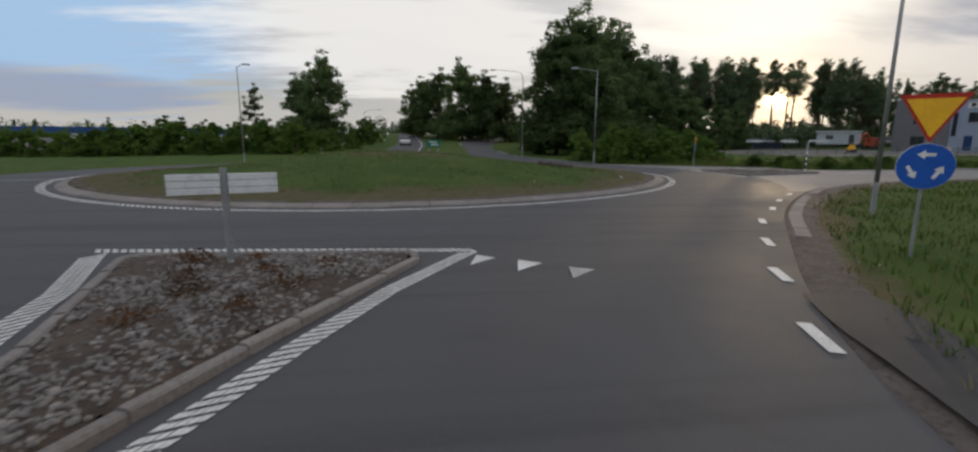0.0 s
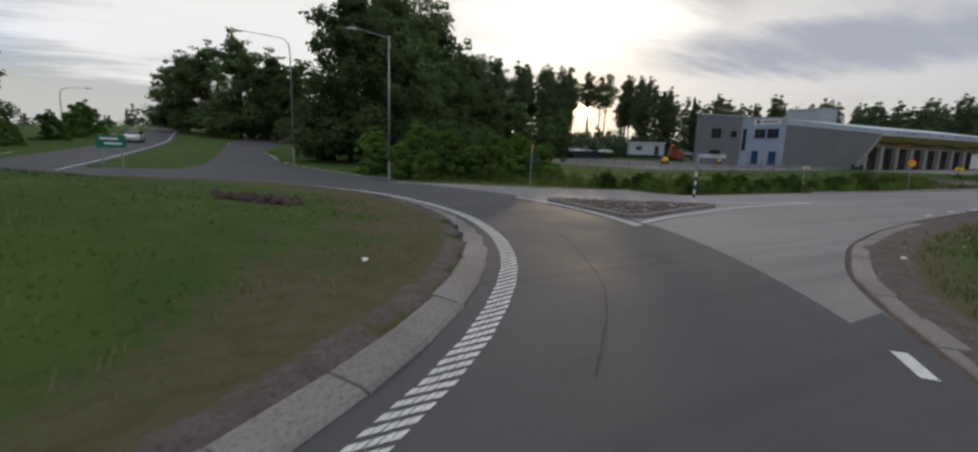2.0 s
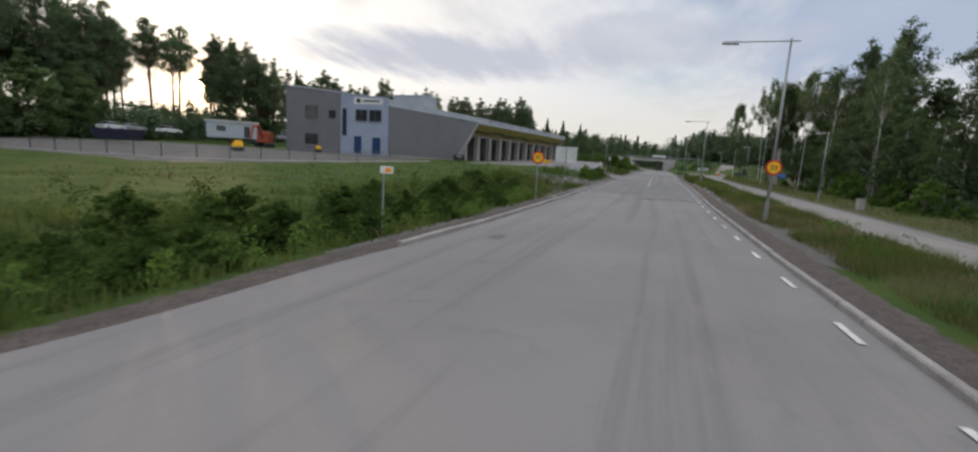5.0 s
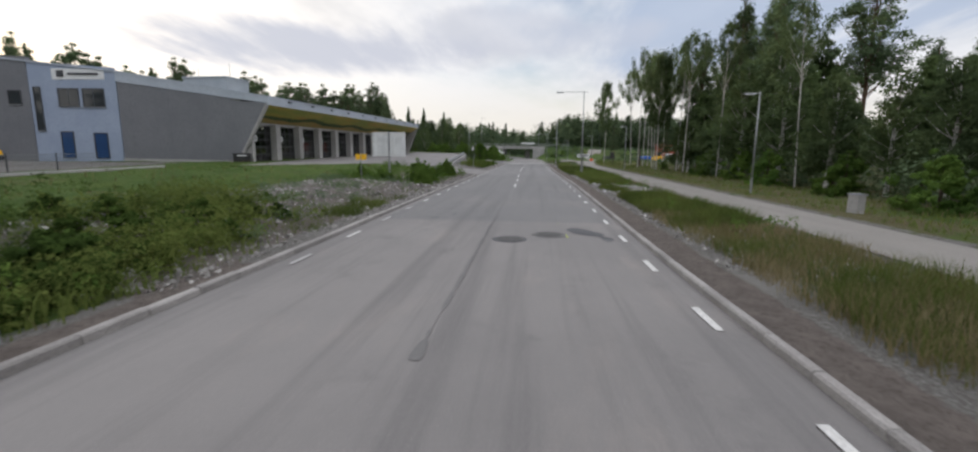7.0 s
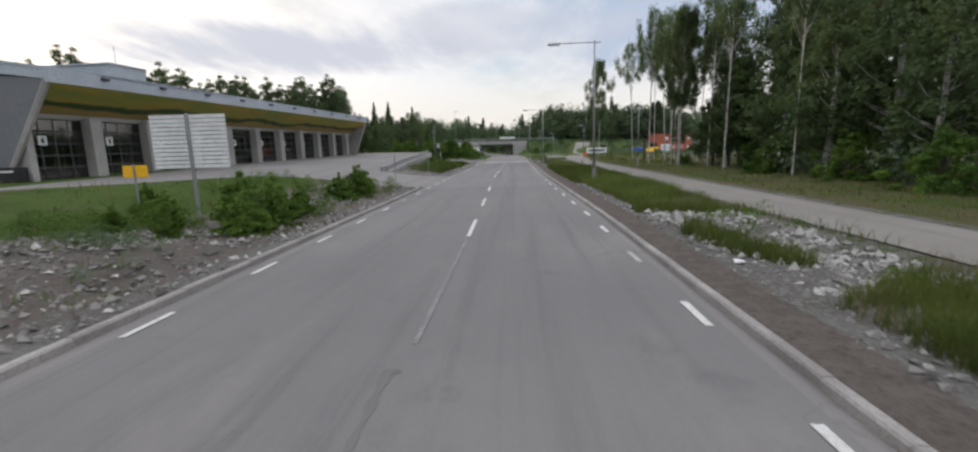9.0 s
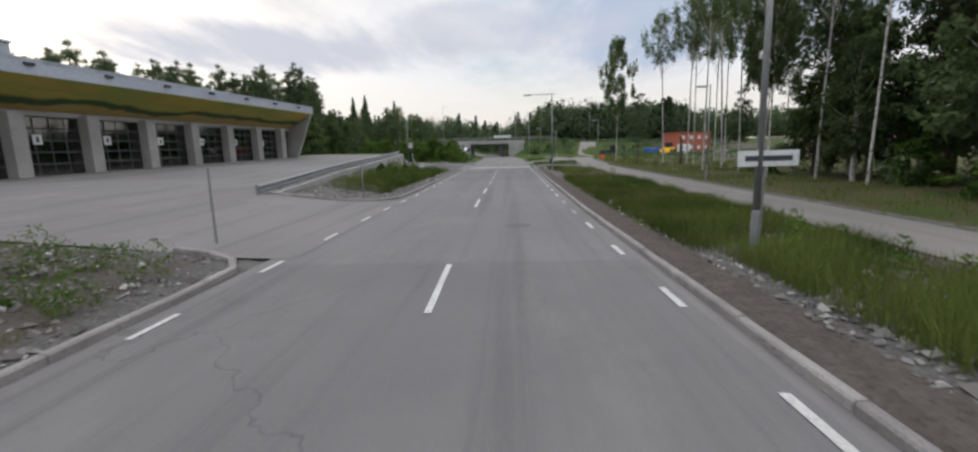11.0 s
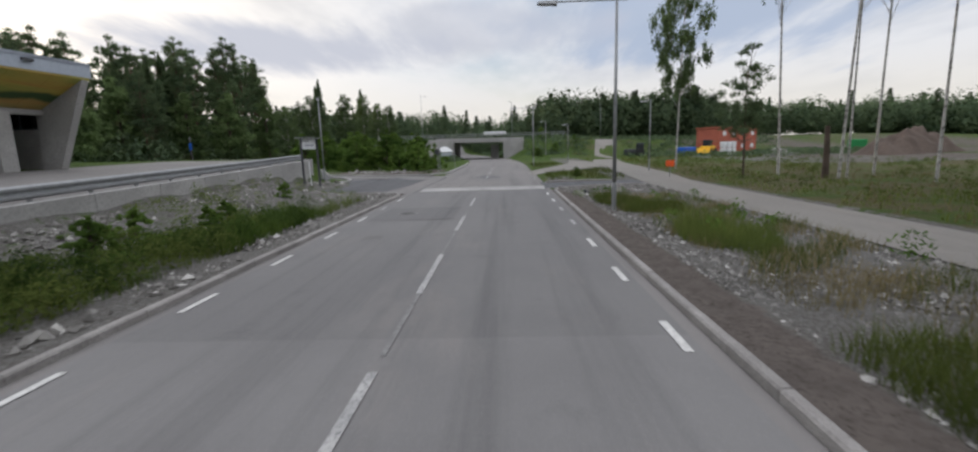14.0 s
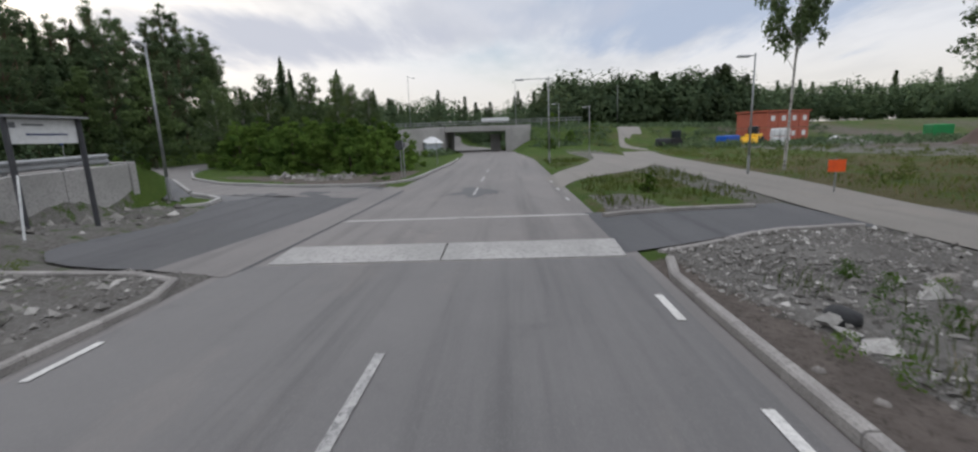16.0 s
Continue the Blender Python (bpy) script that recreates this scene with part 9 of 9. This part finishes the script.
weeds("verge_weeds", scatter(gs, 260, 159, 171, 38.6, 56, lambda x, y: (lg(x, y) > 1.6) & (y < 37 + (x - 154) * 1.3 - 3), 0.5, 1.1, 0.1), 0.4, 0.35, 0.06, 70, M_BUSH, "low weeds on the bare earth before the bushes", 33)
rubble("rubble", scatter(gs, 900, 160, 167, 40.5, 48.5, lambda x, y: ((x - 162.2) ** 2 + (y - 42.8) ** 2 < 3.4) | ((x - 164.6) ** 2 + (y - 46.4) ** 2 < 3.2), 0.8, 0.8, -1.5, 0.3), 0.11, M_DULLSTONE, "pale heaps of stone on the bare earth", 34)
blades("dry_grass", scatter(gs, 9000, 119, 137, 23.6, 28.2, lambda x, y: rg(x, y) > 1.2 + 0.05 * (137 - x), 1.1, 3.3, 0.3), 0.34, 0.012, M_STRAW, "dry straw among the broken stone", 37)
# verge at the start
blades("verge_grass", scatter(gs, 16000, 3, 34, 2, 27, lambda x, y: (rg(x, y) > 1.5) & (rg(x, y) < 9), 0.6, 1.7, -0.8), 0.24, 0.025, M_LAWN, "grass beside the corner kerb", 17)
blades("dry_grass", scatter(gs, 7000, 3, 34, 2, 27, lambda x, y: (rg(x, y) > 1.1) & (rg(x, y) < 5), 0.9, 0.7, -0.1), 0.22, 0.025, M_STRAW, "dry grass tufts beside the corner kerb", 18)
# central island
HEAP = (7.5, 35.0)
disc_r = (lambda x, y: 17.48 - island_gap(x, y))
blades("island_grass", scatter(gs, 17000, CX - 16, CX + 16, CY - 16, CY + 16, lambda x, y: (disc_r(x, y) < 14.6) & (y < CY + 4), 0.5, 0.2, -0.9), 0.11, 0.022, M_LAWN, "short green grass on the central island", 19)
blades("dry_grass", scatter(gs, 14000, CX - 16.5, CX + 16.5, CY - 16.5, CY + 16.5, lambda x, y: (disc_r(x, y) < 16.1) & (y < CY + 4), 0.8, 1.2, -0.2), 0.09, 0.018, M_STRAW, "dry tufts on the central island", 20)
blades("island_tufts", scatter(gs, 5200, CX - 16, CX + 16, CY - 16, CY + 16, lambda x, y: (disc_r(x, y) < 15.6) & (y < CY + 4), 1.3, 2.9, 0.7), 0.20, 0.014, M_STRAW, "longer dry tufts on the central island", 46)
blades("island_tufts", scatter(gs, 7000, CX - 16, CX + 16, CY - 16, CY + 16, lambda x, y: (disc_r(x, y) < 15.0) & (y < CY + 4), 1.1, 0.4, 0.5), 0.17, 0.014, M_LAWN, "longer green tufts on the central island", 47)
rubble("dug_soil", scatter(gs, 900, HEAP[0] - 1.2, HEAP[0] + 1.2, HEAP[1] - 1.0, HEAP[1] + 1.0, lambda x, y: (x - HEAP[0]) ** 2 / 1.3 + (y - HEAP[1]) ** 2 / 0.8 < 1.0, 1.5, 0.4, -1.2), 0.07, M_SOIL, "dug-up brown clods on the central island", 48)
# loose stones
rubble("rubble", scatter(gs, 2200, 98, 120, 26.5, 28.6, lambda x, y: (rg(x, y) > 1.15) & (rg(x, y) < 2.1), 0.7, 1.3, -0.2, 0.3), 0.04, M_DULLSTONE, "pale broken stone along the edge of the grass", 36)
rubble("rubble", scatter(gs, 17000, 58, 98, 37.5, 46, lambda x, y: (lg(x, y) > 0.3) & (lg(x, y) < 7.6 - 2.6 * ease(76, 84, x)), 0.8, 0.3, -0.7, 0.25), 0.034, M_DULLSTONE, "broken stone strewn over the left verge", 21)
rubble("rubble", scatter(gs, 15000, 109, 141, 37.5, 45, lambda x, y: (lg(x, y) > 0.3) & (y < wall_line(x) - 0.3), 0.6, 2.1, -0.5, 0.25), 0.034, M_DULLSTONE, "broken stone heaped below the yard wall", 22)
rubble("rubble", scatter(gs, 11000, 60, 104, 24.2, 28.4, lambda x, y: (rg(x, y) > 1.0) & (rg(x, y) < 4.6), 0.7, 1.3, -0.7, 0.3), 0.034, M_DULLSTONE, "pale broken stone on the right verge", 23)
rubble("rubble", scatter(gs, 1500, 76.5, 86, 24.4, 27.4, lambda x, y: rg(x, y) > 1.3, 0.8, 2.3, -0.4, 0.3), 0.045, M_PALESTONE, "pale blasted stone heaped on the bare verge", 49)
rubble("rubble", scatter(gs, 26000, 119, 147, 23.3, 29.0, lambda x, y: (rg(x, y) > 1.0 - 0.6 * ease(137, 139.5, x)), 0.6, 0.8, -1.1, 0.3), 0.023, M_DULLSTONE, "grey crushed stone by the path link", 24)
rubble("rubble", scatter(gs, 1500, 3, 34, 2, 28, lambda x, y: (rg(x, y) > 0.5) & (rg(x, y) < 2.2), 0.8, 0.8, -0.2, 0.3), 0.03, M_DULLSTONE, "grit and broken asphalt by the kerb", 25)
rubble("rubble", scatter(gs, 900, 141, 152, 38, 46, lambda x, y: x > 140, 0.8, 0.8, -0.2, 0.5), 0.06, M_DULLSTONE, "stones at the foot of the notice board", 26)
weeds("island_plants", (np.array([-4.6, -4.2, -3.6, -3.1, -4.9, -3.9, -2.7, -4.4, -3.3, -5.1]), np.array([11.0, 10.3, 11.4, 10.6, 11.9, 11.9, 11.8, 9.4, 9.7, 12.3]), np.full(10, -0.18), np.zeros(10)), 0.16, 0.35, 0.05, 90, M_RUST, "low reddish-brown plants between the cobbles", 27)

blades("verge_grass", scatter(gs, 9000, 131, 138, 24.5, 28.4, lambda x, y: (rg(x, y) > 1.2) & (((x - 134.7) ** 2 / 4.0 + (y - 27.3) ** 2 / 0.7 < 1.0) | ((x - 132.2) ** 2 / 2.2 + (y - 26.6) ** 2 / 1.3 < 1.0)), 0.8, 2.2, -1.4), 0.42, 0.012, M_GRASS, "green grass growing through broken stone", 49)
rubble("rubble", scatter(gs, 420, 133, 141, 24.2, 28.2, lambda x, y: (rg(x, y) > 1.1) & (((x - 138.0) ** 2 / 4.0 + (y - 25.6) ** 2 / 1.2 < 1.0) | (rg(x, y) < 1.5)), 0.9, 1.2, -0.6, 0.3), 0.06, M_PALESTONE, "white blasted stones beside the path link", 50)
blades("verge_grass", scatter(gs, 30000, 98, 121, 24.0, 28.3, lambda x, y: (rg(x, y) > 1.1) & (y > 23.8), 0.6, 2.4, -0.8), 0.46, 0.012, M_GRASS, "dense green verge grass", 51)
# single things lying about
ob = tagged(new("boulder", rock_mesh(41, M_BLACKROCK, "boulder", 0.6, 2)), "dark grey boulder on the crushed stone", "rock")
ob.matrix_basis = pose(138.1, 27.95, ground_z(138.1, 27.95) + 0.12, 0, 0, 40) @ Matrix.Scale(0.215, 4)
for x, y, s, k in ((137.0, 28.9, 0.09, 1), (139.6, 25.5, 0.2, 2), (138.05, 26.6, 0.16, 3), (137.1, 28.05, 0.1, 5), (136.45, 28.75, 0.09, 4), (138.6, 26.0, 0.14, 1), (135.2, 28.1, 0.11, 2), (134.1, 27.4, 0.13, 3), (132.6, 28.2, 0.1, 0), (137.4, 27.2, 0.1, 4), (116.5, 40.6, 0.3, 3), (113.8, 41.0, 0.26, 4), (120.2, 41.4, 0.3, 5), (75.5, 40.6, 0.22, 2), (70.2, 39.8, 0.2, 1), (92.0, 26.0, 0.2, 0)):
    ob = tagged(new("rock", ROCKS[k]), "grey broken rock on the rubble", "rock", "loose rocks")
    ob.matrix_basis = pose(x, y, ground_z(x, y) + 0.3 * s, 10 * k, 15, 50 * k) @ Matrix.Scale(s, 4)
ob = thing("fallen_stick", (22.3, 33.4, ground_z(22.3, 33.4) + 0.25), "pale dry stick lying on the earth island", "stick", "", -25)
part("stick", Geo().tube([(-0.45, 0, 0.0), (0.0, 0.04, 0.04), (0.5, 0, 0.03)], [0.02, 0.024, 0.014], 6), M_STRAWWOOD, ob)
ob = thing("plank", (133.3, 39.6, ground_z(133.3, 39.6) + 0.12), "weathered grey plank lying on the gravel", "plank", "", 55)
part("board", Geo().box((0, 0, 0), (1.9, 0.12, 0.04)), M_STRAWWOOD, ob)
for x, y, w, l in ((10.4, 24.9, 0.10, 0.2), (3.6, 24.2, 0.08, 0.12), (78.4, 27.6, 0.07, 0.2), (8.9, 27.2, 0.06, 0.1)):
    z = float(surface_z(np.array([x]), np.array([y]))[0][0])
    ob = thing("litter_paper", (x, y, z + 0.06), "crumpled white scrap of paper", "litter", "scraps of paper", 40 * x)
    part("sheet", Geo().add([(-l / 2, -w, 0), (l / 2, -w, 0.03), (l / 2, w, 0.01), (-l / 2, w, 0.05), (0, 0, 0.06)], [(0, 1, 4), (1, 2, 4), (2, 3, 4), (3, 0, 4)]), M_WHITE, ob)
